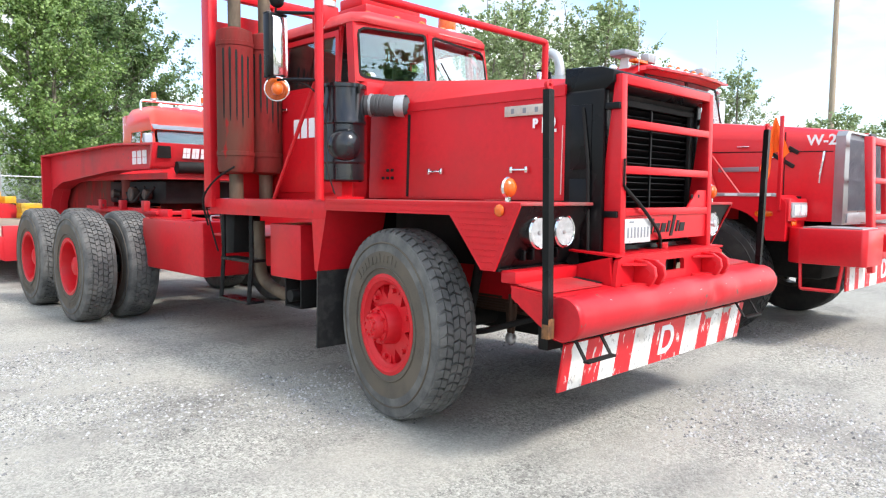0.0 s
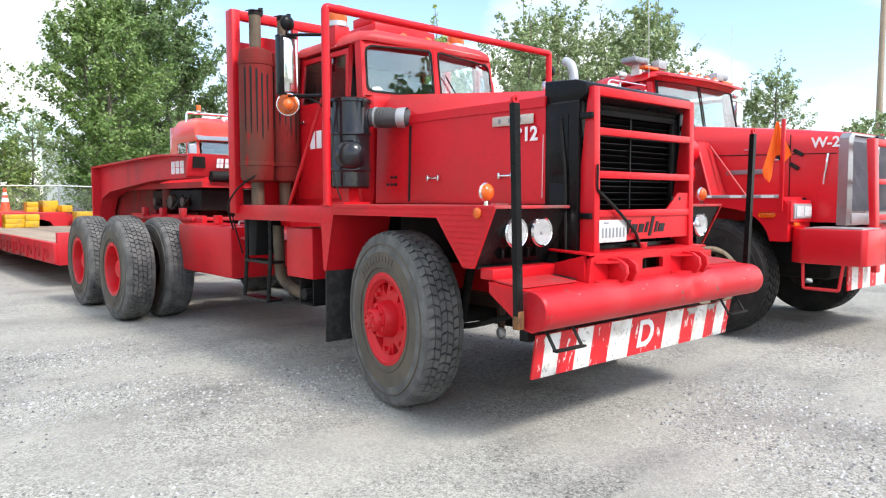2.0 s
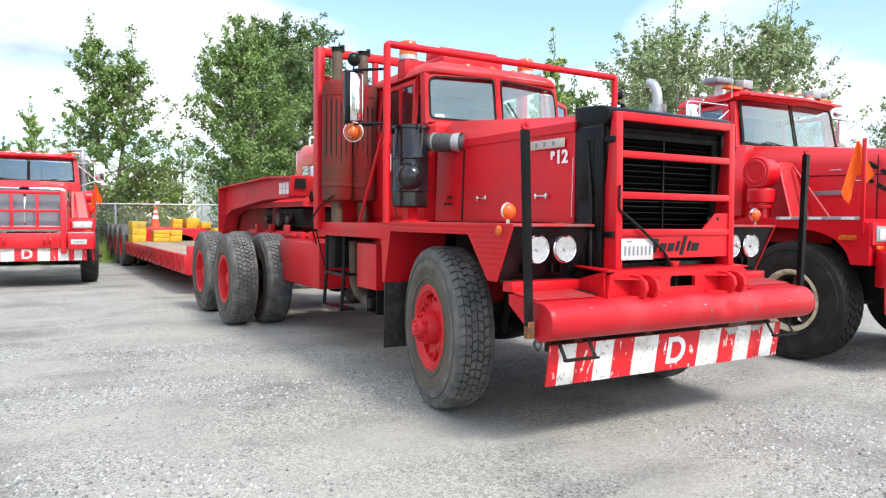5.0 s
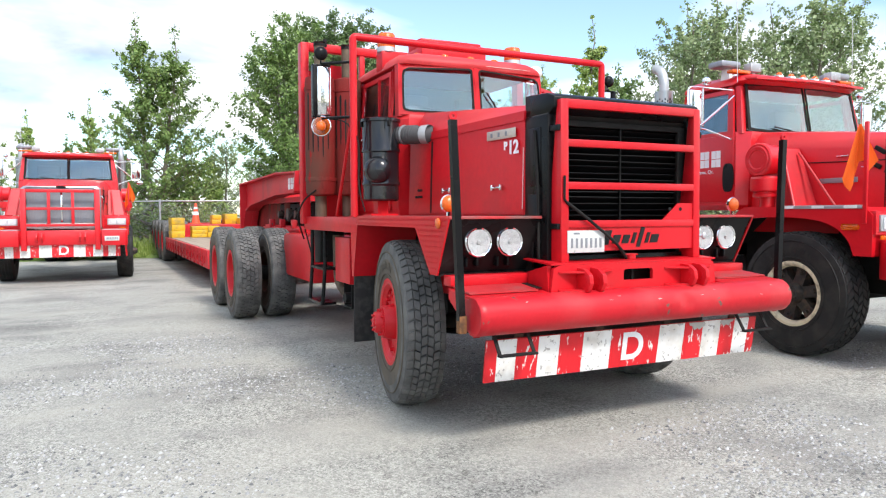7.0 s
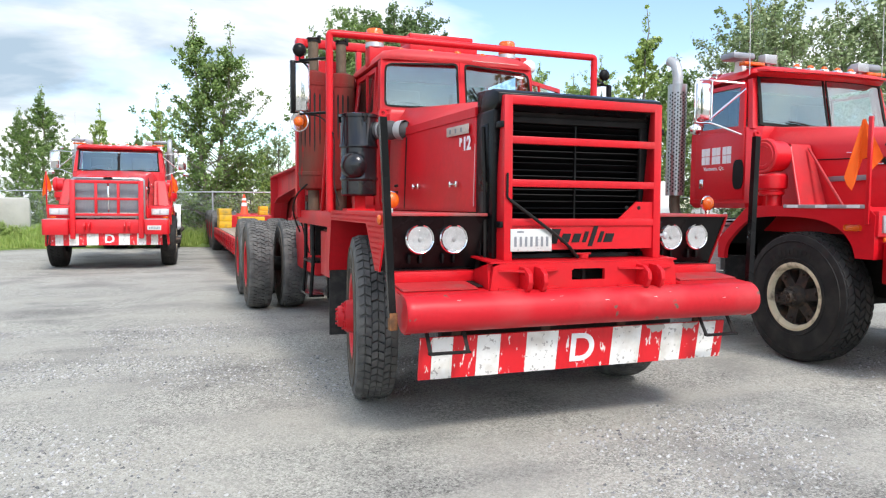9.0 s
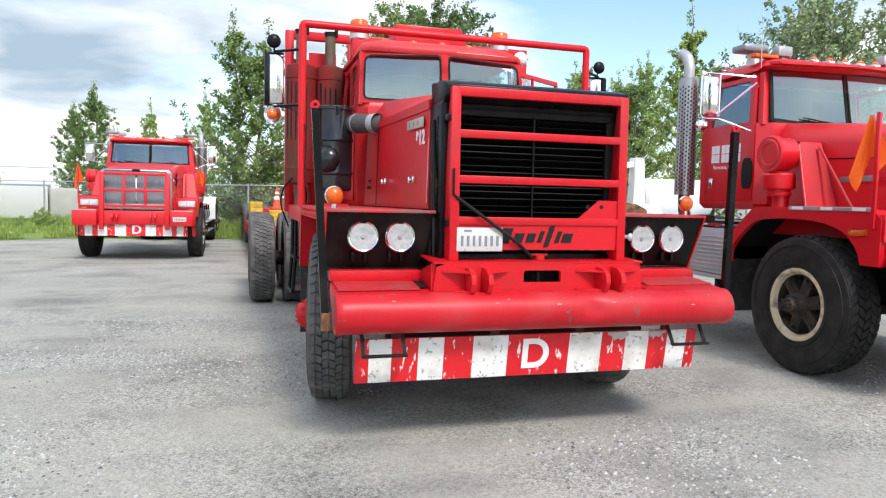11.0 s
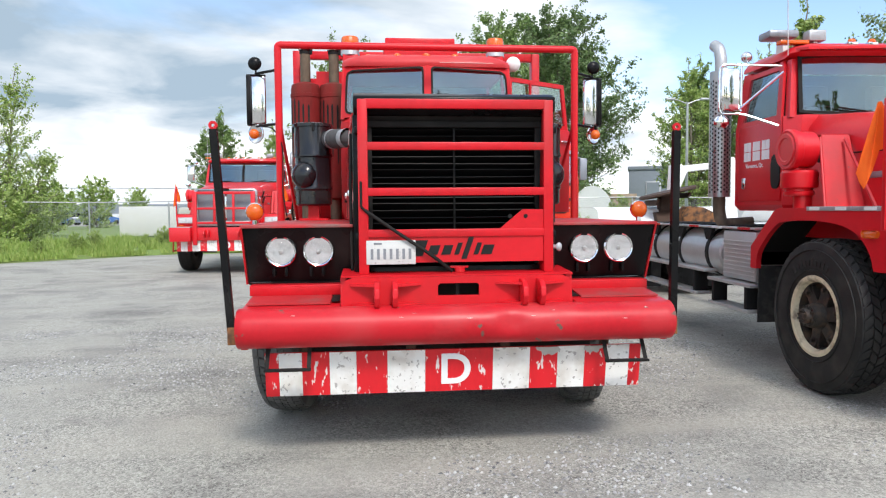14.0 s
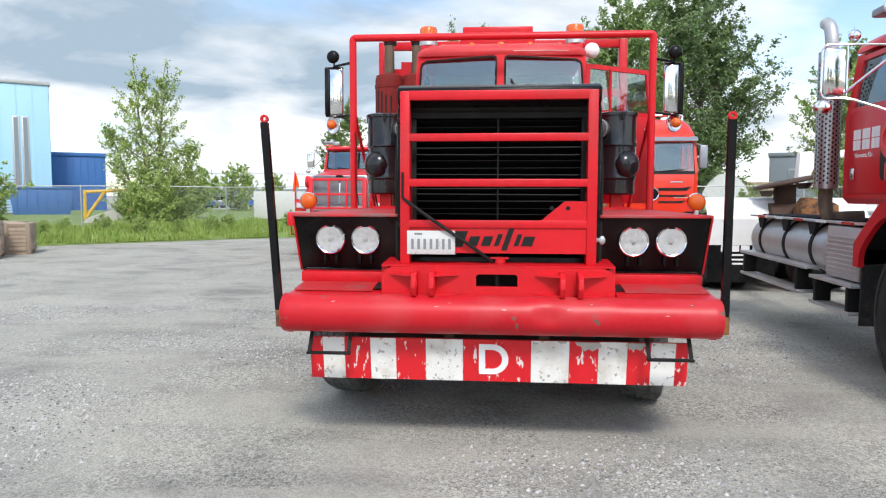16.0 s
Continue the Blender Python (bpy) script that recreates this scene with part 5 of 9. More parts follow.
def build_rack(T):
    """Pipe frame over the hood, mirrors and lamps on its posts, braces."""
    bm = fresh()
    pipe(bm, [(-1.365, 2.2, 1.50), (-1.365, 2.2, 3.085), (1.365, 2.22, 3.085), (1.365, 2.22, 1.50)], 0.033, 14, 0.03)
    r = part("pipe_frame", bm, RED, T, "red pipe frame over the hood")
    for s in (-1, 1):
        bm = fresh()
        pipe(bm, [(s * 1.365, 2.22, 2.42), (s * 1.30, 2.95, 1.51)], 0.016, 8)
        part("brace", bm, RED, r)
        bm = fresh()
        box(bm, min(s * 1.30, s * 1.39), max(s * 1.30, s * 1.39), 2.14, 2.26, 1.50, 1.512)
        part("foot", bm, RED, r)
        # mirror: black back, chrome edge, glass towards the driver
        mx, my = s * 1.595, 2.42
        bm = fresh()
        box(bm, mx - 0.085 if s < 0 else mx + 0.045, mx - 0.045 if s < 0 else mx + 0.085, my - 0.055, my + 0.03, 2.40, 2.85, 0.01)
        box(bm, mx - 0.085, mx + 0.085, my - 0.03, my + 0.03, 2.845, 2.86, 0.004)
        box(bm, mx - 0.085, mx + 0.085, my - 0.03, my + 0.03, 2.39, 2.405, 0.004)
        mir = part("mirror", bm, BLACK, r, "tall truck mirror in a black bracket")
        bm = fresh()
        box(bm, mx - 0.045, mx + 0.085, my - 0.035, my + 0.02, 2.41, 2.84, 0.012) if s < 0 else box(bm, mx - 0.085, mx + 0.045, my - 0.035, my + 0.02, 2.41, 2.84, 0.012)
        part("back", bm, CHROME, mir, "polished mirror back")
        bm = fresh()
        box(bm, mx - 0.07, mx + 0.07, my + 0.024, my + 0.028, 2.43, 2.82)
        part("mirror_glass", bm, MIRROR, mir)
        bm = fresh()
        for z in (2.865, 2.385):
            bm = fresh()
            pipe(bm, [(s * 1.37, 2.2, z), (mx, my - 0.02, z)], 0.013, 8)
            part("arm", bm, BLACK, mir)
        bm = fresh()
        pipe(bm, [(mx, my, 2.86), (mx, my - 0.02, 2.93)], 0.008, 8)
        part("stalk", bm, BLACK, mir)
        bm = fresh()
        ball(bm, (mx + s * 0.005, my - 0.03, 2.955), 0.062, 1, 0.55, 1, 16)
        part("round_mirror", bm, BLACK, mir, "small round mirror, black back")
        bm = fresh()
        lathe(bm, [(0.0, 0.05), (0.05, 0.045), (0.088, 0.012), (0.092, 0.0), (0.084, -0.004), (0.05, 0.018), (0, 0.022)], (mx + s * 0.01, my - 0.03, 2.315), (-0.55 * s, 0.85, 0), 24)
        lamp = part("signal_lamp", bm, CHROME, mir)
        bm = fresh()
        ball(bm, (mx + s * 0.02, my - 0.055, 2.31), 0.047, 1, 0.8, 1, 14)
        part("lens", bm, AMBER, lamp)
    # thin cable down the post
    bm = fresh()
    pipe(bm, [(-1.55, 2.40, 2.38), (-1.43, 2.25, 2.36), (-1.33, 2.16, 2.2), (-1.34, 2.15, 1.75), (-1.30, 2.10, 1.55)], 0.006, 6, 0.1)
    part("cable", bm, BLACK_DULL, r)


def build_intakes(T):
    for s in (-1, 1):
        c = Vector((s * 1.075, 2.30, 0))
        bm = fresh()
        lathe(bm, [(r * 1.13, z) for r, z in ((0, 1.645), (0.13, 1.645), (0.145, 1.66), (0.145, 1.78), (0.155, 1.795), (0.155, 1.81), (0.147, 1.825), (0.147, 2.08), (0.157, 2.09), (0.157, 2.11), (0.150, 2.125), (0.150, 2.355), (0.163, 2.36), (0.163, 2.385), (0.14, 2.395), (0, 2.40))], c, (0, 0, 1), 36)
        ac = part("air_cleaner", bm, BLACK_GLOSS, T, "black canister air cleaner")
        bm = fresh()
        lathe(bm, [(0.115, 0.0), (0.115, -0.14), (0.128, -0.15), (0.128, -0.165), (0.12, -0.185), (0.10, -0.21), (0.07, -0.232), (0.03, -0.244), (0, -0.247)], c + Vector((-s * 0.02, 0, 1.92)), (-s * 0.62, 0.78, 0), 30)
        part("dome", bm, BLACK_GLOSS, ac, "glossy black dust cap")
        bm = fresh()
        pipe(bm, [c + Vector((-s * 0.10, -0.05, 2.245)), c + Vector((-s * 0.20, -0.14, 2.245)), (s * 0.80, 2.02, 2.235), (s * 0.70, 1.98, 2.235)], 0.078, 20, 0.1)
        hose = part("intake_hose", bm, HOSE, ac, "ribbed grey rubber intake hose")
        p0, p1 = c + Vector((-s * 0.20, -0.14, 2.245)), Vector((s * 0.78, 2.01, 2.237))
        for a in (0.08, 0.24, 0.40, 0.56):
            bm = fresh()
            lathe(bm, [(0.076, -0.016), (0.086, -0.008), (0.086, 0.008), (0.076, 0.016)], p0.lerp(p1, a), p1 - p0, 22)
            part("rib", bm, HOSE, hose)
        bm = fresh()
        lathe(bm, [(0.079, -0.011), (0.089, -0.010), (0.089, 0.010), (0.079, 0.011)], p0.lerp(p1, -0.12), p1 - p0, 22)
        part("clamp", bm, GALV, hose, "pale steel hose clamp")
        bm = fresh()
        lathe(bm, [(0.079, -0.01), (0.082, -0.008), (0.084, 0.02), (0.086, 0.04), (0.086, 0.07)], p0.lerp(p1, 1.04), p1 - p0, 22)
        part("collar", bm, GALV, hose, "dull steel intake collar")
        for a in (0.4, 2.2, 4.0):
            bm = fresh()
            p = c + Vector((0.178 * math.cos(a + 2.6), 0.178 * math.sin(a + 2.6), 2.34))
            box(bm, p.x - 0.009, p.x + 0.009, p.y - 0.009, p.y + 0.009, 2.315, 2.385, 0.003)
            part("clip", bm, BLACK_DULL, ac)
        bm = fresh()
        box(bm, c.x - 0.13, c.x + 0.13, c.y - 0.10, c.y + 0.10, 1.51, 1.53)
        box(bm, c.x - 0.05, c.x + 0.05, c.y - 0.05, c.y + 0.05, 1.52, 1.67)
        part("bracket", bm, RED, ac)


def build_exhaust(T):
    for s in (-1,):
        for x, y in ((-1.26, 3.66), (-0.95, 3.68)):
            bm = fresh()
            rod(bm, (x, y, 2.9), (x, y, 3.33), 0.056, seg=18)
            st = part("exhaust_tube", bm, PIPE, T, "burnt exhaust stack with a rusty red shield")
            bm = fresh()
            rod(bm, (x, y, 1.40), (x, y, 1.85), 0.062, seg=18)
            part("lower_pipe", bm, PIPE, st)
            bm = fresh()
            lathe(bm, [(0.07, 1.72), (0.15, 1.74), (0.16, 1.78), (0.16, 2.93), (0.15, 2.98), (0.07, 3.01)], (x, y, 0), (0, 0, 1), 26)
            part("muffler", bm, RUSTY_RED, st, "rust-streaked red muffler")
            rs = random.Random(int(-x * 100))
            for a in (-2.7, -2.32, -1.98, -1.66, -1.3):
                c, sn = math.cos(a), math.sin(a)
                p = Vector((x + 0.1595 * c, y + 0.1595 * sn, 0))
                bm = fresh()
                z0, z1 = 2.10 + 0.18 * rs.random(), 2.74 + 0.12 * rs.random()
                tw = Vector((-sn, c, 0)) * 0.011
                out_ = Vector((c, sn, 0)) * 0.003
                loft(bm, [[p - tw * w + Vector((0, 0, z)), p + tw * w + Vector((0, 0, z)), p + tw * w + out_ + Vector((0, 0, z)), p - tw * w + out_ + Vector((0, 0, z))] for z, w in ((z0, 0.25), (z0 + 0.06, 0.6), ((z0 + z1) / 2, 0.75), (z1 - 0.03, 1.0), (z1, 0.5))])
                part("slot", bm, BLACK_DULL, st, "dark open slot in the shield")
            bm = fresh()
            rod(bm, (x, y, 3.32), (x, y, 3.35), 0.062, seg=16)
            plate(bm, [(x - 0.065, y - 0.065, 3.352), (x + 0.055, y - 0.065, 3.362), (x + 0.055, y + 0.065, 3.375), (x - 0.065, y + 0.065, 3.365)], 0.006)
            box(bm, x + 0.045, x + 0.08, y - 0.02, y + 0.02, 3.32, 3.40, 0.004)
            part("rain_cap", bm, BLACK_DULL, st)
            for z in (1.90, 2.86):
                bm = fresh()
                lathe(bm, [(0.161, z - 0.02), (0.166, z - 0.018), (0.166, z + 0.018), (0.161, z + 0.02)], (x, y, 0), (0, 0, 1), 26)
                part("strap", bm, RUSTY_RED, st)
        bm = fresh()
        pipe(bm, [(-1.12, 3.52, 1.30), (-1.12, 3.50, 0.78), (-1.08, 3.2, 0.66), (-1.0, 2.9, 0.64), (-0.5, 2.6, 0.66)], 0.055, 14, 0.2)
        part("exhaust_pipe", bm, PIPE, T, "dusty exhaust pipe below the cab")


def build_back(T):
    """Bulkhead behind the cab, rails, tanks, steps, fifth wheel."""
    bm = fresh()
    box(bm, -1.16, 1.16, 3.88, 3.92, 1.5, 2.75, 0.01)
    g = part("bulkhead", bm, RED, T, "red steel bulkhead behind the cab")
    for x in (-1.37, 1.37):
        bm = fresh()
        box(bm, x - 0.045, x + 0.045, 3.84, 3.98, 1.42, 3.40, 0.01)
        part("post", bm, RED, g)
    for z in (3.36, 2.80):
        bm = fresh()
        box(bm, -1.33, 1.33, 3.87, 3.95, z - 0.045, z + 0.045, 0.008)
        part("rail", bm, RED, g)
    for x in (-0.7, 0.7):
        bm = fresh()
        box(bm, x - 0.03, x + 0.03, 3.88, 3.94, 2.75, 3.33, 0.006)
        part("upright", bm, RED, g)
    bm = fresh()
    prism(bm, [(-1.33, 2.84), (-0.74, 2.84), (-0.74, 3.00), (-0.86, 3.00), (-0.86, 3.18), (-1.16, 3.18), (-1.16, 3.10), (-1.33, 3.10)], "y", 3.89, 3.90)
    part("rack_plate", bm, RED, g)
    for s in (-1, 1):
        bm = fresh()
        box(bm, min(s * 0.66, s * 0.72), max(s * 0.66, s * 0.72), 6.42, 9.4, 1.15, 1.34, 0.006)
        part("side_rail", bm, RED, T)
    # frame rails and cross members
    for s in (-1, 1):
        bm = fresh()
        prism(bm, [(s * 0.42, 0.78), (s * 0.50, 0.78), (s * 0.50, 1.10), (s * 0.42, 1.10)], "y", 0.3, 9.6, 0.006)
        part("frame_rail", bm, RED, T, "red chassis rail")
    for y in (4.3, 5.6, 7.6, 9.4):
        bm = fresh()
        box(bm, -0.42, 0.42, y - 0.06, y + 0.06, 0.82, 1.06, 0.006)
        part("cross_member", bm, RED, T)
    bm = fresh()
    box(bm, -0.95, 0.95, 3.98, 6.3, 1.105, 1.13, 0.004)
    part("rear_deck", bm, RED_FLOOR, T, "scuffed red steel deck")
    for s in (-1, 1):
        bm = fresh()
        box(bm, min(s * 0.52, s * 1.07), max(s * 0.52, s * 1.07), 4.75, 6.35, 0.66, 1.25, 0.035)
        tank = part("fuel_tank", bm, RED, T, "boxy red fuel tank")
        bm = fresh()
        rod(bm, (s * 0.85, 5.6, 1.25), (s * 0.85, 5.6, 1.36), 0.055, seg=16, bev=0.008)
        part("filler_cap", bm, RED, tank)
        for y in (5.0, 6.1):
            bm = fresh()
            box(bm, min(s * 0.52, s * 1.076), max(s * 0.52, s * 1.076), y - 0.025, y + 0.025, 1.248, 1.257)
            part("strap", bm, RED, tank)
        bm = fresh()
        pipe(bm, [(s * 0.9, 4.9, 1.25), (s * 0.9, 4.9, 1.30), (s * 0.55, 4.9, 1.30)], 0.012, 8, 0.03)
        part("vent_pipe", bm, STEEL, tank)
        # tool box under the running board
        bm = fresh()
        box(bm, min(s * 0.85, s * 1.30), max(s * 0.85, s * 1.30), 2.56, 3.02, 0.86, 1.30, 0.008)
        tb = part("tool_box", bm, RED, T, "small red box under the running board")
        bm = fresh()
        rod(bm, (s * 0.75, 2.35, 0.66), (s * 0.75, 3.25, 0.66), 0.12, seg=20, bev=0.02)
        part("air_tank", bm, GALV, T, "dusty grey air tank")
        bm = fresh()
        rod(bm, (s * 1.22, 2.72, 0.72), (s * 1.30, 2.72, 0.72), 0.05, seg=16)
        box(bm, min(s * 1.10, s * 1.27), max(s * 1.10, s * 1.27), 2.6, 2.84, 0.62, 0.635)
        box(bm, min(s * 1.10, s * 1.27), max(s * 1.10, s * 1.27), 2.6, 2.615, 0.62, 0.86)
        box(bm, min(s * 1.10, s * 1.27), max(s * 1.10, s * 1.27), 2.825, 2.84, 0.62, 0.86)
        part("work_lamp", bm, BLACK_DULL, tb)
        # hanging step frame
        bm = fresh()
        for y in (3.28, 3.78):
            pipe(bm, [(s * 1.33, y, 1.37), (s * 1.33, y, 1.0), (s * 1.36, y, 0.60)], 0.02, 8, 0.05)
        for z, x in ((0.60, 1.36), (0.96, 1.335)):
            box(bm, min(s * (x - 0.14), s * (x + 0.02)), max(s * (x - 0.14), s * (x + 0.02)), 3.27, 3.79, z - 0.012, z + 0.012)
        part("step_frame", bm, BLACK, T, "black hanging step")
    # black battery cover and hoses beside the deck
    bm = fresh()
    prism(bm, [(3.72, 1.40), (4.02, 1.40), (3.98, 0.98), (3.75, 1.0)], "x", -1.25, -0.98, 0.01)
    part("cover", bm, BLACK_DULL, T)
    bm = fresh()
    pipe(bm, [(-1.33, 3.98, 1.9), (-1.40, 4.05, 1.6), (-1.30, 4.1, 1.25), (-1.25, 4.05, 1.0)], 0.008, 8, 0.15)
    pipe(bm, [(-1.36, 3.50, 1.78), (-1.44, 3.70, 1.68), (-1.46, 3.95, 1.50), (-1.36, 4.02, 1.25)], 0.009, 8, 0.15)
    part("hose", bm, BLACK_DULL, T)
    # firewall, engine and axle in the dark below
    bm = fresh()
    box(bm, -0.80, 0.80, 2.28, 2.34, 0.78, 1.50)
    part("firewall", bm, BLACK_DULL, T)
    bm = fresh()
    box(bm, -0.40, 0.40, 0.6, 2.3, 0.72, 1.45, 0.05)
    box(bm, -0.25, 0.25, 0.9, 2.0, 0.50, 0.75, 0.05)
    part("engine", bm, BLACK_DULL, T, "oily dark engine")
    bm = fresh()
    loft(bm, [[(x * w, y, z0), (w, y, z0), (w, y, z1), (-w, y, z1)] for y, w, z0, z1, x in ((2.34, 0.38, 0.52, 1.08, -1), (2.75, 0.34, 0.55, 1.05, -1), (3.3, 0.24, 0.60, 0.98, -1), (3.9, 0.20, 0.62, 0.95, -1))])
    part("gearbox", bm, BLACK_DULL, T)
    bm = fresh()
    rod(bm, (0, 3.9, 0.78), (0, 6.85, 0.68), 0.07, seg=14)
    part("drive_shaft", bm, BLACK_DULL, T)
    bm = fresh()
    box(bm, -0.95, 0.95, 0.38, 0.46, 0.60, 0.88, 0.01)
    part("front_cross_member", bm, BLACK_DULL, T)
    bm = fresh()
    rod(bm, (-1.08, 1.46, 0.62), (1.08, 1.46, 0.62), 0.075, seg=14)
    pipe(bm, [(-0.9, 1.55, 0.60), (0, 1.62, 0.56), (0.9, 1.55, 0.60)], 0.03, 10)
    part("front_axle", bm, BLACK_DULL, T)
    for s in (-1, 1):
        bm = fresh()
        for k in range(6):
            L2 = 0.62 - k * 0.07
            box(bm, s * 0.46 - 0.045, s * 0.46 + 0.045, 1.41 - L2, 1.41 + L2, 0.70 + k * 0.02 + 0.001, 0.718 + k * 0.02)
        part("leaf_spring", bm, RUST, T)
        bm = fresh()
        rod(bm, (s * 0.62, 0.95, 0.58), (s * 0.62, 0.95, 0.86), 0.022, seg=12)
        prism(bm, [(0.90, 0.80), (1.0, 0.80), (0.98, 0.62), (0.96, 0.50), (0.94, 0.50), (0.92, 0.62)], "x", s * 0.62 - 0.012, s * 0.62 + 0.012, 0.003)
        sh = part("shackle", bm, RUST, T)
        bm = fresh()
        ball(bm, (s * 0.62, 0.95, 0.55), 0.04, 1, 1, 1.2, 12)
        part("clevis", bm, GALV, sh, "grey steel clevis")
        bm = fresh()
        pipe(bm, [(s * 0.98, 1.30, 0.60), (s * 0.9, 1.0, 0.62), (s * 0.62, 0.55, 0.78)], 0.022, 10, 0.1)
        part("drag_link", bm, BLACK_DULL, T)
        bm = fresh()
        rod(bm, (s * 0.80, 1.20, 0.62), (s * 0.74, 1.12, 1.20), 0.035, seg=12)
        part("shock_absorber", bm, BLACK_DULL, T)
    for y in (6.85, 8.55):
        bm = fresh()
        rod(bm, (-1.4, y, 0.66), (1.4, y, 0.66), 0.11, seg=16)
        ball(bm, (0, y, 0.66), 0.27, 1, 1, 1, 16)
        part("rear_axle", bm, BLACK_DULL, T)
    bm = fresh()
    box(bm, -0.62, 0.62, 6.9, 8.3, 1.10, 1.22, 0.02)
    lathe(bm, [(0, 0.06), (0.50, 0.06), (0.55, 0.03), (0.55, 0.0), (0, 0)], (0, 7.6, 1.24), (0, 0, 1), 36)
    part("fifth_wheel", bm, RUST, T, "greasy fifth-wheel coupling")
    # rear walkway planks and the brass-coloured fitting on the deck
    bm = fresh()
    for x in (-0.95, 0.55):
        box(bm, x, x + 0.40, 6.45, 9.3, 1.11, 1.14, 0.006)
    part("walkway", bm, RED_FLOOR, T)
    bm = fresh()
    box(bm, -0.84, -0.62, 5.55, 5.95, 1.13, 1.19, 0.012)
    for k in range(3):
        rod(bm, (-0.8 + 0.07 * k, 5.7, 1.19), (-0.8 + 0.07 * k, 5.7, 1.23), 0.02, seg=8)
    part("valve_block", bm, PIPE, T)


build_front(truck)
build_radiator(truck)
build_hood(truck)
build_fenders(truck)
build_cab(truck)
build_rack(truck)
build_intakes(truck)
build_exhaust(truck)
build_back(truck)
for s in (-1, 1):
    add_wheel(truck, (s * 1.175, 1.46, WHEEL_R), TYRE_FRONT, SPOKES_RED, s < 0, 12, "red cast spoke front wheel, steered", -9)
    for y in (6.85, 8.55):
        add_wheel(truck, (s * 1.575, y, WHEEL_R), TYRE_REAR, DISH_RED, s < 0, 25 * y, "deep-dished red dual wheel")
        add_wheel(truck, (s * 1.085, y, WHEEL_R), TYRE_REAR, DISH_DARK, s < 0, 40 * y, "inner dual wheel")


def add_mark(parent, at, town=False):
    """Three white blocks for a maker's mark, each cut by thin gaps, with the small line below."""
    for k in range(3):
        rows = [(-0.031 + 0.062 * i, -0.042 + 0.084 * j, 0.055, 0.078) for i in range(2) for j in range(2)]
        part("mark_block", bars(rows, MARK_WHITE, 0.002), None, parent, "plain white block of a maker's mark", at @ pose(-0.15 + 0.15 * k, 0, 0))
    if town:
        part("writing", letters("Varennes, Qc.", 0.052, MARK_WHITE, 0.002), None, parent, "small white writing", at @ pose(-0.03, 0, -0.125))


# ---- the two newer tractors, built alike ----
def eased(pts, times=2):
    """Cuts the corners of an open line of points."""
    for _ in range(times):
        out = [pts[0]]
        for (ax, az), (bx, bz) in zip(pts, pts[1:]):
            out += [(ax * 0.75 + bx * 0.25, az * 0.75 + bz * 0.25), (ax * 0.25 + bx * 0.75, az * 0.25 + bz * 0.75)]
        pts = out + [pts[-1]]
    return pts


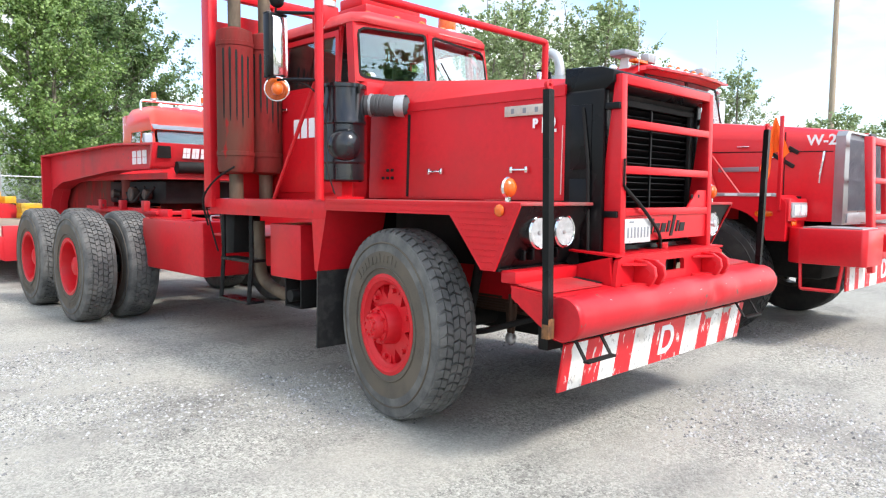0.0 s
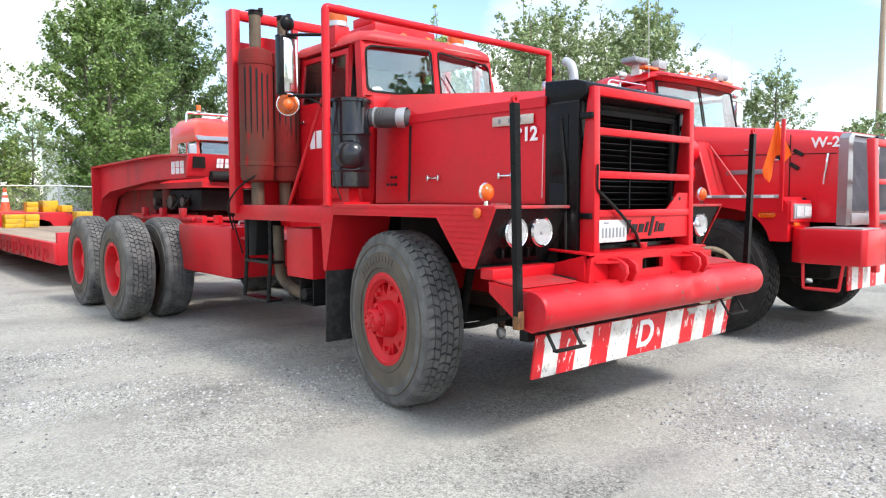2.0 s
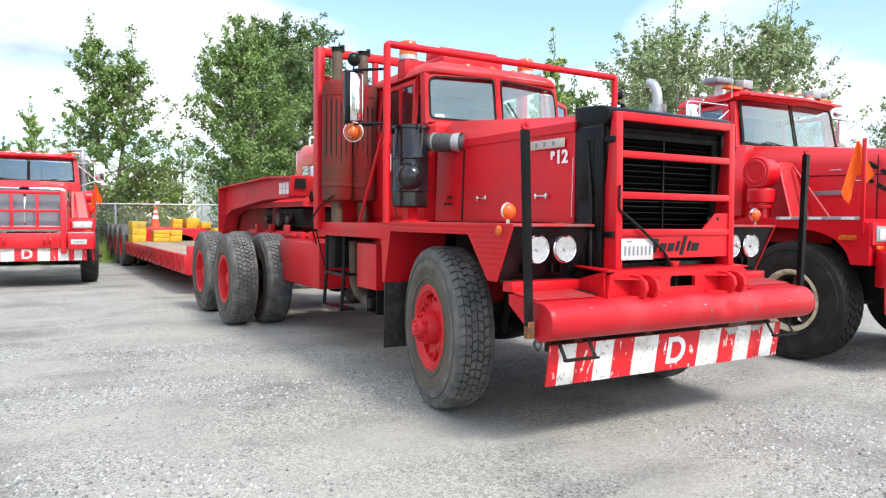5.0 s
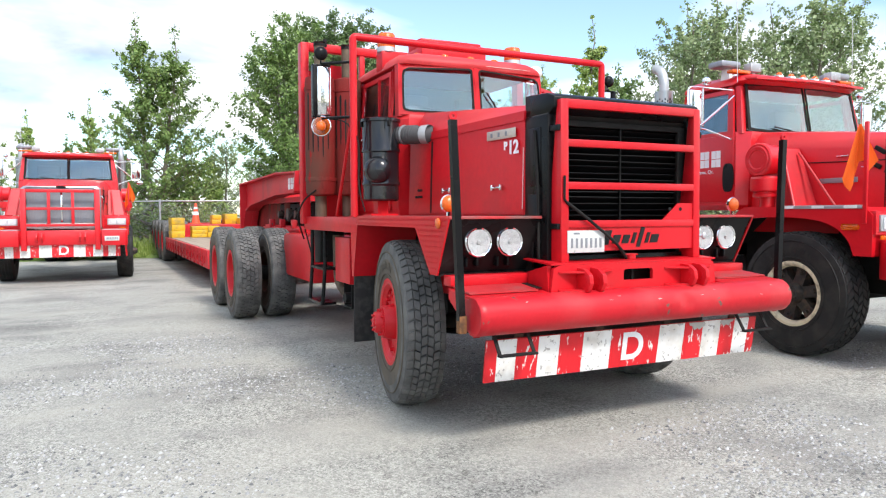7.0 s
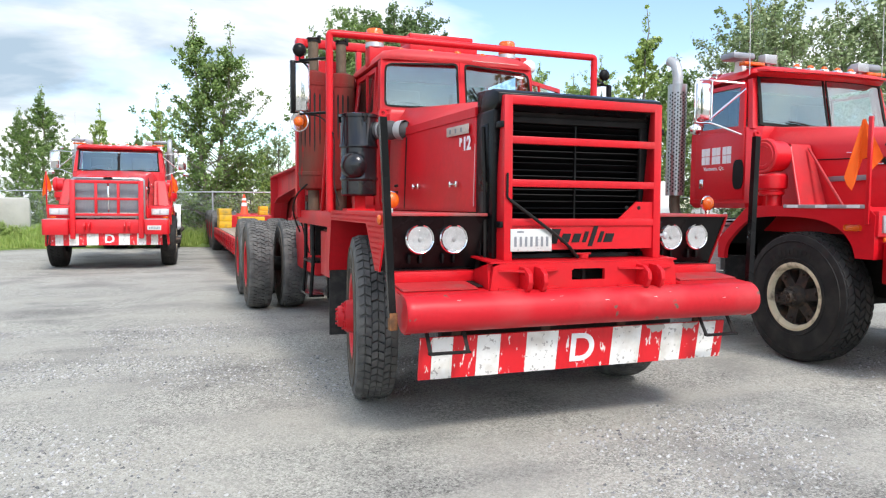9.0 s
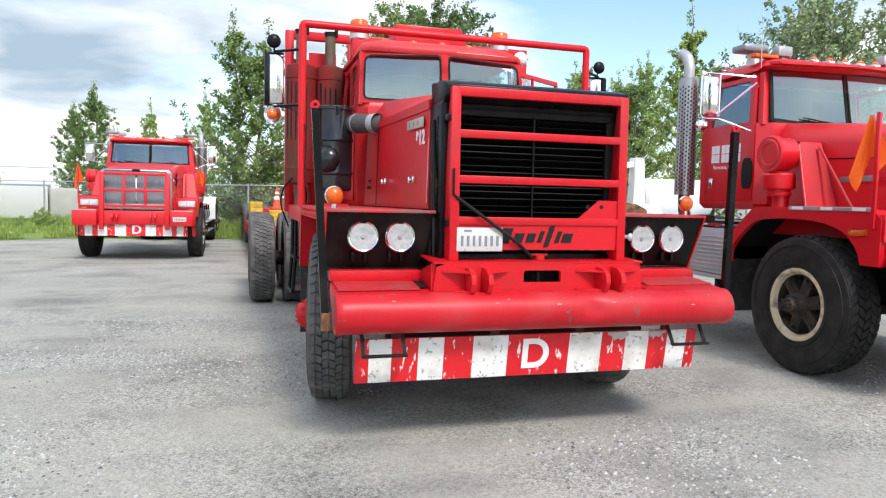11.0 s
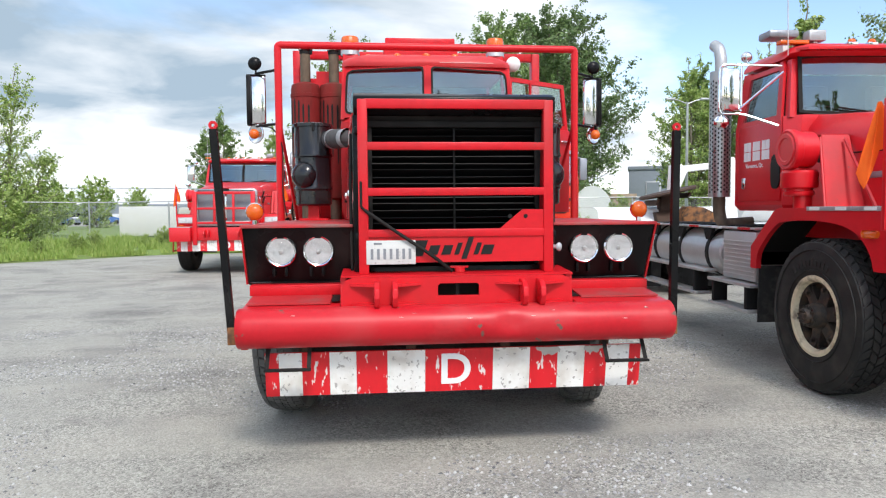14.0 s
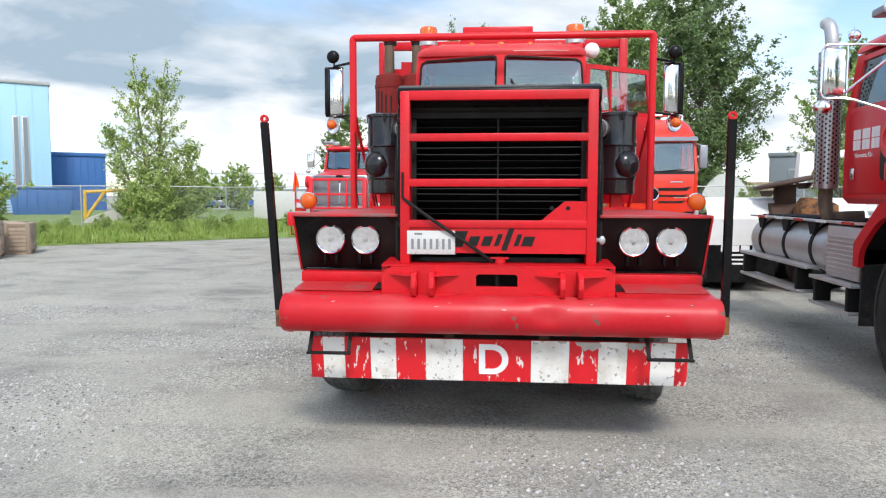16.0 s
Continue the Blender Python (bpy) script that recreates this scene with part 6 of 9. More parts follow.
def newer_tractor(at, label, mark, turn=0.0):
    T = thing("tractor_truck", at, label, "truck", "newer red tractors", turn)
    # bumper: two hollow boxes and the recessed middle
    bm = fresh()
    box(bm, -0.80, 0.80, 0.14, 0.70, 0.90, 1.24, 0.012)
    bumper = part("bumper", bm, RED_B, T, "deep red box bumper")
    for s in (-1, 1):
        bm = fresh()
        prism(bm, [(s * 0.80, 0.0), (s * 1.29, 0.0), (s * 1.33, 0.04), (s * 1.33, 0.62), (s * 1.24, 0.76), (s * 0.80, 0.76)], "z", 0.88, 1.245, 0.014)
        part("bumper_end", bm, RED_B, bumper)
        bm = fresh()
        box(bm, min(s * 0.82, s * 1.30), max(s * 0.82, s * 1.30), 0.05, 0.60, 1.246, 1.258)
        part("tread_plate", bm, GALV, bumper)
        bm = fresh()
        pipe(bm, [(s * 1.28, 0.62, 0.89), (s * 1.30, 0.60, 0.62), (s * 1.30, 0.25, 0.62), (s * 1.28, 0.22, 0.89)], 0.018, 8, 0.02)
        part("step", bm, RED_B, bumper)
        for dx in (-0.05, 0.05):
            bm = fresh()
            x = s * 0.42 + dx
            prism(bm, [(0.15, 0.98), (0.15, 1.18), (0.03, 1.17), (-0.02, 1.09), (0.03, 1.0)], "x", x - 0.014, x + 0.014, 0.004)
            part("lug", bm, RED_B, bumper)
    bm = fresh()
    box(bm, 0.86, 1.16, -0.006, 0.0, 0.99, 1.10, 0.002)
    np_ = part("number_plate", bm, PLATE, bumper, "white registration plate")
    for i in range(7):
        part("character_bar", bars([(0, 0, 0.020, 0.055)], MARK_GREY, 0.001), None, np_, "", pose(0.91 + 0.034 * i, -0.008, 1.045))
    stripe_board(T, -1.19, 1.17, 0.21, 0.615, 0.915, [0.04, 0.11, 0.16, 0.245, 0.315, 0.42, 0.60, 0.70, 0.765, 0.85, 0.895, 0.96], True, 0.03)
    # guard: frame with two rows of three openings
    bm = fresh()
    box(bm, -0.67, 0.67, 0.17, 0.23, 2.1125, 2.1875, 0.01)
    guard = part("grille_guard", bm, RED_B, T, "red grid grille guard")
    for x in (-0.72, 0.72):
        bm = fresh()
        prism(bm, [(0.09, 0.78), (0.15, 0.78), (0.24, 2.19), (0.16, 2.19)], "x", x - 0.055, x + 0.055, 0.012)
        part("post", bm, RED_B, guard)
    for z, hh in ((1.74, 0.06), (1.36, 0.06)):
        bm = fresh()
        yy = 0.17 - (2.15 - z) * 0.05
        box(bm, -0.67, 0.67, yy, yy + 0.06, z - hh / 2, z + hh / 2, 0.01)
        part("bar", bm, RED_B, guard)
    for x in (-0.235, 0.235):
        bm = fresh()
        prism(bm, [(0.133, 1.38), (0.185, 1.38), (0.224, 2.12), (0.172, 2.12)], "x", x - 0.03, x + 0.03, 0.008)
        part("upright", bm, RED_B, guard)
    # chrome radiator surround and grille
    bm = fresh()
    o = [(-0.79, 1.27), (0.79, 1.27), (0.79, 2.21), (0.72, 2.265), (-0.72, 2.265), (-0.79, 2.21)]
    i_ = [(-0.70, 1.42), (0.70, 1.42), (0.73, 2.195), (0.69, 2.24), (-0.69, 2.24), (-0.73, 2.195)]
    loft(bm, [[(x, 0.50, z) for x, z in o], [(x, 0.40, z) for x, z in o], [(x * 0.98, 0.385, z) for x, z in i_], [(x * 0.97, 0.42, z) for x, z in i_]], False)
    sur = part("grille_surround", bm, SURROUND, T, "chrome radiator surround")
    bm = fresh()
    box(bm, -0.72, 0.72, 0.425, 0.44, 1.40, 2.245)
    gr = part("grille", bm, GRILLE, sur, "fine grey metal grille")
    for k in range(46):
        x = -0.675 + k * 0.03
        bm = fresh()
        box(bm, x - 0.004, x + 0.004, 0.412, 0.425, 1.42, 2.18)
        part("grille_bar", bm, GRILLE, gr)
    bm = fresh()
    box(bm, -0.02, 0.02, 0.385, 0.412, 1.42, 2.19, 0.006)
    part("centre_strip", bm, CHROME, gr)
    bm = fresh()
    box(bm, -0.69, 0.69, 0.38, 0.40, 1.29, 1.40, 0.004)
    part("lower_strip", bm, GALV, sur)
    bm = fresh()
    prism(bm, [(-0.09, 2.215), (0.09, 2.215), (0.10, 2.255), (0.05, 2.275), (-0.05, 2.275), (-0.10, 2.255)], "y", 0.365, 0.39)
    part("emblem", bm, BLACK, sur, "small dark emblem")
    # hood, upper shell over lower sides
    bm = fresh()
    secs = [(0.50, 0.785, 2.13, 2.295), (1.0, 0.82, 2.17, 2.36), (1.8, 0.87, 2.23, 2.45), (2.60, 0.93, 2.30, 2.53)]
    loft(bm, [[(-w, y, 1.30), (w, y, 1.30), (w, y, zs), (w * 0.97, y, zs + 0.09), (w * 0.87, y, zt - 0.025), (w * 0.5, y, zt), (-w * 0.5, y, zt), (-w * 0.87, y, zt - 0.025), (-w * 0.97, y, zs + 0.09), (-w, y, zs)] for y, w, zs, zt in secs])
    hood = part("hood", bm, RED_B, T, "bright red hood", angle=40)
    for s in (-1, 1):
        bm = fresh()
        pipe(bm, [(s * 0.788, 0.52, 2.05), (s * 0.932, 2.58, 2.10)], 0.006, 6)
        pipe(bm, [(s * 0.825, 1.0, 2.28), (s * 0.822, 1.0, 1.32)], 0.006, 6)
        part("seam", bm, BLACK_DULL, hood)
        for y, z in ((1.45, 2.13), (1.95, 2.0), (1.18, 2.0)):
            bm = fresh()
            x = 0.785 + (y - 0.5) * 0.069
            box(bm, min(s * x, s * (x + 0.02)), max(s * x, s * (x + 0.02)), y - 0.07, y + 0.07, z - 0.008, z + 0.008, 0.004)
            part("latch", bm, CHROME, hood)
        bm = fresh()
        y0 = 1.68
        x = 0.785 + (y0 - 0.5) * 0.069 + 0.004
        box(bm, min(s * x, s * (x + 0.01)), max(s * x, s * (x + 0.01)), 1.25, 1.80, 1.845, 1.90, 0.004, turn=Euler((0, 0, radians(-3.9 * s * -1))).to_matrix())
        part("name_strip", bm, MARK_GREY, hood, "dark maker's strip on the hood side")
        # black louvre wedges near the front
        for y, z in ((0.98, 2.12), (1.02, 1.97)):
            bm = fresh()
            for d0 in (-0.075, 0.075):
                xx = 0.785 + (y - 0.5) * 0.069
                box(bm, min(s * xx, s * (xx + 0.03)), max(s * xx, s * (xx + 0.03)), y + d0 - 0.06, y + d0 + 0.06, z + d0 * 0.62 - 0.022, z + d0 * 0.62 + 0.022, 0.006, turn=Euler((radians(32), 0, 0)).to_matrix())
            part("hood_strap", bm, BLACK_DULL, hood, "black rubber hood strap")
        bm = fresh()
        pipe(bm, [(s * 0.80, 0.60, 2.05), (s * 0.825, 0.60, 1.98), (s * 0.822, 0.63, 1.78), (s * 0.80, 0.64, 1.72)], 0.014, 8, 0.04)
        part("grab_handle", bm, CHROME, hood)
        bm = fresh()
        box(bm, min(s * 0.92, s * 0.955), max(s * 0.92, s * 0.955), 2.28, 2.34, 2.02, 2.22, 0.01)
        part("rubber_latch", bm, BLACK_DULL, hood)
    part("letters", letters(mark, 0.155, MARK_WHITE, 0.002, 0.004), None, hood, "white fleet number", pose(-0.799, 0.635, 2.17, 0, 0, -86))
    # fenders
    for s in (-1, 1):
        arch = eased([(2.69, 1.06), (2.66, 1.17), (2.36, 1.43), (2.15, 1.475), (1.55, 1.48), (1.18, 1.41), (1.00, 1.25), (0.95, 1.10)])
        prof = [(0.76, 1.10), (0.76, 1.50), (0.85, 1.59), (2.30, 1.59), (2.38, 1.555), (2.80, 1.20), (2.80, 0.98), (2.69, 0.98)] + arch
        bm = fresh()
        prism(bm, prof, "x", min(s * 1.30, s * 1.352), max(s * 1.30, s * 1.352))
        f = part("fender", bm, RED_B, T, "bright red squared fender", angle=18)
        bm = fresh()
        top = [(0.77, 1.12), (0.77, 1.49), (0.86, 1.58), (2.30, 1.58), (2.37, 1.545), (2.78, 1.19), (2.78, 1.05)]
        rings = [[(s * 0.80, y, z), (s * 1.31, y, z), (s * 1.31, y + (0.01 if k < 2 else 0), z - 0.02), (s * 0.80, y + (0.01 if k < 2 else 0), z - 0.02)] for k, (y, z) in enumerate(top)]
        loft(bm, rings)
        part("fender_top", bm, RED_B, f)
        bm = fresh()
        loft(bm, [[(x, y, z) for x, y, z in q] for q in [[(s * 0.80, y, z - 0.026), (s * 1.296, y, z - 0.026), (s * 1.296, y, z - 0.036), (s * 0.80, y, z - 0.036)] for y, z in ((0.84, 1.14), (0.84, 1.46), (0.90, 1.56), (2.28, 1.56), (2.34, 1.525), (2.72, 1.18), (2.72, 1.05))]])
        part("liner", bm, BLACK_DULL, f, "black splash liner")
        bm = fresh()
        plate(bm, [(s * 0.84, 0.8, 1.57), (s * 0.84, 2.75, 1.57), (s * 0.84, 2.75, 0.85), (s * 0.84, 0.8, 0.85)], 0.01)
        part("inner_wing", bm, BLACK_DULL, f)
        bm = fresh()
        x = s * 1.354
        box(bm, min(x, x + s * 0.012), max(x, x + s * 0.012), 0.86, 1.82, 1.565, 1.602, 0.003)
        tr = part("trim_strip", bm, GALV, f, "reflective fender strip")
        for y in (0.98, 1.34, 1.70):
            bm = fresh()
            box(bm, min(x + s * 0.012, x + s * 0.016), max(x + s * 0.012, x + s * 0.016), y - 0.07, y + 0.07, 1.57, 1.598)
            part("reflector", bm, WHITE, tr)
        bm = fresh()
        box(bm, min(x, x + s * 0.02), max(x, x + s * 0.02), 0.89, 1.07, 1.355, 1.415, 0.025)
        part("side_marker", bm, AMBER, f, "amber oblong side marker")
        # square headlights in a chrome bezel
        bm = fresh()
        box(bm, min(s * 0.86, s * 1.34), max(s * 0.86, s * 1.34), 0.73, 0.80, 1.31, 1.545, 0.01)
        hl = part("headlight_box", bm, RED_B, f)
        bm = fresh()
        box(bm, min(s * 0.90, s * 1.30), max(s * 0.90, s * 1.30), 0.71, 0.74, 1.345, 1.505, 0.01)
        part("bezel", bm, GALV, hl)
        for x2 in (1.0, 1.19):
            bm = fresh()
            box(bm, s * x2 - 0.08, s * x2 + 0.08, 0.70, 0.715, 1.365, 1.48, 0.006)
            part("headlight", bm, REFLECTOR, hl, "square headlight")
        bm = fresh()
        box(bm, s * 1.22 - 0.06, s * 1.22 + 0.06, 0.715, 0.735, 1.262, 1.305, 0.008)
        part("turn_signal", bm, AMBER, hl)
        bm = fresh()
        plate(bm, [(s * 1.30, 2.72, 1.0), (s * 0.85, 2.72, 1.0), (s * 0.85, 2.74, 0.42), (s * 1.30, 2.74, 0.42)], 0.012)
        part("mud_flap", bm, FLAP, f)
        # warning flag on its flat post
        bm = fresh()
        box(bm, s * 1.365 - 0.012, s * 1.365 + 0.012, 0.81, 0.85, 1.42, 2.40, 0.004)
        fp = part("flag_post", bm, RED_B, T, "flat red flag post")
        bm = fresh()
        # cloth draped over the post: a long lobe and a short one
        n, grid = 11, []
        for j in range(n):
            u = -1 + 2 * j / (n - 1)
            low = 2.36 - (0.64 * (1 - abs(u + 0.62) * 0.55) if u < -0.05 else 0.46 * (1 - abs(u - 0.6) * 0.7) if u > 0.05 else 0.34)
            row = []
            for k in range(9):
                v = k / 8
                o = u * (0.012 + 0.135 * v)
                row.append(bm.verts.new((s * 1.38 + 0.02 * math.sin(u * 7 + v * 2) * v + o * 0.86, 0.89 - o * 0.5 + 0.03 * math.cos(u * 8 + v) * v, 2.38 + (low - 2.38) * v)))
            grid.append(row)
        for j in range(n - 1):
            for k in range(8):
                bm.faces.new((grid[j][k], grid[j + 1][k], grid[j + 1][k + 1], grid[j][k + 1]))
        bmesh.ops.solidify(bm, geom=bm.faces, thickness=0.004)
        part("flag", bm, CLOTH, fp, "hanging orange cloth flag", angle=80)
        # air cleaner drum with its shield
        c = Vector((s * 1.44, 2.06, 2.12))
        bm = fresh()
        lathe(bm, [(0, 0.012), (0.10, 0.012), (0.11, 0), (0.14, 0), (0.15, 0.012), (0.172, 0.01), (0.185, 0.025), (0.185, 0.08), (0.165, 0.095), (0.165, 0.24), (0, 0.26)], c, (-s, 0, 0), 36)
        ac = part("air_cleaner", bm, RED_B, T, "red drum air cleaner on the fender")
        bm = fresh()
        lathe(bm, [(0, 1.70), (0.12, 1.70), (0.13, 1.715), (0.13, 1.735), (0.118, 1.745), (0.118, 1.76), (0.155, 1.775), (0.16, 1.80), (0.16, 1.91), (0.145, 1.93), (0, 1.935)], (s * 1.28, 2.08, 0), (0, 0, 1), 28)
        rod(bm, (s * 1.25, 2.07, 1.57), (s * 1.25, 2.07, 1.74), 0.08, seg=18)
        part("housing", bm, RED_B, ac)
        bm = fresh()
        plate(bm, [(s * 1.26, 1.72, 1.59), (s * 0.90, 1.72, 1.59), (s * 0.90, 1.96, 2.24), (s * 1.16, 1.96, 2.24)], 0.012)
        plate(bm, [(s * 1.16, 1.96, 2.24), (s * 0.90, 1.96, 2.24), (s * 0.90, 2.3, 2.26), (s * 1.16, 2.3, 2.26)], 0.012)
        sh = part("shield", bm, RED_T, ac, "scratched red steel shield")
        for p0, p1 in (((1.27, 1.70, 1.59), (1.17, 1.95, 2.22)), ((1.02, 1.40, 1.59), (0.97, 1.90, 2.20))):
            bm = fresh()
            pipe(bm, [(s * p0[0], p0[1], p0[2]), (s * p1[0], p1[1], p1[2])], 0.014, 8)
            part("strut", bm, RED_T, sh)
    # cab
    def ring(z, w, yf, yr, cut, mid=0.0):
        return [(-w, yr, z), (-w, yf + cut, z), (-w + cut, yf, z), (0, yf - mid, z), (w - cut, yf, z), (w, yf + cut, z), (w, yr, z)]
    bm = fresh()
    loft(bm, [ring(1.56, 1.06, 2.62, 3.62, 0.08), ring(1.62, 1.10, 2.58, 3.66, 0.10), ring(2.46, 1.10, 2.56, 3.66, 0.12, 0.03), ring(2.51, 1.09, 2.57, 3.66, 0.13, 0.03)])
    cab = part("cab", bm, RED_B, T, "bright red day cab", angle=30)
    bm = fresh()
    loft(bm, [ring(3.10, 1.03, 2.68, 3.64, 0.12, 0.03), ring(3.14, 1.02, 2.62, 3.64, 0.10, 0.05), ring(3.19, 0.99, 2.62, 3.62, 0.10, 0.05), ring(3.24, 0.90, 2.74, 3.54, 0.1, 0.03), ring(3.26, 0.6, 3.0, 3.4, 0.1)])
    part("roof", bm, RED_B, cab, angle=50)
    bm = fresh()
    loft(bm, [[(-1.0, 2.66, 3.18), (-0.95, 2.52, 3.16), (0, 2.46, 3.17), (0.95, 2.52, 3.16), (1.0, 2.66, 3.18)], [(-1.0, 2.66, 3.155), (-0.95, 2.52, 3.135), (0, 2.46, 3.145), (0.95, 2.52, 3.135), (1.0, 2.66, 3.155)]])
    part("sun_visor", bm, RED_B, cab, "red sun visor over the windscreen")
    for s in (-1, 1):
        for (x0, y0), (x1, y1), w, d in (((1.07, 2.66), (1.0, 2.76), 0.07, 0.08), ((1.095, 3.58), (1.02, 3.56), 0.04, 0.15), ((1.095, 2.80), (1.025, 2.86), 0.035, 0.05)):
            bm = fresh()
            loft(bm, [[(s * (x0 - w), y0 - d / 2, 2.49), (s * x0, y0 - d / 2, 2.49), (s * x0, y0 + d / 2, 2.49), (s * (x0 - w), y0 + d / 2, 2.49)],
                      [(s * (x1 - w), y1 - d / 2, 3.08), (s * x1, y1 - d / 2, 3.08), (s * x1, y1 + d / 2, 3.08), (s * (x1 - w), y1 + d / 2, 3.08)]])
            part("pillar", bm, RED_B, cab)

        def W(u, v):
            return Vector((s * (0.012 + u * 0.98 - 0.04 * v * u), 2.545 + 0.05 * u * u + v * 0.115, 2.515 + v * 0.605))
        bm = fresh()
        rim = [W(0, 0), W(0.35, 0), W(0.7, 0), W(1, 0.03), W(1, 0.97), W(0.7, 1), W(0.35, 1), W(0, 1)]
        ins = [W(0.02, 0.04), W(0.36, 0.04), W(0.7, 0.04), W(0.96, 0.07), W(0.96, 0.93), W(0.7, 0.96), W(0.36, 0.96), W(0.02, 0.96)]
        up = Vector((0, -0.008, 0))
        loft(bm, [rim, [p + up for p in rim], [p + up for p in ins], [p - up for p in ins], rim], False)
        win = part("windscreen", bm, BLACK_DULL, cab, "black windscreen seal", angle=20)
        bm = fresh()
        lo, hi = [bm.verts.new(p) for p in ins], [bm.verts.new(p + Vector((0, 0.006, 0))) for p in ins]
        for a, b, c2, d in ((0, 1, 6, 7), (1, 2, 5, 6), (2, 3, 4, 5)):
            bm.faces.new((lo[a], lo[b], lo[c2], lo[d]))
            bm.faces.new((hi[d], hi[c2], hi[b], hi[a]))
        for k in range(8):
            bm.faces.new((lo[k], hi[k], hi[(k + 1) % 8], lo[(k + 1) % 8]))
        pane = part("pane", bm, GLASS, win, angle=60)
        pane.visible_shadow = False
        bm = fresh()
        pipe(bm, [W(0.15, 0.0) + up * 3, W(0.62, 0.10) + up * 4], 0.009, 6)
        part("wiper", bm, BLACK_DULL, cab)
        # door, window, small oval pane low down
        bm = fresh()
        box(bm, min(s * 1.10, s * 1.112), max(s * 1.10, s * 1.112), 2.70, 3.56, 1.66, 2.48, 0.008)
        door = part("door", bm, RED_B, cab, "bright red cab door")
        bm = fresh()
        lo2, hi2 = 1.105, 1.035
        ro = [Vector(p) for p in ((s * lo2, 2.72, 2.48), (s * lo2, 3.54, 2.48), (s * hi2, 3.50, 3.05), (s * hi2, 2.80, 3.05))]
        ri = [Vector(p) for p in ((s * lo2, 2.76, 2.53), (s * lo2, 3.49, 2.53), (s * (hi2 + 0.004), 3.46, 3.0), (s * (hi2 + 0.004), 2.84, 3.0))]
        dx = Vector((-s * 0.03, 0, 0))
        loft(bm, [ro, ri, [p + dx for p in ri], [p + dx for p in ro], ro], False)
        part("window_frame", bm, RED_B, door)
        bm = fresh()
        plate(bm, [p + dx * 0.6 for p in ri], 0.005)
        part("pane", bm, GLASS, door).visible_shadow = False
        bm = fresh()
        pts = [(2.78 + 0.085 * math.copysign(abs(math.cos(a)) ** 0.6, math.cos(a)), 1.96 + 0.175 * math.copysign(abs(math.sin(a)) ** 0.7, math.sin(a))) for a in [2 * math.pi * k / 18 for k in range(18)]]
        prism(bm, pts, "x", min(s * 1.11, s * 1.125), max(s * 1.11, s * 1.125))
        part("peep_window", bm, BLACK, door, "small oval dark window")
        bm = fresh()
        box(bm, min(s * 1.112, s * 1.13), max(s * 1.112, s * 1.13), 3.38, 3.46, 1.80, 1.92, 0.008)
        part("handle", bm, CHROME, door)
        add_mark(door, pose(s * 1.115, 3.17, 2.20, 0, 0, -90 if s < 0 else 90) @ Matrix.Scale(1.25, 4), True)
        # chrome mirror on a tube bracket
        mx, my = s * 1.66, 2.90
        bm = fresh()
        pipe(bm, [(s * 1.08, 2.76, 3.02), (mx + s * -0.22, my - 0.02, 3.05), (mx, my, 3.055), (mx, my, 2.55), (mx - s * 0.22, my - 0.02, 2.56), (s * 1.12, 2.74, 2.42)], 0.0115, 8, 0.07)
        pipe(bm, [(mx - s * 0.22, my - 0.02, 3.05), (mx - s * 0.22, my - 0.02, 2.58)], 0.012, 8)
        pipe(bm, [(mx - s * 0.20, my - 0.02, 2.60), (s * 1.06, 2.76, 2.96)], 0.014, 8)
        mir = part("mirror", bm, CHROME, T, "chrome mirror on a tube bracket")
        bm = fresh()
        box(bm, mx - s * 0.11 - 0.10, mx - s * 0.11 + 0.10, my - 0.03, my + 0.03, 2.585, 3.02, 0.03)
        part("head", bm, CHROME, mir)
        bm = fresh()
        box(bm, mx - s * 0.11 - 0.08, mx - s * 0.11 + 0.08, my + 0.031, my + 0.034, 2.62, 2.99)
        part("mirror_glass", bm, MIRROR, mir)
        bm = fresh()
        ball(bm, (mx - s * 0.02, my - 0.01, 2.475), 0.085, 1, 0.5, 0.8, 16)
        part("round_mirror", bm, CHROME, mir)
        bm = fresh()
        ball(bm, (mx - s * 0.27, my - 0.02, 3.13), 0.055, 1, 1, 1, 14)
        part("ball_lamp", bm, CHROME, mir)
        # exhaust with a perforated heat shield
        x, y = s * 1.19, 3.86
        bm = fresh()
        pipe(bm, [(s * 0.85, 3.72, 1.42), (s * 1.18, 3.80, 1.40), (x, y, 1.55), (x, y, 1.9)], 0.07, 14, 0.14)
        ex = part("exhaust_tube", bm, PIPE, T, "exhaust stack in a perforated shield")
        bm = fresh()
        lathe(bm, [(0.122, 1.72), (0.122, 3.17), (0.116, 3.17), (0.116, 1.72)], (x, y, 0), (0, 0, 1), 26, True)
        tp = fresh()
        pipe(tp, [(x, y, 3.1), (x, y, 3.31), (x, y + 0.05, 3.45), (x, y + 0.17, 3.51)], 0.066, 16, 0.12)
        part("tail_pipe", tp, GALV, ex, "curved bright tail pipe")
        shield = part("heat_shield", bm, SURROUND, ex, "perforated chrome heat shield")
        bm = fresh()
        for k in range(11):
            a = math.pi * (1.0 + (k + 0.5) / 11 * 1.0) if s < 0 else math.pi * (1.0 + (k + 0.5) / 11)
            for j in range(26):
                z = 1.78 + j * 0.05 + (k % 2) * 0.025
                p = Vector((x + 0.124 * math.cos(a), y + 0.124 * math.sin(a), z))
                t = Vector((-math.sin(a), math.cos(a), 0)) * 0.012
                zz = Vector((0, 0, 0.017))
                bm.faces.new([bm.verts.new(q) for q in (p - t, p - zz, p + t, p + zz)])
        holes = part("hole_pattern", mesh_of(bm, BLACK_DULL), None, shield)
        tagged(holes, kind="stuff")
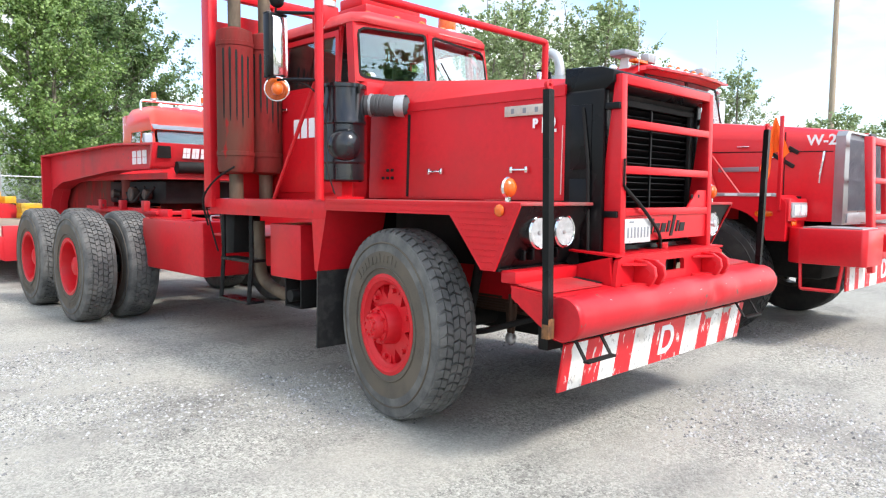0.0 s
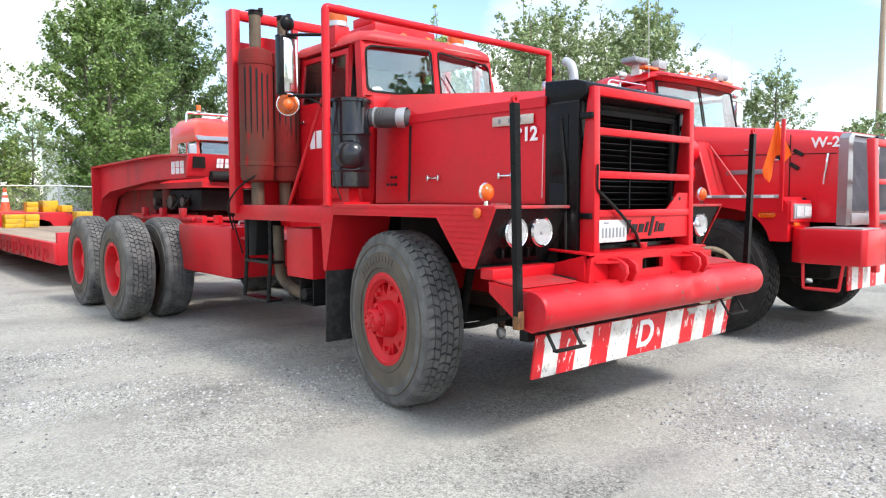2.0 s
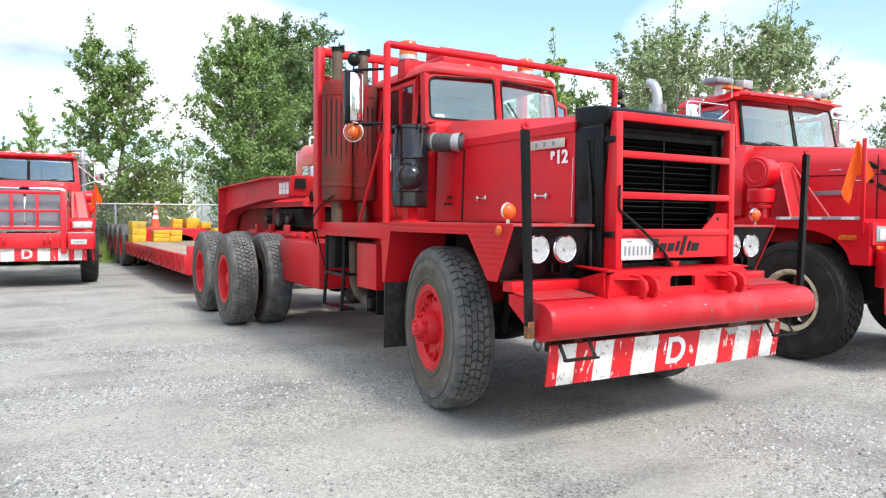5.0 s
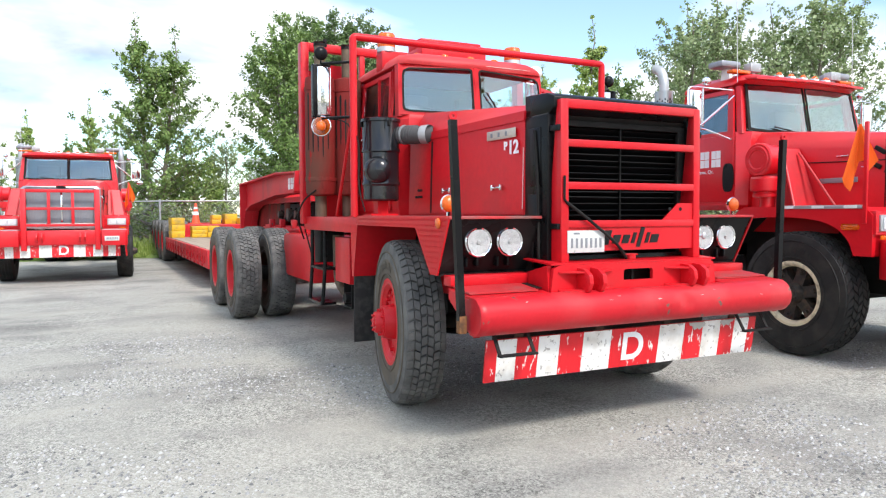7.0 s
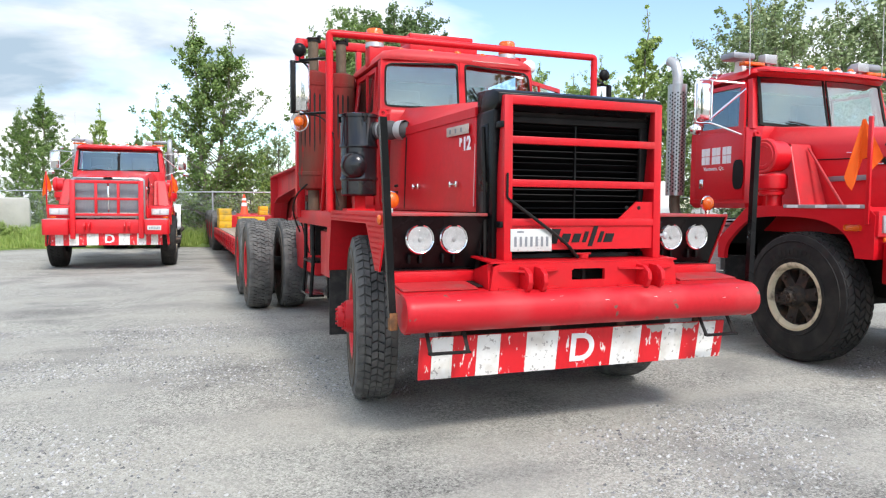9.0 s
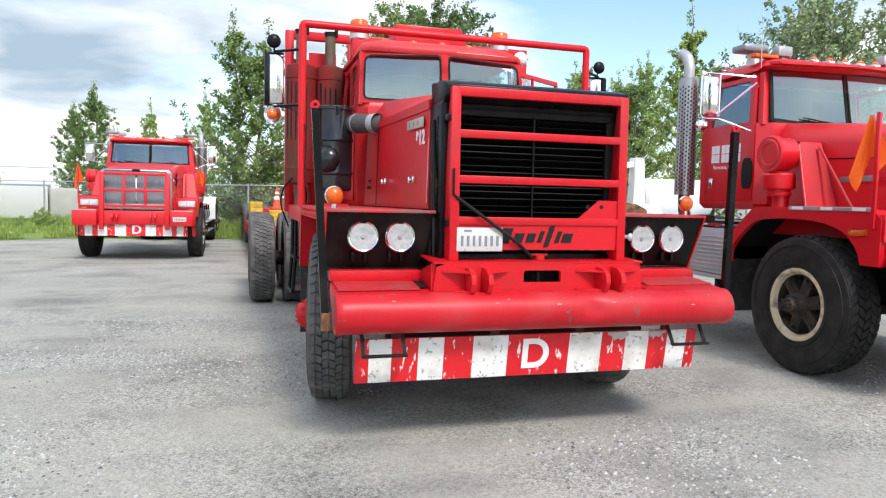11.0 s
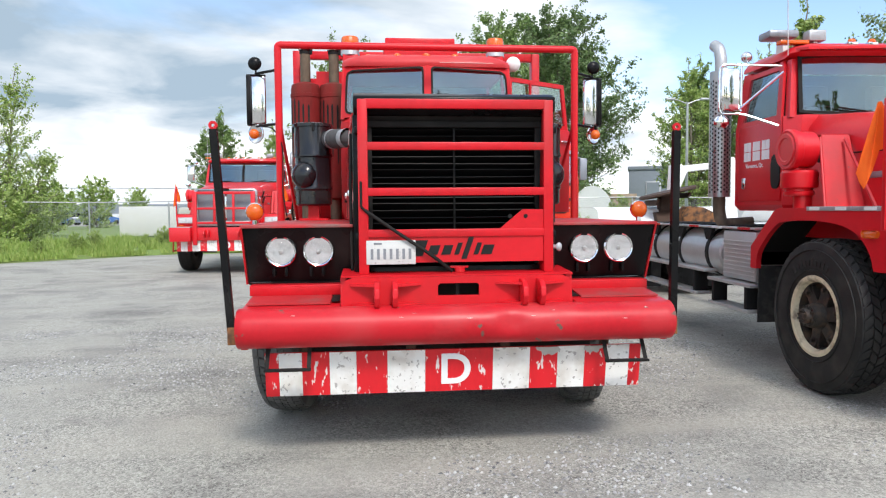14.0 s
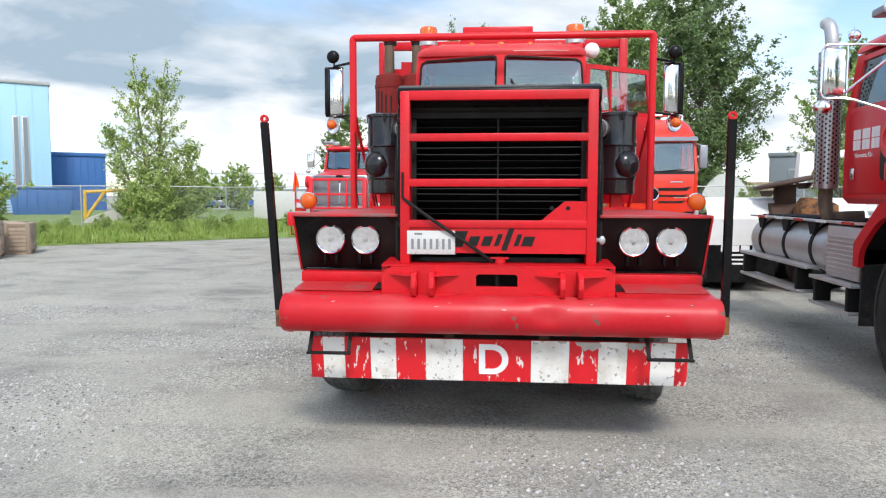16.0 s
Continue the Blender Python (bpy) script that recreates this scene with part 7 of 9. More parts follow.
        # battery box, tank and steps along the frame
        bm = fresh()
        box(bm, min(s * 0.72, s * 1.28), max(s * 0.72, s * 1.28), 2.84, 3.55, 0.82, 1.34, 0.012)
        bb = part("battery_box", bm, STEEL, T, "ribbed aluminium battery box")
        for k in range(9):
            bm = fresh()
            z = 0.86 + k * 0.045
            box(bm, min(s * 1.28, s * 1.29), max(s * 1.28, s * 1.29), 2.86, 3.53, z, z + 0.02, 0.003)
            part("rib", bm, STEEL, bb)
        bm = fresh()
        lathe(bm, [(0, 0), (0.26, 0), (0.285, 0.02), (0.29, 0.05), (0.29, 2.32), (0.285, 2.35), (0.26, 2.37), (0, 2.37)], (s * 1.0, 3.62, 1.07), (0, 1, 0), 32)
        tk = part("fuel_tank", bm, STEEL, T, "polished aluminium fuel tank")
        for y in (3.95, 4.75, 5.6):
            bm = fresh()
            lathe(bm, [(0.291, y - 0.045), (0.298, y - 0.04), (0.298, y + 0.04), (0.291, y + 0.045)], (s * 1.0, 0, 1.07), (0, 1, 0), 32)
            prism(bm, [(y - 0.12, 1.355), (y + 0.12, 1.355), (y + 0.045, 1.22), (y - 0.045, 1.22)], "x", s * 1.262 - 0.02, s * 1.262 + 0.02)
            part("strap", bm, BLACK_DULL, tk)
        bm = fresh()
        box(bm, min(s * 0.60, s * 1.30), max(s * 0.60, s * 1.30), 2.84, 6.0, 1.362, 1.385, 0.004)
        dk = part("deck_plate", bm, STEEL, T)
        for k in range(12):
            bm = fresh()
            y = 3.1 + k * 0.235
            box(bm, min(s * 0.66, s * 1.22), max(s * 0.66, s * 1.22), y - 0.05, y + 0.05, 1.386, 1.40, 0.004)
            part("grip", bm, BLACK_DULL, dk)
        for k in range(5):
            bm = fresh()
            y = 3.05 + k * 0.62
            box(bm, min(s * 1.30, s * 1.306), max(s * 1.30, s * 1.306), y - 0.13, y + 0.13, 1.36, 1.387)
            part("reflector", bm, RED_LENS if k % 2 == 0 else WHITE, dk)
        for (ya, yb, z, x1) in ((2.80, 3.78, 0.80, 1.36), (3.84, 6.15, 0.88, 1.38), (2.84, 3.75, 0.53, 1.36), (4.05, 6.1, 0.59, 1.38)):
            bm = fresh()
            box(bm, min(s * (x1 - 0.20), s * x1), max(s * (x1 - 0.20), s * x1), ya, yb, z - 0.035, z, 0.006)
            st = part("step", bm, STEEL, T, "ribbed aluminium step")
            if z < 0.6:
                for y in (ya + 0.08, yb - 0.08):
                    bm = fresh()
                    box(bm, min(s * (x1 - 0.18), s * (x1 - 0.02)), max(s * (x1 - 0.18), s * (x1 - 0.02)), y - 0.03, y + 0.03, z, z + 0.25, 0.004)
                    part("hanger", bm, BLACK_DULL, st)
    # roof lamps, light bar, horn
    for x in (-0.42, -0.21, 0.0, 0.21, 0.42):
        roof_marker(cab, x, 2.66, 3.225)
    for s in (-1, 1):
        bm = fresh()
        box(bm, s * 0.72 - 0.09, s * 0.72 + 0.09, 2.74, 2.86, 3.27, 3.38, 0.012)
        wl = part("work_light", bm, GALV, cab)
        bm = fresh()
        box(bm, s * 0.72 - 0.07, s * 0.72 + 0.07, 2.73, 2.745, 3.285, 3.365, 0.004)
        part("lens", bm, CLEAR, wl)
        bm = fresh()
        box(bm, s * 0.72 - 0.02, s * 0.72 + 0.02, 2.78, 2.82, 3.18, 3.28)
        part("foot", bm, STEEL, wl)
        bm = fresh()
        box(bm, s * 1.0 - 0.16, s * 1.0 + 0.16, 2.86, 3.10, 3.33, 3.41, 0.025)
        fl = part("flood_light", bm, GRILLE, cab, "grey roof light on a bracket")
        bm = fresh()
        prism(bm, [(2.90, 3.10), (3.08, 3.10), (3.04, 3.34), (2.94, 3.34)], "x", s * 0.95 - 0.03, s * 0.95 + 0.03)
        part("stand", bm, WHITE, fl)
        bm = fresh()
        pipe(bm, [(s * 1.03, 2.74, 3.12), (s * 1.04, 2.76, 4.1)], 0.005, 6)
        part("aerial", bm, STEEL, cab)
        bm = fresh()
        box(bm, s * 0.95 - 0.15, s * 0.95 + 0.15, 2.75, 2.85, 3.24, 3.28, 0.01)
        part("marker_bar", bm, AMBER, cab)
    bm = fresh()
    box(bm, -1.0, 1.0, 2.62, 3.6, 2.1, 2.508)
    for x in (-0.5, 0.5):
        box(bm, x - 0.26, x + 0.26, 3.28, 3.42, 2.5, 2.92, 0.04)
    box(bm, -1.0, 1.0, 3.58, 3.64, 2.5, 3.08)
    lathe(bm, [(0.20, 0), (0.215, 0.012), (0.23, 0), (0.215, -0.012)], (-0.5, 2.95, 2.60), (0, -0.4, 1), 20, True)
    part("interior", bm, INTERIOR, cab, "dark seats and dashboard")
    # frame, axles, wheels, coupling, rear fenders
    for s in (-1, 1):
        bm = fresh()
        box(bm, min(s * 0.40, s * 0.48), max(s * 0.40, s * 0.48), 0.5, 11.2, 0.80, 1.12, 0.006)
        part("frame_rail", bm, BLACK_DULL, T)
        bm = fresh()
        loft(bm, [[(s * 0.10, y, z), (s * 1.30, y, z), (s * 1.30, y + 0.02, z + 0.012), (s * 0.10, y + 0.02, z + 0.012)] for y, z in ((8.30, 0.80), (8.24, 1.25), (8.44, 1.56), (8.7, 1.60), (11.0, 1.60))])
        rf = part("rear_fender", bm, WHITE, T, "cream rear fender panel")
        bm = fresh()
        box(bm, min(s * 0.15, s * 1.28), max(s * 0.15, s * 1.28), 8.31, 8.33, 0.16, 0.82)
        fl = part("mud_flap", bm, BLACK, rf, "black mud flap with white lines of writing")
        for x, z, w, h in ((-0.25, 0.14, 0.10, 0.11), (-0.08, 0.14, 0.16, 0.11), (0.10, 0.14, 0.14, 0.11), (0.27, 0.14, 0.10, 0.11), (-0.05, 0.03, 0.34, 0.03), (0.0, -0.05, 0.30, 0.03), (0.02, -0.12, 0.26, 0.03)):
            part("writing_bar", bars([(0, 0, w, h)], MARK_WHITE, 0.002), None, fl, "", pose(s * 0.75 + x, 8.306, 0.60 + z))
    for y in (9.05, 10.45):
        bm = fresh()
        rod(bm, (-1.1, y, 0.665), (1.1, y, 0.665), 0.10, seg=14)
        part("rear_axle", bm, BLACK_DULL, T)
    bm = fresh()
    rod(bm, (-1.15, 1.59, 0.62), (1.15, 1.59, 0.62), 0.07, seg=14)
    box(bm, -0.38, 0.38, 0.7, 2.5, 0.62, 1.3, 0.05)
    part("front_axle", bm, BLACK_DULL, T, "dark axle and engine underside")
    bm = fresh()
    loft(bm, [[(-w, y, z0), (w, y, z0), (w, y, z1), (-w, y, z1)] for y, w, z0, z1 in ((2.5, 0.38, 0.55, 1.3), (3.0, 0.34, 0.58, 1.2), (4.0, 0.24, 0.62, 1.1))])
    part("gearbox", bm, BLACK_DULL, T)
    bm = fresh()
    prism(bm, [(8.0, 1.15), (8.8, 1.15), (8.56, 1.52), (8.28, 1.52)], "x", -0.28, 0.28, 0.02)
    fw = part("coupling_base", bm, RUST, T, "rusty brown fifth-wheel base")
    bm = fresh()
    lathe(bm, [(0, 0), (0.50, 0), (0.52, 0.03), (0.50, 0.06), (0, 0.06)], (0.0, 8.4, 1.84), (-0.22, 0.02, 1), 40)
    box(bm, -0.16, 0.16, 8.32, 8.52, 1.50, 1.84, 0.02)
    for x in (-0.3, 0.3):
        prism(bm, [(8.05, 1.80 + 0.22 * x), (8.75, 1.80 + 0.22 * x), (8.62, 1.70 + 0.22 * x), (8.2, 1.70 + 0.22 * x)], "x", x - 0.015, x + 0.015)
    part("coupling_plate", bm, RUST, fw, "tilted rusty fifth-wheel plate")
    bm = fresh()
    prism(bm, [(0.02, 1.12), (0.62, 1.12), (0.60, 1.50), (0.38, 1.60), (0.12, 1.62), (0.02, 1.45)], "y", 7.72, 8.10, 0.03)
    part("coupling_bracket", bm, RUST_BRIGHT, fw, "rust-orange coupling bracket")
    for s in (-1, 1):
        add_wheel(T, (s * 1.25, 1.59, 0.665), TYRE_B, SPOKES_IVORY, s < 0, 18, "dark cast spoke wheel in an ivory rim")
        for y in (9.05, 10.45):
            add_wheel(T, (s * 1.06, y, 0.665), TYRE_B, SPOKES_IVORY, s < 0, 31 * y)
            add_wheel(T, (s * 0.64, y, 0.665), TYRE_B, DISH_DARK, s < 0, 31 * y)
    return T


newer_tractor((8.91, 2.15, 0), "bright red tractor with ivory wheel rims and orange flag", "W-2")
tractor_w1 = newer_tractor((-0.37, 15.8, 0), "bright red tractor parked facing the yard before the fence", "W-1")
tractor_w1.scale = (1.0, 1.0, 0.955)


# ---- the cab-over truck behind ----
def cab_over(at):
    T = thing("cab_over_truck", at, "orange-red cab-over truck parked behind the lowboy trailer", "truck")

    def ring(z, w, yf, yr, cut):
        return [(-w, yr, z), (-w, yf + cut, z), (-w + cut, yf, z), (w - cut, yf, z), (w, yf + cut, z), (w, yr, z)]
    bm = fresh()
    loft(bm, [ring(0.95, 1.20, 0.02, 2.2, 0.12), ring(1.35, 1.25, 0.0, 2.25, 0.14), ring(2.15, 1.25, 0.0, 2.25, 0.14), ring(2.20, 1.24, 0.02, 2.25, 0.14)])
    cab = part("cab", bm, ORANGE_RED, T, "orange-red cab", angle=30)
    bm = fresh()
    loft(bm, [ring(2.98, 1.20, 0.16, 2.25, 0.14), ring(3.12, 1.19, 0.20, 2.25, 0.14), ring(3.45, 1.12, 0.55, 2.25, 0.16), ring(3.62, 1.0, 0.85, 2.2, 0.2), ring(3.66, 0.7, 1.1, 2.0, 0.2)])
    part("roof", bm, ORANGE_RED, cab, angle=45)
    for s in (-1, 1):
        for y0, y1, d in ((0.10, 0.26, 0.12), (0.95, 1.0, 0.10), (1.75, 1.75, 1.0)):
            bm = fresh()
            loft(bm, [[(s * 1.16, y0, 2.18), (s * 1.245, y0, 2.18), (s * 1.245, y0 + d, 2.18), (s * 1.16, y0 + d, 2.18)], [(s * 1.12, y1, 3.0), (s * 1.20, y1, 3.0), (s * 1.20, y1 + d * 0.5, 3.0), (s * 1.12, y1 + d * 0.5, 3.0)]])
            part("pillar", bm, ORANGE_RED, cab)
        bm = fresh()
        plate(bm, [(s * 1.235, 0.24, 2.21), (s * 1.235, 1.75, 2.21), (s * 1.19, 1.75, 2.98), (s * 1.19, 0.36, 2.98)], 0.006)
        part("side_window", bm, GLASS, cab).visible_shadow = False
        bm = fresh()
        box(bm, s * 1.37 - 0.11, s * 1.37 + 0.11, 0.02, 0.16, 2.28, 2.88, 0.04)
        pipe(bm, [(s * 1.2, 0.2, 2.92), (s * 1.37, 0.10, 2.86)], 0.02, 8)
        part("mirror", bm, GRILLE, cab, "grey mirror housing")
        bm = fresh()
        box(bm, s * 0.92 - 0.26, s * 0.92 + 0.26, -0.10, 0.05, 0.62, 0.86, 0.03)
        part("headlight", bm, CLEAR, T)
        bm = fresh()
        box(bm, min(s * 0.95, s * 1.24), max(s * 0.95, s * 1.24), 0.3, 2.2, 0.45, 0.98, 0.02)
        part("step_box", bm, BLACK_DULL, T)
    bm = fresh()
    plate(bm, [(-1.12, 0.03, 2.19), (1.12, 0.03, 2.19), (1.09, 0.20, 2.98), (-1.09, 0.20, 2.98)], 0.008)
    part("windscreen", bm, GLASS, cab, "windscreen").visible_shadow = False
    bm = fresh()
    loft(bm, [[(-1.22, 0.22, 3.12), (1.22, 0.22, 3.12), (1.22, 0.06, 3.02), (-1.22, 0.06, 3.02)], [(-1.22, 0.22, 3.09), (1.22, 0.22, 3.09), (1.22, 0.06, 2.99), (-1.22, 0.06, 2.99)]])
    part("sun_visor", bm, GRILLE, cab, "grey smoked sun visor")
    for s in (-1, 1):
        for z, hh, w in ((1.74, 0.055, 1.05), (1.56, 0.035, 0.98), (1.40, 0.035, 0.92)):
            bm = fresh()
            prism(bm, [(s * 0.16, z - hh), (s * (w - 0.12), z - hh), (s * w, z + hh), (s * (w - 0.25), z + hh * 0.4), (s * 0.16, z + hh * 0.4)], "y", -0.014, 0.01)
            part("grille_slot", bm, BLACK_DULL, cab, "dark grille slot")
    bm = fresh()
    lathe(bm, [(0.15, -0.02), (0.175, -0.03), (0.185, 0.0), (0.15, 0.0)], (0, 0, 1.60), (0, 1, 0), 28, True)
    rim = part("badge_ring", bm, CHROME, cab, "plain round chrome badge")
    bm = fresh()
    lathe(bm, [(0.15, -0.006), (0, -0.012)], (0, 0, 1.60), (0, 1, 0), 28)
    part("badge_face", bm, BLACK, rim)
    bm = fresh()
    box(bm, 0.48, 0.82, -0.012, 0.0, 1.90, 1.93, 0.003)
    part("name_strip", bm, GALV, cab, "pale metal name strip")
    bm = fresh()
    plate(bm, [(-1.14, 0.0, 2.12), (1.14, 0.0, 2.12), (1.14, 0.03, 2.20), (-1.14, 0.03, 2.20)], 0.012)
    part("cowl", bm, BLACK_DULL, cab, "black wiper cowl")
    for x in (-0.55, 0.25):
        bm = fresh()
        pipe(bm, [(x, 0.0, 2.2), (x + 0.62, 0.0, 2.25)], 0.012, 6)
        part("wiper", bm, BLACK_DULL, cab)
    bm = fresh()
    box(bm, -1.24, 1.24, -0.12, 0.5, 0.42, 0.95, 0.06)
    part("bumper", bm, ORANGE_RED, T)
    bm = fresh()
    box(bm, -1.1, 1.1, 0.3, 2.1, 1.6, 2.195)
    for x in (-0.6, 0.6):
        box(bm, x - 0.26, x + 0.26, 1.2, 1.4, 2.2, 2.85, 0.05)
    box(bm, -1.12, 1.12, 2.1, 2.2, 2.15, 3.0)
    part("interior", bm, INTERIOR, cab)
    bm = fresh()
    for x in (-0.55, 0.0, 0.55):
        box(bm, x - 0.2, x + 0.2, 0.95, 1.05, 3.60, 3.70, 0.02)
    pipe(bm, [(-1.05, 1.4, 3.55), (-1.05, 1.4, 3.80), (1.05, 1.4, 3.80), (1.05, 1.4, 3.55)], 0.035, 8, 0.08)
    part("roof_bar", bm, CHROME, cab)
    for s in (-1, 1):
        beacon(cab, s * 0.7, 1.4, 3.82, 0.07, 0.14)
    bm = fresh()
    box(bm, -1.05, 1.05, 2.35, 2.9, 1.2, 3.5, 0.04)
    part("rear_stack_box", bm, ORANGE_RED, T)
    bm = fresh()
    box(bm, -0.45, 0.45, 1.0, 8.0, 0.75, 1.05, 0.01)
    part("frame", bm, BLACK_DULL, T)
    for s in (-1, 1):
        add_wheel(T, (s * 1.06, 1.4, 0.665), TYRE_B, DISH_DARK, s < 0, 0)
        for y in (5.6, 7.0):
            add_wheel(T, (s * 1.06, y, 0.665), TYRE_B, DISH_DARK, s < 0, 0)
    return T


cab_over_truck = cab_over((8.07, 18.2, 0))
cab_over_truck.scale = (1.0, 1.0, 1.06)


# ---- the lowboy trailer behind the heavy-haul truck ----
def lowboy(at, turn):
    """Origin at the king pin; +y runs to the rear."""
    T = thing("lowboy_trailer", at, "long red lowboy trailer with plank deck, coupled behind the truck", "trailer", "", turn)
    for s in (-1, 1):
        # gooseneck side beam: high front, down to the deck
        bm = fresh()
        prof = [(-0.94, 1.86), (-1.02, 2.15), (0.2, 2.19), (3.35, 2.12), (3.35, 0.80), (3.05, 0.80), (2.95, 1.35), (2.75, 1.60), (2.35, 1.70), (0.3, 1.84)]
        prism(bm, prof, "x", min(s * 0.66, s * 0.72), max(s * 0.66, s * 0.72))
        g = part("gooseneck_beam", bm, RED_T, T, "red gooseneck side beam")
        bm = fresh()
        loft(bm, [[(s * 0.60, y, z), (s * 0.86, y, z), (s * 0.86, y, z - 0.025), (s * 0.60, y, z - 0.025)] for y, z in ((-1.02, 2.165), (0.2, 2.21), (3.40, 2.145))])
        part("top_flange", bm, RED_T, g)
        bm = fresh()
        loft(bm, [[(s * 0.60, y, z), (s * 0.86, y, z), (s * 0.86, y + dy, z - 0.022), (s * 0.60, y + dy, z - 0.022)] for y, z, dy in ((-0.94, 1.87, 0), (0.3, 1.86, 0), (2.35, 1.715, 0), (2.76, 1.61, 0.01), (2.96, 1.36, 0.02), (3.06, 0.80, 0.022))])
        part("lower_flange", bm, RED_T, g)
        bm = fresh()
        box(bm, min(s * 0.60, s * 0.86), max(s * 0.60, s * 0.86), 3.35, 3.40, 0.8, 2.12)
        part("rear_flange", bm, RED_T, g)
        add_mark(g, pose(s * 0.724, -0.30, 2.01, 0, 0, -90 if s < 0 else 90) @ Matrix.Scale(1.1, 4))
    bm = fresh()
    prism(bm, [(-0.97, 1.87), (-1.05, 2.17), (-0.99, 2.17), (-0.91, 1.87)], "x", -0.86, 0.86, 0.008)
    fr = part("nose_plate", bm, RED_T, T, "red nose plate with a dark window")
    add_mark(fr, pose(-0.30, -1.034, 2.05, 15) @ Matrix.Scale(0.8, 4))
    bm = fresh()
    plate(bm, [(-0.80, -1.018, 1.98), (-0.62, -1.018, 1.98), (-0.64, -1.052, 2.13), (-0.80, -1.052, 2.13)], 0.01)
    part("cut_out", bm, BLACK_DULL, fr)
    bm = fresh()
    rod(bm, (-0.55, -1.02, 1.87), (0.75, -1.02, 1.87), 0.075, seg=16)
    part("nose_tube", bm, BLACK_DULL, fr, "dark tube under the nose")
    bm = fresh()
    box(bm, -0.66, 0.66, -1.0, 3.3, 1.72, 1.80)
    part("neck_floor", bm, RED_T, T, "grimy red neck underside")
    for y in (0.9, 1.7, 2.5):
        bm = fresh()
        box(bm, -0.66, 0.66, y - 0.05, y + 0.05, 1.8, 2.1)
        part("cross_member", bm, RED_T, T)
    bm = fresh()
    rod(bm, (0, 0, 1.25), (0, 0, 1.75), 0.30, seg=24)
    rod(bm, (-0.55, 0.5, 1.45), (-0.55, 0.5, 1.75), 0.10, seg=16)
    part("turntable", bm, RUSTY_RED, T)
    # black box added behind the pumps; its colour stands for the recess's shade
    bm = fresh()
    box(bm, -0.58, 0.58, -0.75, 1.15, 1.40, 1.70, 0.03)
    part("hydraulic_box", bm, BLACK_DULL, T, "black filler box standing for the shaded recess under the neck")
    for x, y, r in ((-0.60, -0.35, 0.07), (-0.62, 0.05, 0.10), (-0.60, 0.75, 0.06)):
        bm = fresh()
        rod(bm, (x, y, 1.52), (x - 0.10, y, 1.52), r, seg=16, bev=0.01)
        part("pump", bm, IRON, T)
    for k in range(3):
        bm = fresh()
        pipe(bm, [(-0.66, -0.60 + 0.3 * k, 1.62), (-0.72, -0.45 + 0.3 * k, 1.44), (-0.66, -0.2 + 0.4 * k, 1.40), (-0.60, 0.1 + 0.4 * k, 1.58)], 0.016, 8, 0.08)
        part("hose", bm, BLACK_DULL, T)
    # added filler closing the see-through; its dark red carries the shade there
    bm = fresh()
    loft(bm, [[(-w, y, z), (w, y, z), (w, y, 1.725), (-w, y, 1.725)] for y, w, z in ((1.16, 0.52, 1.34), (2.2, 0.54, 1.30), (2.98, 0.56, 0.86), (3.3, 0.56, 0.82))])
    part("neck_box", bm, RUSTY_RED, T, "dark red filler box under the neck, shade in its colour")
    bm = fresh()
    box(bm, -0.78, 0.78, -0.9, 1.6, 1.26, 1.31, 0.008)
    part("coupling_plate", bm, RED_T, T, "red coupling plate")
    for y in (-0.55, 0.2, 0.95):
        bm = fresh()
        box(bm, -0.80, -0.72, y - 0.05, y + 0.05, 1.30, 1.44, 0.006)
        part("lug", bm, RED_T, T)
    # deck: side rails, planks
    y0, y1 = 3.40, 12.6
    for s in (-1, 1):
        bm = fresh()
        prism(bm, [(s * 1.52, 0.80), (s * 1.44, 0.80), (s * 1.42, 0.42), (s * 1.50, 0.42)], "y", y0, y1, 0.01)
        rail = part("deck_rail", bm, RED_T, T, "red deck side rail with lashing rings")
        for k in range(13):
            y = y0 + 0.5 + k * 0.66
            bm = fresh()
            lathe(bm, [(0.075, -0.012), (0.10, -0.012), (0.10, 0.012), (0.075, 0.012)], (s * 1.53, y, 0.60), (1, 0.25, 0), 14, True)
            part("lashing_ring", bm, RED_T, rail)
            bm = fresh()
            box(bm, min(s * 1.50, s * 1.53), max(s * 1.50, s * 1.53), y + 0.28, y + 0.33, 0.43, 0.79)
            part("stiffener", bm, RED_T, rail)
    bm = fresh()
    box(bm, -1.45, 1.45, y0, y0 + 0.12, 0.40, 0.98, 0.01)
    part("deck_front", bm, RED_T, T)
    for k in range(12):
        bm = fresh()
        x = -1.42 + k * 0.2367
        box(bm, x, x + 0.23, y0 + 0.12, y1, 0.74, 0.80, 0.006)
        part("plank", bm, WOOD, T, "grey worn deck plank")
    for x in (-0.6, 0.6):
        bm = fresh()
        box(bm, x - 0.1, x + 0.1, y0, y1 + 5, 0.36, 0.74, 0.01)
        part("main_beam", bm, RED_T, T)
    # rear bogie frame with cut-outs
    bm = fresh()
    prism(bm, [(-1.1, 0.78), (-0.55, 0.78), (-0.48, 0.92), (-0.25, 1.0), (0.25, 1.0), (0.48, 0.92), (0.55, 0.78), (1.1, 0.78), (1.1, 1.10), (1.0, 1.18), (-1.0, 1.18), (-1.1, 1.10)], "y", y1 - 0.05, y1 + 0.1)
    part("bogie_front", bm, RED_T, T, "red bogie cross frame with lashing eyes")
    bm = fresh()
    box(bm, -0.95, 0.95, y1 + 0.1, y1 + 5.2, 1.05, 1.20, 0.02)
    part("bogie_deck", bm, RED_T, T)
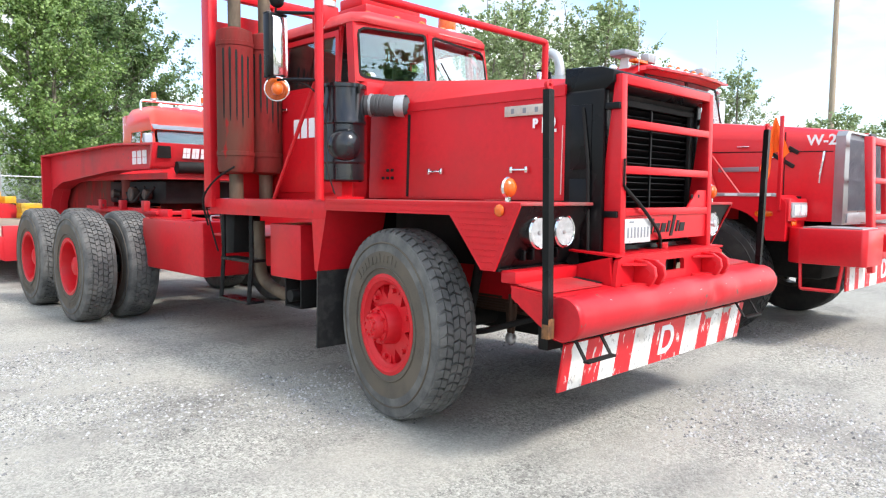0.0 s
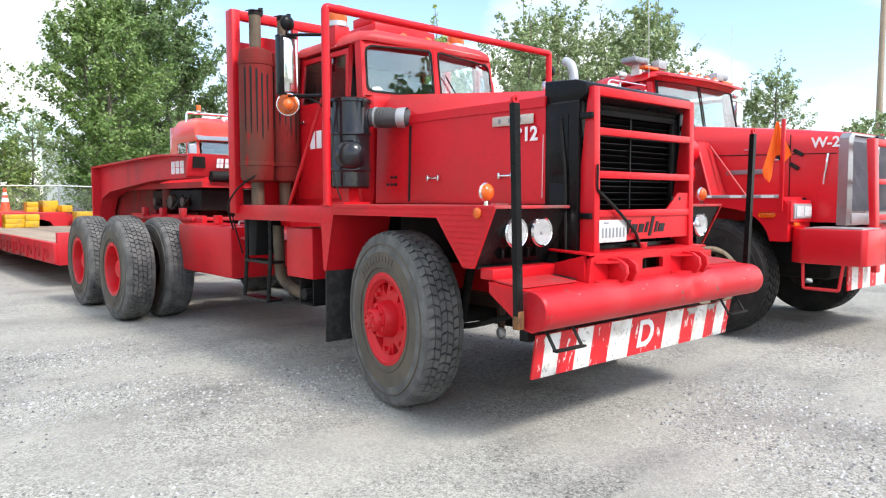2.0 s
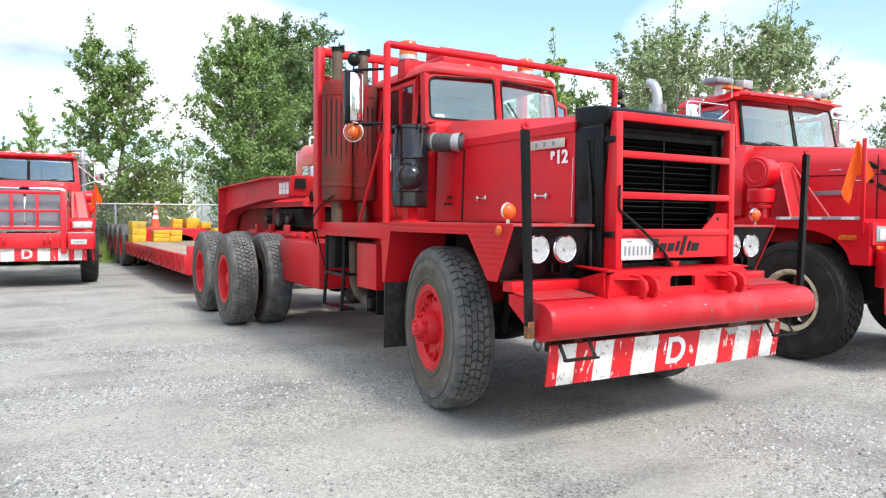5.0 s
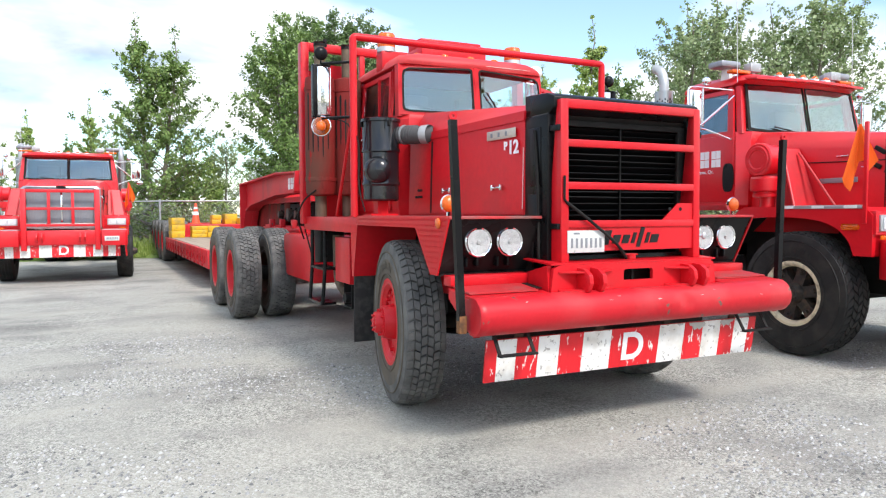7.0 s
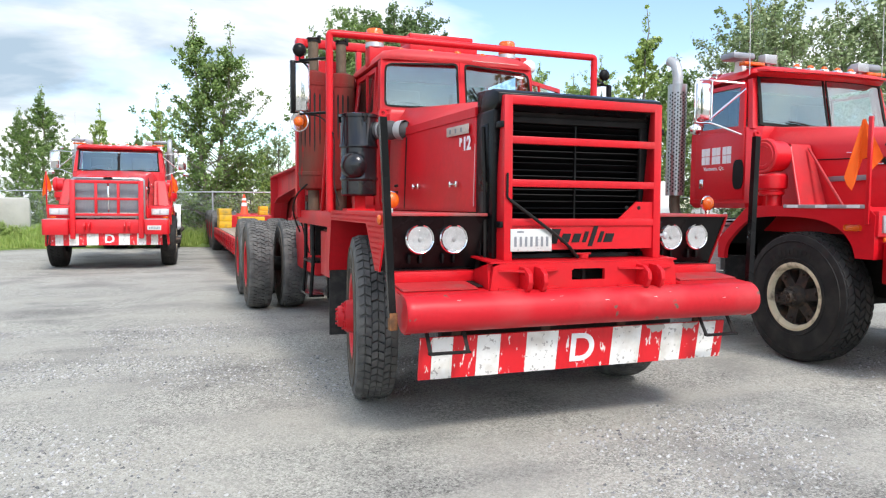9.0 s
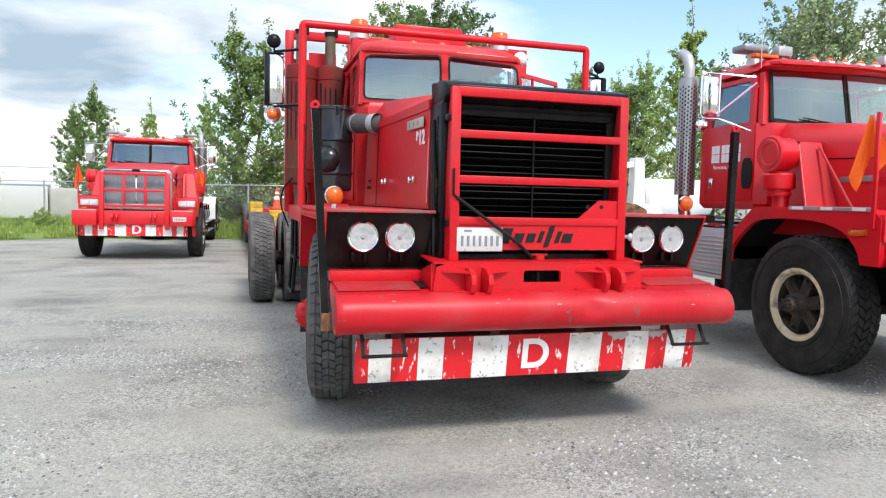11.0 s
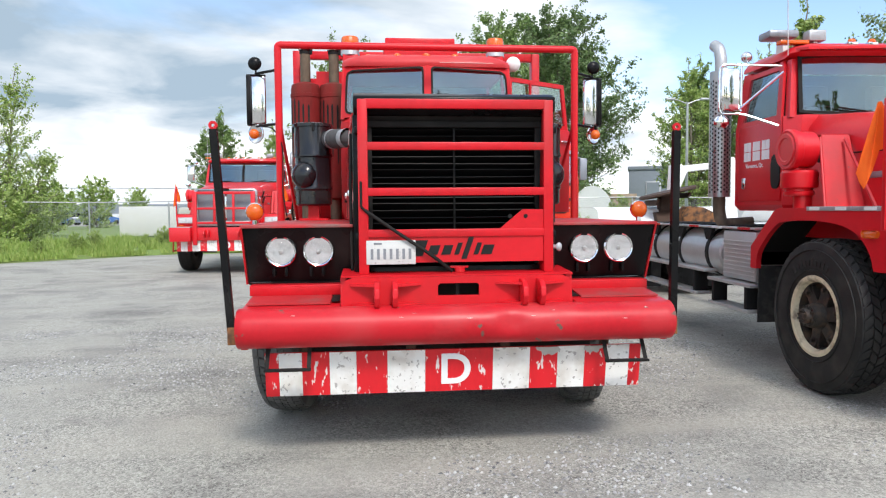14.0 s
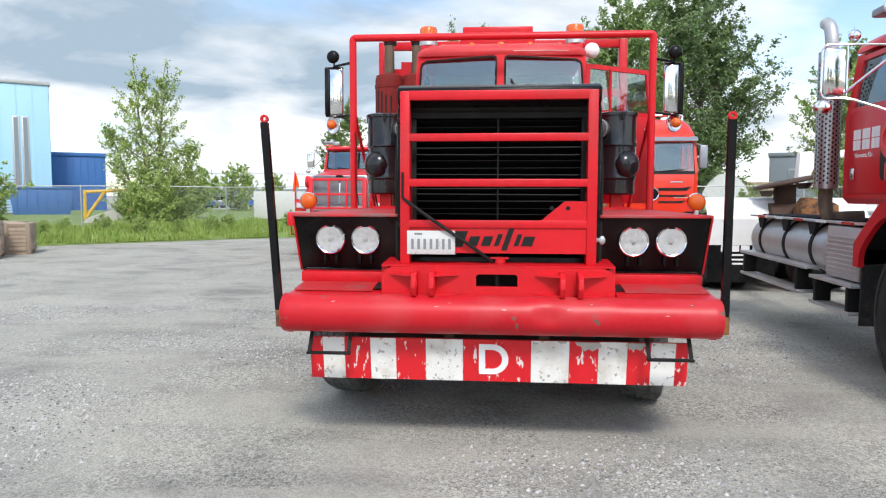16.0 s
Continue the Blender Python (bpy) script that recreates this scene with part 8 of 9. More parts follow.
    for y in (y1 + 0.75, y1 + 2.15, y1 + 3.55, y1 + 4.9):
        bm = fresh()
        rod(bm, (-1.4, y, 0.6), (1.4, y, 0.6), 0.09, seg=12)
        part("axle", bm, BLACK_DULL, T)
        for s in (-1, 1):
            add_wheel(T, (s * 1.38, y, WHEEL_R), TYRE_REAR, DISH_RED, s < 0, 31 * y)
            add_wheel(T, (s * 0.95, y, WHEEL_R), TYRE_REAR, DISH_DARK, s < 0, 17 * y)
    return T


lowboy((4.10, 9.9, 0), 2.6)
LOWBOY = pose(4.10, 9.9, 0, 0, 0, 2.6)


def yellow_block(p, w, d, h, turn, n):
    """A stack of n yellow-painted dunnage beams."""
    T = thing("dunnage_stack", p, "stack of chipped yellow-painted timber blocks on the trailer", "blocks", "yellow blocks", turn)
    for k in range(n):
        bm = fresh()
        box(bm, -w / 2 + 0.01 * (k % 2), w / 2 - 0.012 * ((k + 1) % 2), -d / 2, d / 2, h * k / n + 0.002, h * (k + 1) / n, 0.012)
        part("beam", bm, YELLOW, T)


for (x, y, z, w, d, h, turn, n) in ((-1.22, 12.1, 0.80, 0.40, 0.7, 0.62, 2, 3), (-0.55, 11.9, 0.80, 0.55, 0.35, 0.36, 4, 3), (-0.15, 11.9, 0.80, 0.35, 0.5, 0.36, -5, 2),
                                    (0.15, 13.4, 1.20, 0.30, 0.5, 0.30, 0, 2), (0.62, 13.4, 1.20, 0.42, 0.5, 0.34, 3, 1), (1.25, 12.0, 0.80, 0.55, 0.6, 0.42, -3, 3), (0.95, 12.9, 1.20, 0.3, 0.4, 0.2, 6, 1)):
    p = LOWBOY @ Vector((x, y, z))
    yellow_block(tuple(p), w, d, h, 2.6 + turn, n)


def traffic_cone(p):
    T = thing("traffic_cone", p, "orange traffic cone with white bands on the trailer", "cone")
    bm = fresh()
    box(bm, -0.19, 0.19, -0.19, 0.19, 0, 0.03, 0.01)
    lathe(bm, [(0.14, 0.03), (0.135, 0.05), (0.035, 0.70), (0.02, 0.71), (0, 0.71)], (0, 0, 0), (0, 0, 1), 24)
    part("cone", bm, CONE, T)
    for a, b in ((0.30, 0.42), (0.50, 0.58)):
        bm = fresh()
        r = [0.1355 - (z - 0.05) * 0.1538 + 0.003 for z in (a, b)]
        lathe(bm, [(r[0], a), (r[1], b)], (0, 0, 0), (0, 0, 1), 24)
        part("band", bm, WHITE, T)


traffic_cone(tuple(LOWBOY @ Vector((-0.45, 13.7, 1.20))))


# ---- yard edge, fence, trees, distance ----
def tree_meshes(seed, H, R, leaves, leaf, mat, leaders=((0, 0, 1.0, 1.0),), wide=0.3, taper=0.9, limbs=60, sparse=0.15, low=0.03, clump=0.13):
    """A poplar with one or more leading stems (foot to side x, y in crown widths, top, share of the width):
    rising limbs with twigs, and single leaves in uneven clumps along the twigs."""
    rnd = random.Random(seed)
    rng = np.random.default_rng(seed)
    bm = fresh()
    r0 = H * 0.014

    def limb(pts, ra, rb, seg):
        rings = []
        for i, p in enumerate(pts):
            d = (pts[min(i + 1, len(pts) - 1)] - pts[max(i - 1, 0)]).normalized()
            _, u, v = axes(d)
            r = ra + (rb - ra) * i / (len(pts) - 1)
            rings.append([bm.verts.new(p + (u * math.cos(a) + v * math.sin(a)) * r) for a in (2 * math.pi * k / seg for k in range(seg))])
        for a, b in zip(rings, rings[1:]):
            for k in range(seg):
                bm.faces.new((a[k], a[(k + 1) % seg], b[(k + 1) % seg], b[k]))

    centres, spreads = [], []

    def leafy(p, q, n, spread):
        """Clumps along a twig."""
        for _ in range(n):
            if rnd.random() > sparse:
                centres.append(p.lerp(q, rnd.random() ** 0.8))
                spreads.append(spread * (0.5 + 0.9 * rnd.random()))

    for dx, dy, top, share in leaders:
        n = 10
        stem = [Vector((0, 0, -0.3))]
        for k in range(1, n + 1):
            t = k / n
            off = max(0.0, t - 0.1) / 0.9
            off = off ** 0.7
            stem.append(Vector((dx * R * off + rnd.gauss(0, 0.007) * H * t, dy * R * off + rnd.gauss(0, 0.007) * H * t, H * top * t)))
        limb(stem, r0 * (0.6 + 0.4 * share), r0 * 0.08, 8)
        count = int(limbs * share)
        for k in range(count):
            f = low + (0.965 - low) * (k + rnd.random()) / count
            g = f / wide if f < wide else 1 - (f - wide) / (1 - wide)
            length = R * share * (0.55 + 0.45 * g if f < wide else g ** taper) * (0.55 + 0.6 * rnd.random()) + 0.03 * R
            a = k * 2.399 + rnd.gauss(0, 0.5)
            z0 = f * 0.86
            i = min(n - 1, int(z0 * n))
            p0 = stem[i].lerp(stem[i + 1], z0 * n - i)
            rise = math.tan(radians(18 + 44 * f + rnd.gauss(0, 7)))
            d = Vector((math.cos(a), math.sin(a), 0))
            p2 = p0 + d * length + Vector((0, 0, min(length * rise, 0.22 * H)))
            p2.z = min(p2.z, H * top * (0.93 + 0.05 * rnd.random()))
            p1 = p0.lerp(p2, 0.5) - Vector((0, 0, 0.07 * length))
            pts = [p0, p0.lerp(p1, 0.7), p1.lerp(p2, 0.4), p2]
            limb(pts, r0 * 0.30 * (1.08 - f), r0 * 0.035, 5)
            sp = clump * R * (0.75 + 0.35 * rnd.random()) * (1.05 - 0.45 * f) * 0.8
            leafy(pts[1], p2, 5, sp * 0.9)
            for q in range(6):
                t = 0.25 + 0.75 * rnd.random()
                e = p0.lerp(p2, t)
                way = (d * (0.3 + 0.5 * rnd.random()) + Vector((rnd.gauss(0, 0.55), rnd.gauss(0, 0.55), 0.25 + 0.7 * rnd.random()))).normalized()
                tip = e + way * (0.10 + 0.16 * rnd.random()) * R * (1.1 - 0.6 * f)
                limb([e, e.lerp(tip, 0.5), tip], r0 * 0.05, r0 * 0.02, 4)
                leafy(e, tip, 3, sp * 0.75)
        # the leading shoot
        leafy(stem[-3], stem[-1] + Vector((0, 0, 0.015 * H)), 18, clump * R * 0.6)
    wood = mesh_of(bm, BARK, 60)
    C = np.array([tuple(c) for c in centres])
    S = np.array(spreads)
    pick = rng.integers(0, len(C), leaves)
    off = rng.normal(size=(leaves, 3))
    off *= (rng.random(leaves) ** 0.5 / np.linalg.norm(off, axis=1))[:, None] * S[pick][:, None]
    P = C[pick] + off
    P[:, 2] = np.maximum(P[:, 2], 0.15)
    # leaves turn outwards and up, as they do to the light
    face = rng.normal(size=(leaves, 3)) * 0.8
    flat = P * (1, 1, 0)
    face += flat / (np.linalg.norm(flat, axis=1)[:, None] + 0.05) * 0.6 + np.array((0, 0, 0.7))
    w = rng.normal(size=(leaves, 3))
    u = np.cross(face, w)
    u /= np.linalg.norm(u, axis=1)[:, None]
    v = np.cross(face, u)
    v /= np.linalg.norm(v, axis=1)[:, None]
    s = leaf * (0.6 + 0.8 * rng.random(leaves))[:, None]
    verts = np.stack([P - u * s, P + v * s * 0.75, P + u * s, P - v * s * 0.75], 1).reshape(-1, 3)
    faces = np.arange(leaves * 4).reshape(-1, 4)
    me = bpy.data.meshes.new("leaves")
    me.from_pydata(verts.tolist(), [], faces.tolist())
    me.materials.append(mat)
    return wood, me


def tree(meshes, x, y, scale=1.0, turn=0.0, label="upright green poplar behind the fence", z=0.0):
    T = thing("tree", (x, y, z), label, "tree", "poplars", turn)
    T.scale = (scale, scale, scale)
    part("trunk", meshes[0], None, T, "grey poplar trunk")
    part("crown", meshes[1], None, T, "dense clumps of small green leaves")
    return T


POPLAR_TALL = tree_meshes(11, 10.0, 2.7, 20000, 0.060, LEAF, wide=0.28, taper=0.85, limbs=90, clump=0.15)
POPLAR_TWIN = tree_meshes(29, 10.0, 3.2, 28000, 0.060, LEAF, ((-0.20, 0.05, 1.0, 0.80), (0.30, -0.1, 0.95, 0.78)), wide=0.33, taper=0.95, limbs=100, sparse=0.1, clump=0.14)
POPLAR_WIDE = tree_meshes(23, 10.0, 3.2, 19000, 0.068, LEAF, ((-0.15, 0, 1.0, 0.8), (0.3, 0.2, 0.86, 0.7)), wide=0.4, taper=0.7, limbs=80, clump=0.15)
POPLAR_THIN = tree_meshes(37, 10.0, 2.1, 13000, 0.060, LEAF_B, wide=0.25, limbs=70, sparse=0.2, clump=0.15)
POPLAR_YOUNG = tree_meshes(47, 9.6, 3.6, 23000, 0.056, LEAF_B, ((-0.22, 0.0, 1.0, 0.70), (0.26, 0.1, 1.0, 0.66), (-0.62, 0.1, 0.62, 0.55), (0.62, -0.2, 0.52, 0.62)), wide=0.25, taper=0.78, limbs=80, sparse=0.15, clump=0.12)
POPLAR_AIRY = tree_meshes(41, 10.0, 3.4, 17000, 0.060, LEAF_S, ((-0.2, 0, 1.0, 0.8), (0.35, 0.1, 0.9, 0.75)), wide=0.42, taper=0.75, limbs=84, sparse=0.2, clump=0.14)
POPLAR_DARK = tree_meshes(53, 10.0, 4.1, 72000, 0.058, LEAF_D, ((0, 0, 1.0, 0.95), (0.3, 0, 0.84, 0.75)), wide=0.42, taper=0.6, limbs=160, sparse=0.0, clump=0.12)
POPLAR_FULL = tree_meshes(71, 10.0, 3.4, 44000, 0.060, LEAF, ((0, 0, 1.0, 0.9), (-0.35, 0.1, 0.92, 0.75)), wide=0.40, taper=0.55, limbs=120, sparse=0.0, clump=0.14)
POPLAR_BRIGHT = tree_meshes(83, 10.0, 3.0, 30000, 0.056, LEAF_B, ((-0.2, 0, 1.0, 0.85), (0.35, 0.1, 0.9, 0.75)), wide=0.36, taper=0.7, limbs=110, sparse=0.05)
BUSH = tree_meshes(61, 3.0, 1.5, 8000, 0.050, LEAF_B, ((0, 0, 1.0, 0.9), (0.5, 0.2, 0.8, 0.7), (-0.5, -0.1, 0.85, 0.7)), wide=0.35, taper=0.6, limbs=36, low=0.0, clump=0.16)
BUSH_FINE = tree_meshes(67, 3.0, 1.6, 12000, 0.032, LEAF_S, ((0, 0, 1.0, 0.9), (0.5, 0.2, 0.8, 0.7), (-0.5, -0.1, 0.85, 0.7)), wide=0.35, taper=0.6, limbs=36, low=0.0, clump=0.16)


def from_angle(deg, dist, ex=4.47, ey=-2.0):
    """A place by its bearing from +y and its distance from the last eye."""
    return ex + dist * math.sin(radians(deg)), ey + dist * math.cos(radians(deg))


tree(POPLAR_YOUNG, -13.6, 30.6, 0.86, 35, "young bright two-stemmed poplar beside the fence")
tree(POPLAR_TWIN, 1.9, 28.6, 0.92, 10, "tall two-stemmed poplar behind the fence")
tree(POPLAR_AIRY, 4.7, 30.4, 0.50, 120, "low airy poplar behind the fence")
tree(BUSH, 3.6, 29.8, 1.25, 20, "leafy undergrowth behind the fence")
tree(POPLAR_FULL, 11.0, 44.0, 1.42, 20, "tall poplar with a pointed crown")
tree(POPLAR_DARK, 16.9, 56.0, 1.84, 0, "broad dark-leaved poplar behind the trucks")
tree(POPLAR_AIRY, 20.5, 17.4, 0.95, 10, "airy poplar with silvery leaves, backlight in their colour")
tree(POPLAR_AIRY, 24.0, 17.0, 1.02, 130, "airy poplar with silvery leaves, backlight in their colour")
tree(POPLAR_AIRY, 22.5, 21.5, 1.05, 220, "airy poplar with silvery leaves, backlight in their colour")
tree(POPLAR_THIN, 19.5, 24.0, 1.0, 300, "slender bright poplar behind the trucks")
tree(POPLAR_AIRY, 28.0, 19.0, 1.1, 70, "airy poplar with silvery leaves, backlight in their colour")
tree(POPLAR_AIRY, 25.0, 11.7, 0.66, 60, "slender young poplar behind the trucks")
tree(POPLAR_BRIGHT, 22.4, 40.2, 1.06, 30, "bright leafy poplar behind the trucks")
tree(POPLAR_BRIGHT, 26.0, 39.6, 1.15, 160, "bright leafy poplar behind the trucks")
tree(POPLAR_TALL, 24.4, 44.0, 1.16, 0)
tree(POPLAR_WIDE, 21.0, 31.0, 0.85, 90)
tree(POPLAR_WIDE, 24.5, 29.0, 0.95, 200)
tree(POPLAR_WIDE, 28.0, 26.0, 0.95, 20)
for k, (deg, d, sc) in enumerate(((-14.0, 50, 0.85), (-10.2, 55, 0.84), (-7.6, 58, 0.72), (-6.4, 52, 0.90), (-12.2, 60, 0.65), (-3.2, 64, 0.6), (-15.2, 53, 0.75))):
    tree(POPLAR_THIN if k % 2 else POPLAR_TALL, *from_angle(deg, d), sc, 60 * k, "far poplar standing beyond the fence")
for k, (deg, d, sc) in enumerate(((-25.4, 60, 1.3), (-22.8, 66, 1.5), (-20.0, 75, 1.3), (-30.5, 35, 0.75), (-29.0, 34, 0.9), (-27.5, 37, 0.9), (-39.8, 33, 1.1), (-26.4, 45, 1.1))):
    tree(BUSH, *from_angle(deg, d), sc, 50 * k, "round green bush beyond the fence")
for k in (0, 4, 5, 6, 7, 8):
    tree(BUSH, 2.0 + k * 1.5 + 0.4 * math.sin(k * 5), 30.5 + 1.2 * math.sin(k * 3), 0.85 + 0.25 * math.sin(k * 7), 40 * k, "leafy undergrowth behind the fence")
for k in range(7):
    tree(BUSH_FINE, 33 + 1.5 * math.sin(k * 3.1), 4.2 + k * 1.5, (2.1 - 0.12 * k) + 0.2 * math.sin(k * 4), 110 * k, "leafy hedge across the road")
for k in range(8):
    tree(BUSH_FINE, 34 + 3 * math.sin(k * 2.3), 5 + k * 2.4, (1.85 if k < 3 else 1.35) + 0.25 * math.sin(k * 5), 70 * k, "leafy undergrowth across the road")
for k, (x, y, sc) in enumerate(((8.5, -36.0, 1.5), (15.0, -38.0, 1.3), (15.8, -11.0, 1.2))):
    tree(POPLAR_WIDE, x, y, sc, 70 * k, "green poplar across the yard")
for k in range(7):
    tree(POPLAR_WIDE, -26 + k * 8.5, -29 - 3 * math.sin(k * 2), 0.55 + 0.1 * math.sin(k * 3), 50 * k, "green poplar across the yard")


def spline(pts, step):
    """Even points along a line of corners."""
    out = []
    for a, b in zip(pts, pts[1:]):
        a, b = Vector(a), Vector(b)
        n = max(1, round((b - a).length / step))
        out += [a.lerp(b, i / n) for i in range(n)]
    return out + [Vector(pts[-1])]


FENCE = [(-30, 16, 0), (-17.5, 25.2, 0), (-12.5, 28.9, 0), (-6, 29.6, 0), (2, 26.4, 0), (14, 27.2, 0), (30, 24, 0)]
fence = thing("chain_link_fence", (-6, 29.6, 0), "galvanised chain-link fence with round posts and top rail", "fence")
FI = Matrix.Translation((6, -29.6, 0))
posts = spline(FENCE, 3.0)
bm = fresh()
rod(bm, (0, 0, -0.1), (0, 0, 2.05), 0.032, seg=10)
ball(bm, (0, 0, 2.06), 0.036, 1, 1, 0.6, 8)
post_mesh = mesh_of(bm, GALV)
for p in posts:
    part("post", post_mesh, None, fence, "", FI @ Matrix.Translation(p))
bm = fresh()
pipe(bm, [FI @ (p + Vector((0, 0, 2.02 + 0.03 * math.sin(i * 2.1)))) for i, p in enumerate(posts)], 0.022, 8)
part("top_rail", bm, GALV, fence)
verts, faces = [], []
for a, b in zip(posts, posts[1:]):
    a, b = FI @ a, FI @ b
    d = (b - a).normalized()
    ln = (b - a).length
    H, pitch = 1.95, 0.075
    k = -int(H / pitch)
    while k * pitch < ln:
        for up in (1, -1):
            s0, s1 = k * pitch, k * pitch + H
            z0, z1 = (0.03, H) if up > 0 else (H, 0.03)
            c0, c1 = max(0, s0), min(ln, s1)
            if c1 > c0:
                f0, f1 = (c0 - s0) / H, (c1 - s0) / H
                p0, p1 = a + d * c0 + Vector((0, 0, z0 + (z1 - z0) * f0)), a + d * c1 + Vector((0, 0, z0 + (z1 - z0) * f1))
                w = Vector((0, 0, 0.0022))
                i = len(verts)
                verts += [p0 - w, p1 - w, p1 + w, p0 + w]
                faces.append((i, i + 1, i + 2, i + 3))
        k += 1
me = bpy.data.meshes.new("wire")
me.from_pydata([tuple(v) for v in verts], [], faces)
me.materials.append(GALV)
tagged(part("wire_mesh", me, None, fence, "woven wire mesh"), kind="stuff")

# grassy verge between the yard and the distance: a low bank with blades
EDGE = [(-34, -4), (-16.5, 12.5), (-10.4, 18.9), (-6.4, 22.6), (-4.0, 24.6), (1.2, 24.9), (14, 24.6), (31, 20)]


def edge_y(x):
    for (xa, ya), (xb, yb) in zip(EDGE, EDGE[1:]):
        if xa <= x <= xb:
            return ya + (yb - ya) * (x - xa) / (xb - xa)
    return 20.0


bm = fresh()
cols = [-34 + i * 1.0 for i in range(66)]
rows_ = [0.0, 0.5, 1.2, 2.5, 4.5, 8, 14, 30, 60]
grid = [[bm.verts.new((x, edge_y(x) + 0.25 * noise.noise((x * 0.7, 0, 0)) + r, (0.006 if r == 0 else 0.10 + 0.16 * min(1, r / 3) + 0.05 * noise.noise((x * 0.6, r * 0.5, 3))))) for r in rows_] for x in cols]
for a, b in zip(grid, grid[1:]):
    for k in range(len(rows_) - 1):
        bm.faces.new((a[k], b[k], b[k + 1], a[k + 1]))
single("verge", bm, SOIL, "low grassy bank at the yard's edge", "ground", kind="structure", angle=80)

rng = np.random.default_rng(5)


def grass(count, x0, x1, depth, hmin, hmax, seed):
    g = np.random.default_rng(seed)
    verts, faces = [], []
    for _ in range(count):
        x = x0 + (x1 - x0) * g.random()
        r = depth * g.random() ** 1.3
        y = edge_y(x) + r + 0.1
        clump = noise.noise((x * 0.8, y * 0.8, 1)) + 0.5 * noise.noise((x * 2.5, y * 2.5, 6))
        if clump < -0.4 + 0.3 * g.random():
            continue
        z = 0.05 + 0.2 * min(1, r / 3)
        h = (hmin + (hmax - hmin) * g.random()) * (0.6 + min(0.9, max(0, clump))) * (0.55 + 0.45 * min(1, r / 1.0))
        a = g.random() * math.pi
        w = 0.012 + 0.014 * g.random()
        lx, ly = g.normal() * 0.25 * h, g.normal() * 0.25 * h
        c, s = math.cos(a) * w, math.sin(a) * w
        i = len(verts)
        verts += [(x - c, y - s, z), (x + c, y + s, z), (x + c * 0.6 + lx * 0.4, y + s * 0.6 + ly * 0.4, z + h * 0.6), (x + lx, y + ly, z + h), (x - c * 0.6 + lx * 0.4, y - s * 0.6 + ly * 0.4, z + h * 0.6)]
        faces += [(i, i + 1, i + 2, i + 4), (i + 4, i + 2, i + 3)]
    me = bpy.data.meshes.new("grass")
    me.from_pydata(verts, [], faces)
    me.materials.append(GRASS)
    return me


EAST = 24.5
bm = fresh()
grid = [[bm.verts.new((EAST + r + 0.3 * noise.noise((0, y * 0.6, 0)), y, 0.006 if r == 0 else 0.12 + 0.9 * min(1, r / 9) + 0.06 * noise.noise((r, y * 0.5, 2)))) for r in rows_[:-1]] for y in range(-6, 20)]
for a, b in zip(grid, grid[1:]):
    for k in range(len(rows_) - 2):
        bm.faces.new((a[k], a[k + 1], b[k + 1], b[k]))
single("verge_east", bm, SOIL, "grassy bank rising beyond the yard", "ground", kind="structure", angle=80)
g = np.random.default_rng(12)
verts, faces = [], []
for _ in range(26000):
    r, y = 9.0 * g.random(), -2 + 18 * g.random()
    x, z, h = EAST + 0.2 + r, 0.08 + 0.9 * min(1, r / 9), 0.25 + 0.4 * g.random()
    w, lean = 0.016, g.normal() * 0.12
    i = len(verts)
    verts += [(x, y - w, z), (x, y + w, z), (x + lean, y + lean, z + h)]
    faces.append((i, i + 1, i + 2))
me = bpy.data.meshes.new("bank_grass")
me.from_pydata(verts, [], faces)
me.materials.append(GRASS)
single("bank_grass", me, None, "tall rough green grass on the bank", "grass", kind="stuff")
single("grass", grass(120000, -20, 16, 7.0, 0.16, 0.5, 3), None, "tall rough green grass on the verge", "grass", kind="stuff")


for k in range(16):
    x = -13.5 + k * 0.75 + 0.3 * math.sin(k * 4)
    tree(BUSH, x, edge_y(x) + 1.6 + 1.4 * math.sin(k * 2.7) ** 2, 0.20 + 0.10 * math.sin(k * 5) ** 2, 47 * k, "low leafy weed clump in the verge grass", 0.12)


# ---- distance: buildings, panel, crates, pole ----
def far_building(name, deg, dist, w, d, h, turn, wall_mat, label, roof_mat=None, windows=(), ribs=0.0):
    x, y = from_angle(deg, dist)
    T = thing(name, (x, y, 0), label, "building", "", turn)
    bm = fresh()
    box(bm, -w / 2, w / 2, 0, d, -0.2, h, 0.05)
    part("wall", bm, wall_mat, T)
    bm = fresh()
    box(bm, -w / 2 - 0.12, w / 2 + 0.12, -0.12, d + 0.12, h, h + 0.35, 0.05)
    part("roof", bm, roof_mat or wall_mat, T)
    if ribs:
        bm = fresh()
        k = -w / 2 + ribs / 2
        while k < w / 2:
            box(bm, k - 0.05, k + 0.05, -0.04, 0.0, 0, h)
            k += ribs
        tagged(part("cladding_ribs", bm, wall_mat, T), kind="stuff")
    for (wx, wz, ww, wh) in windows:
        bm = fresh()
        box(bm, wx - ww / 2, wx + ww / 2, -0.06, 0.02, wz - wh / 2, wz + wh / 2, 0.02)
        win = part("window", bm, GALV, T)
        bm = fresh()
        box(bm, wx - ww / 2 + 0.12, wx + ww / 2 - 0.12, -0.08, -0.05, wz - wh / 2 + 0.12, wz + wh / 2 - 0.12)
        part("pane", bm, GREY_WALL, win, "dull window glass")
    return T


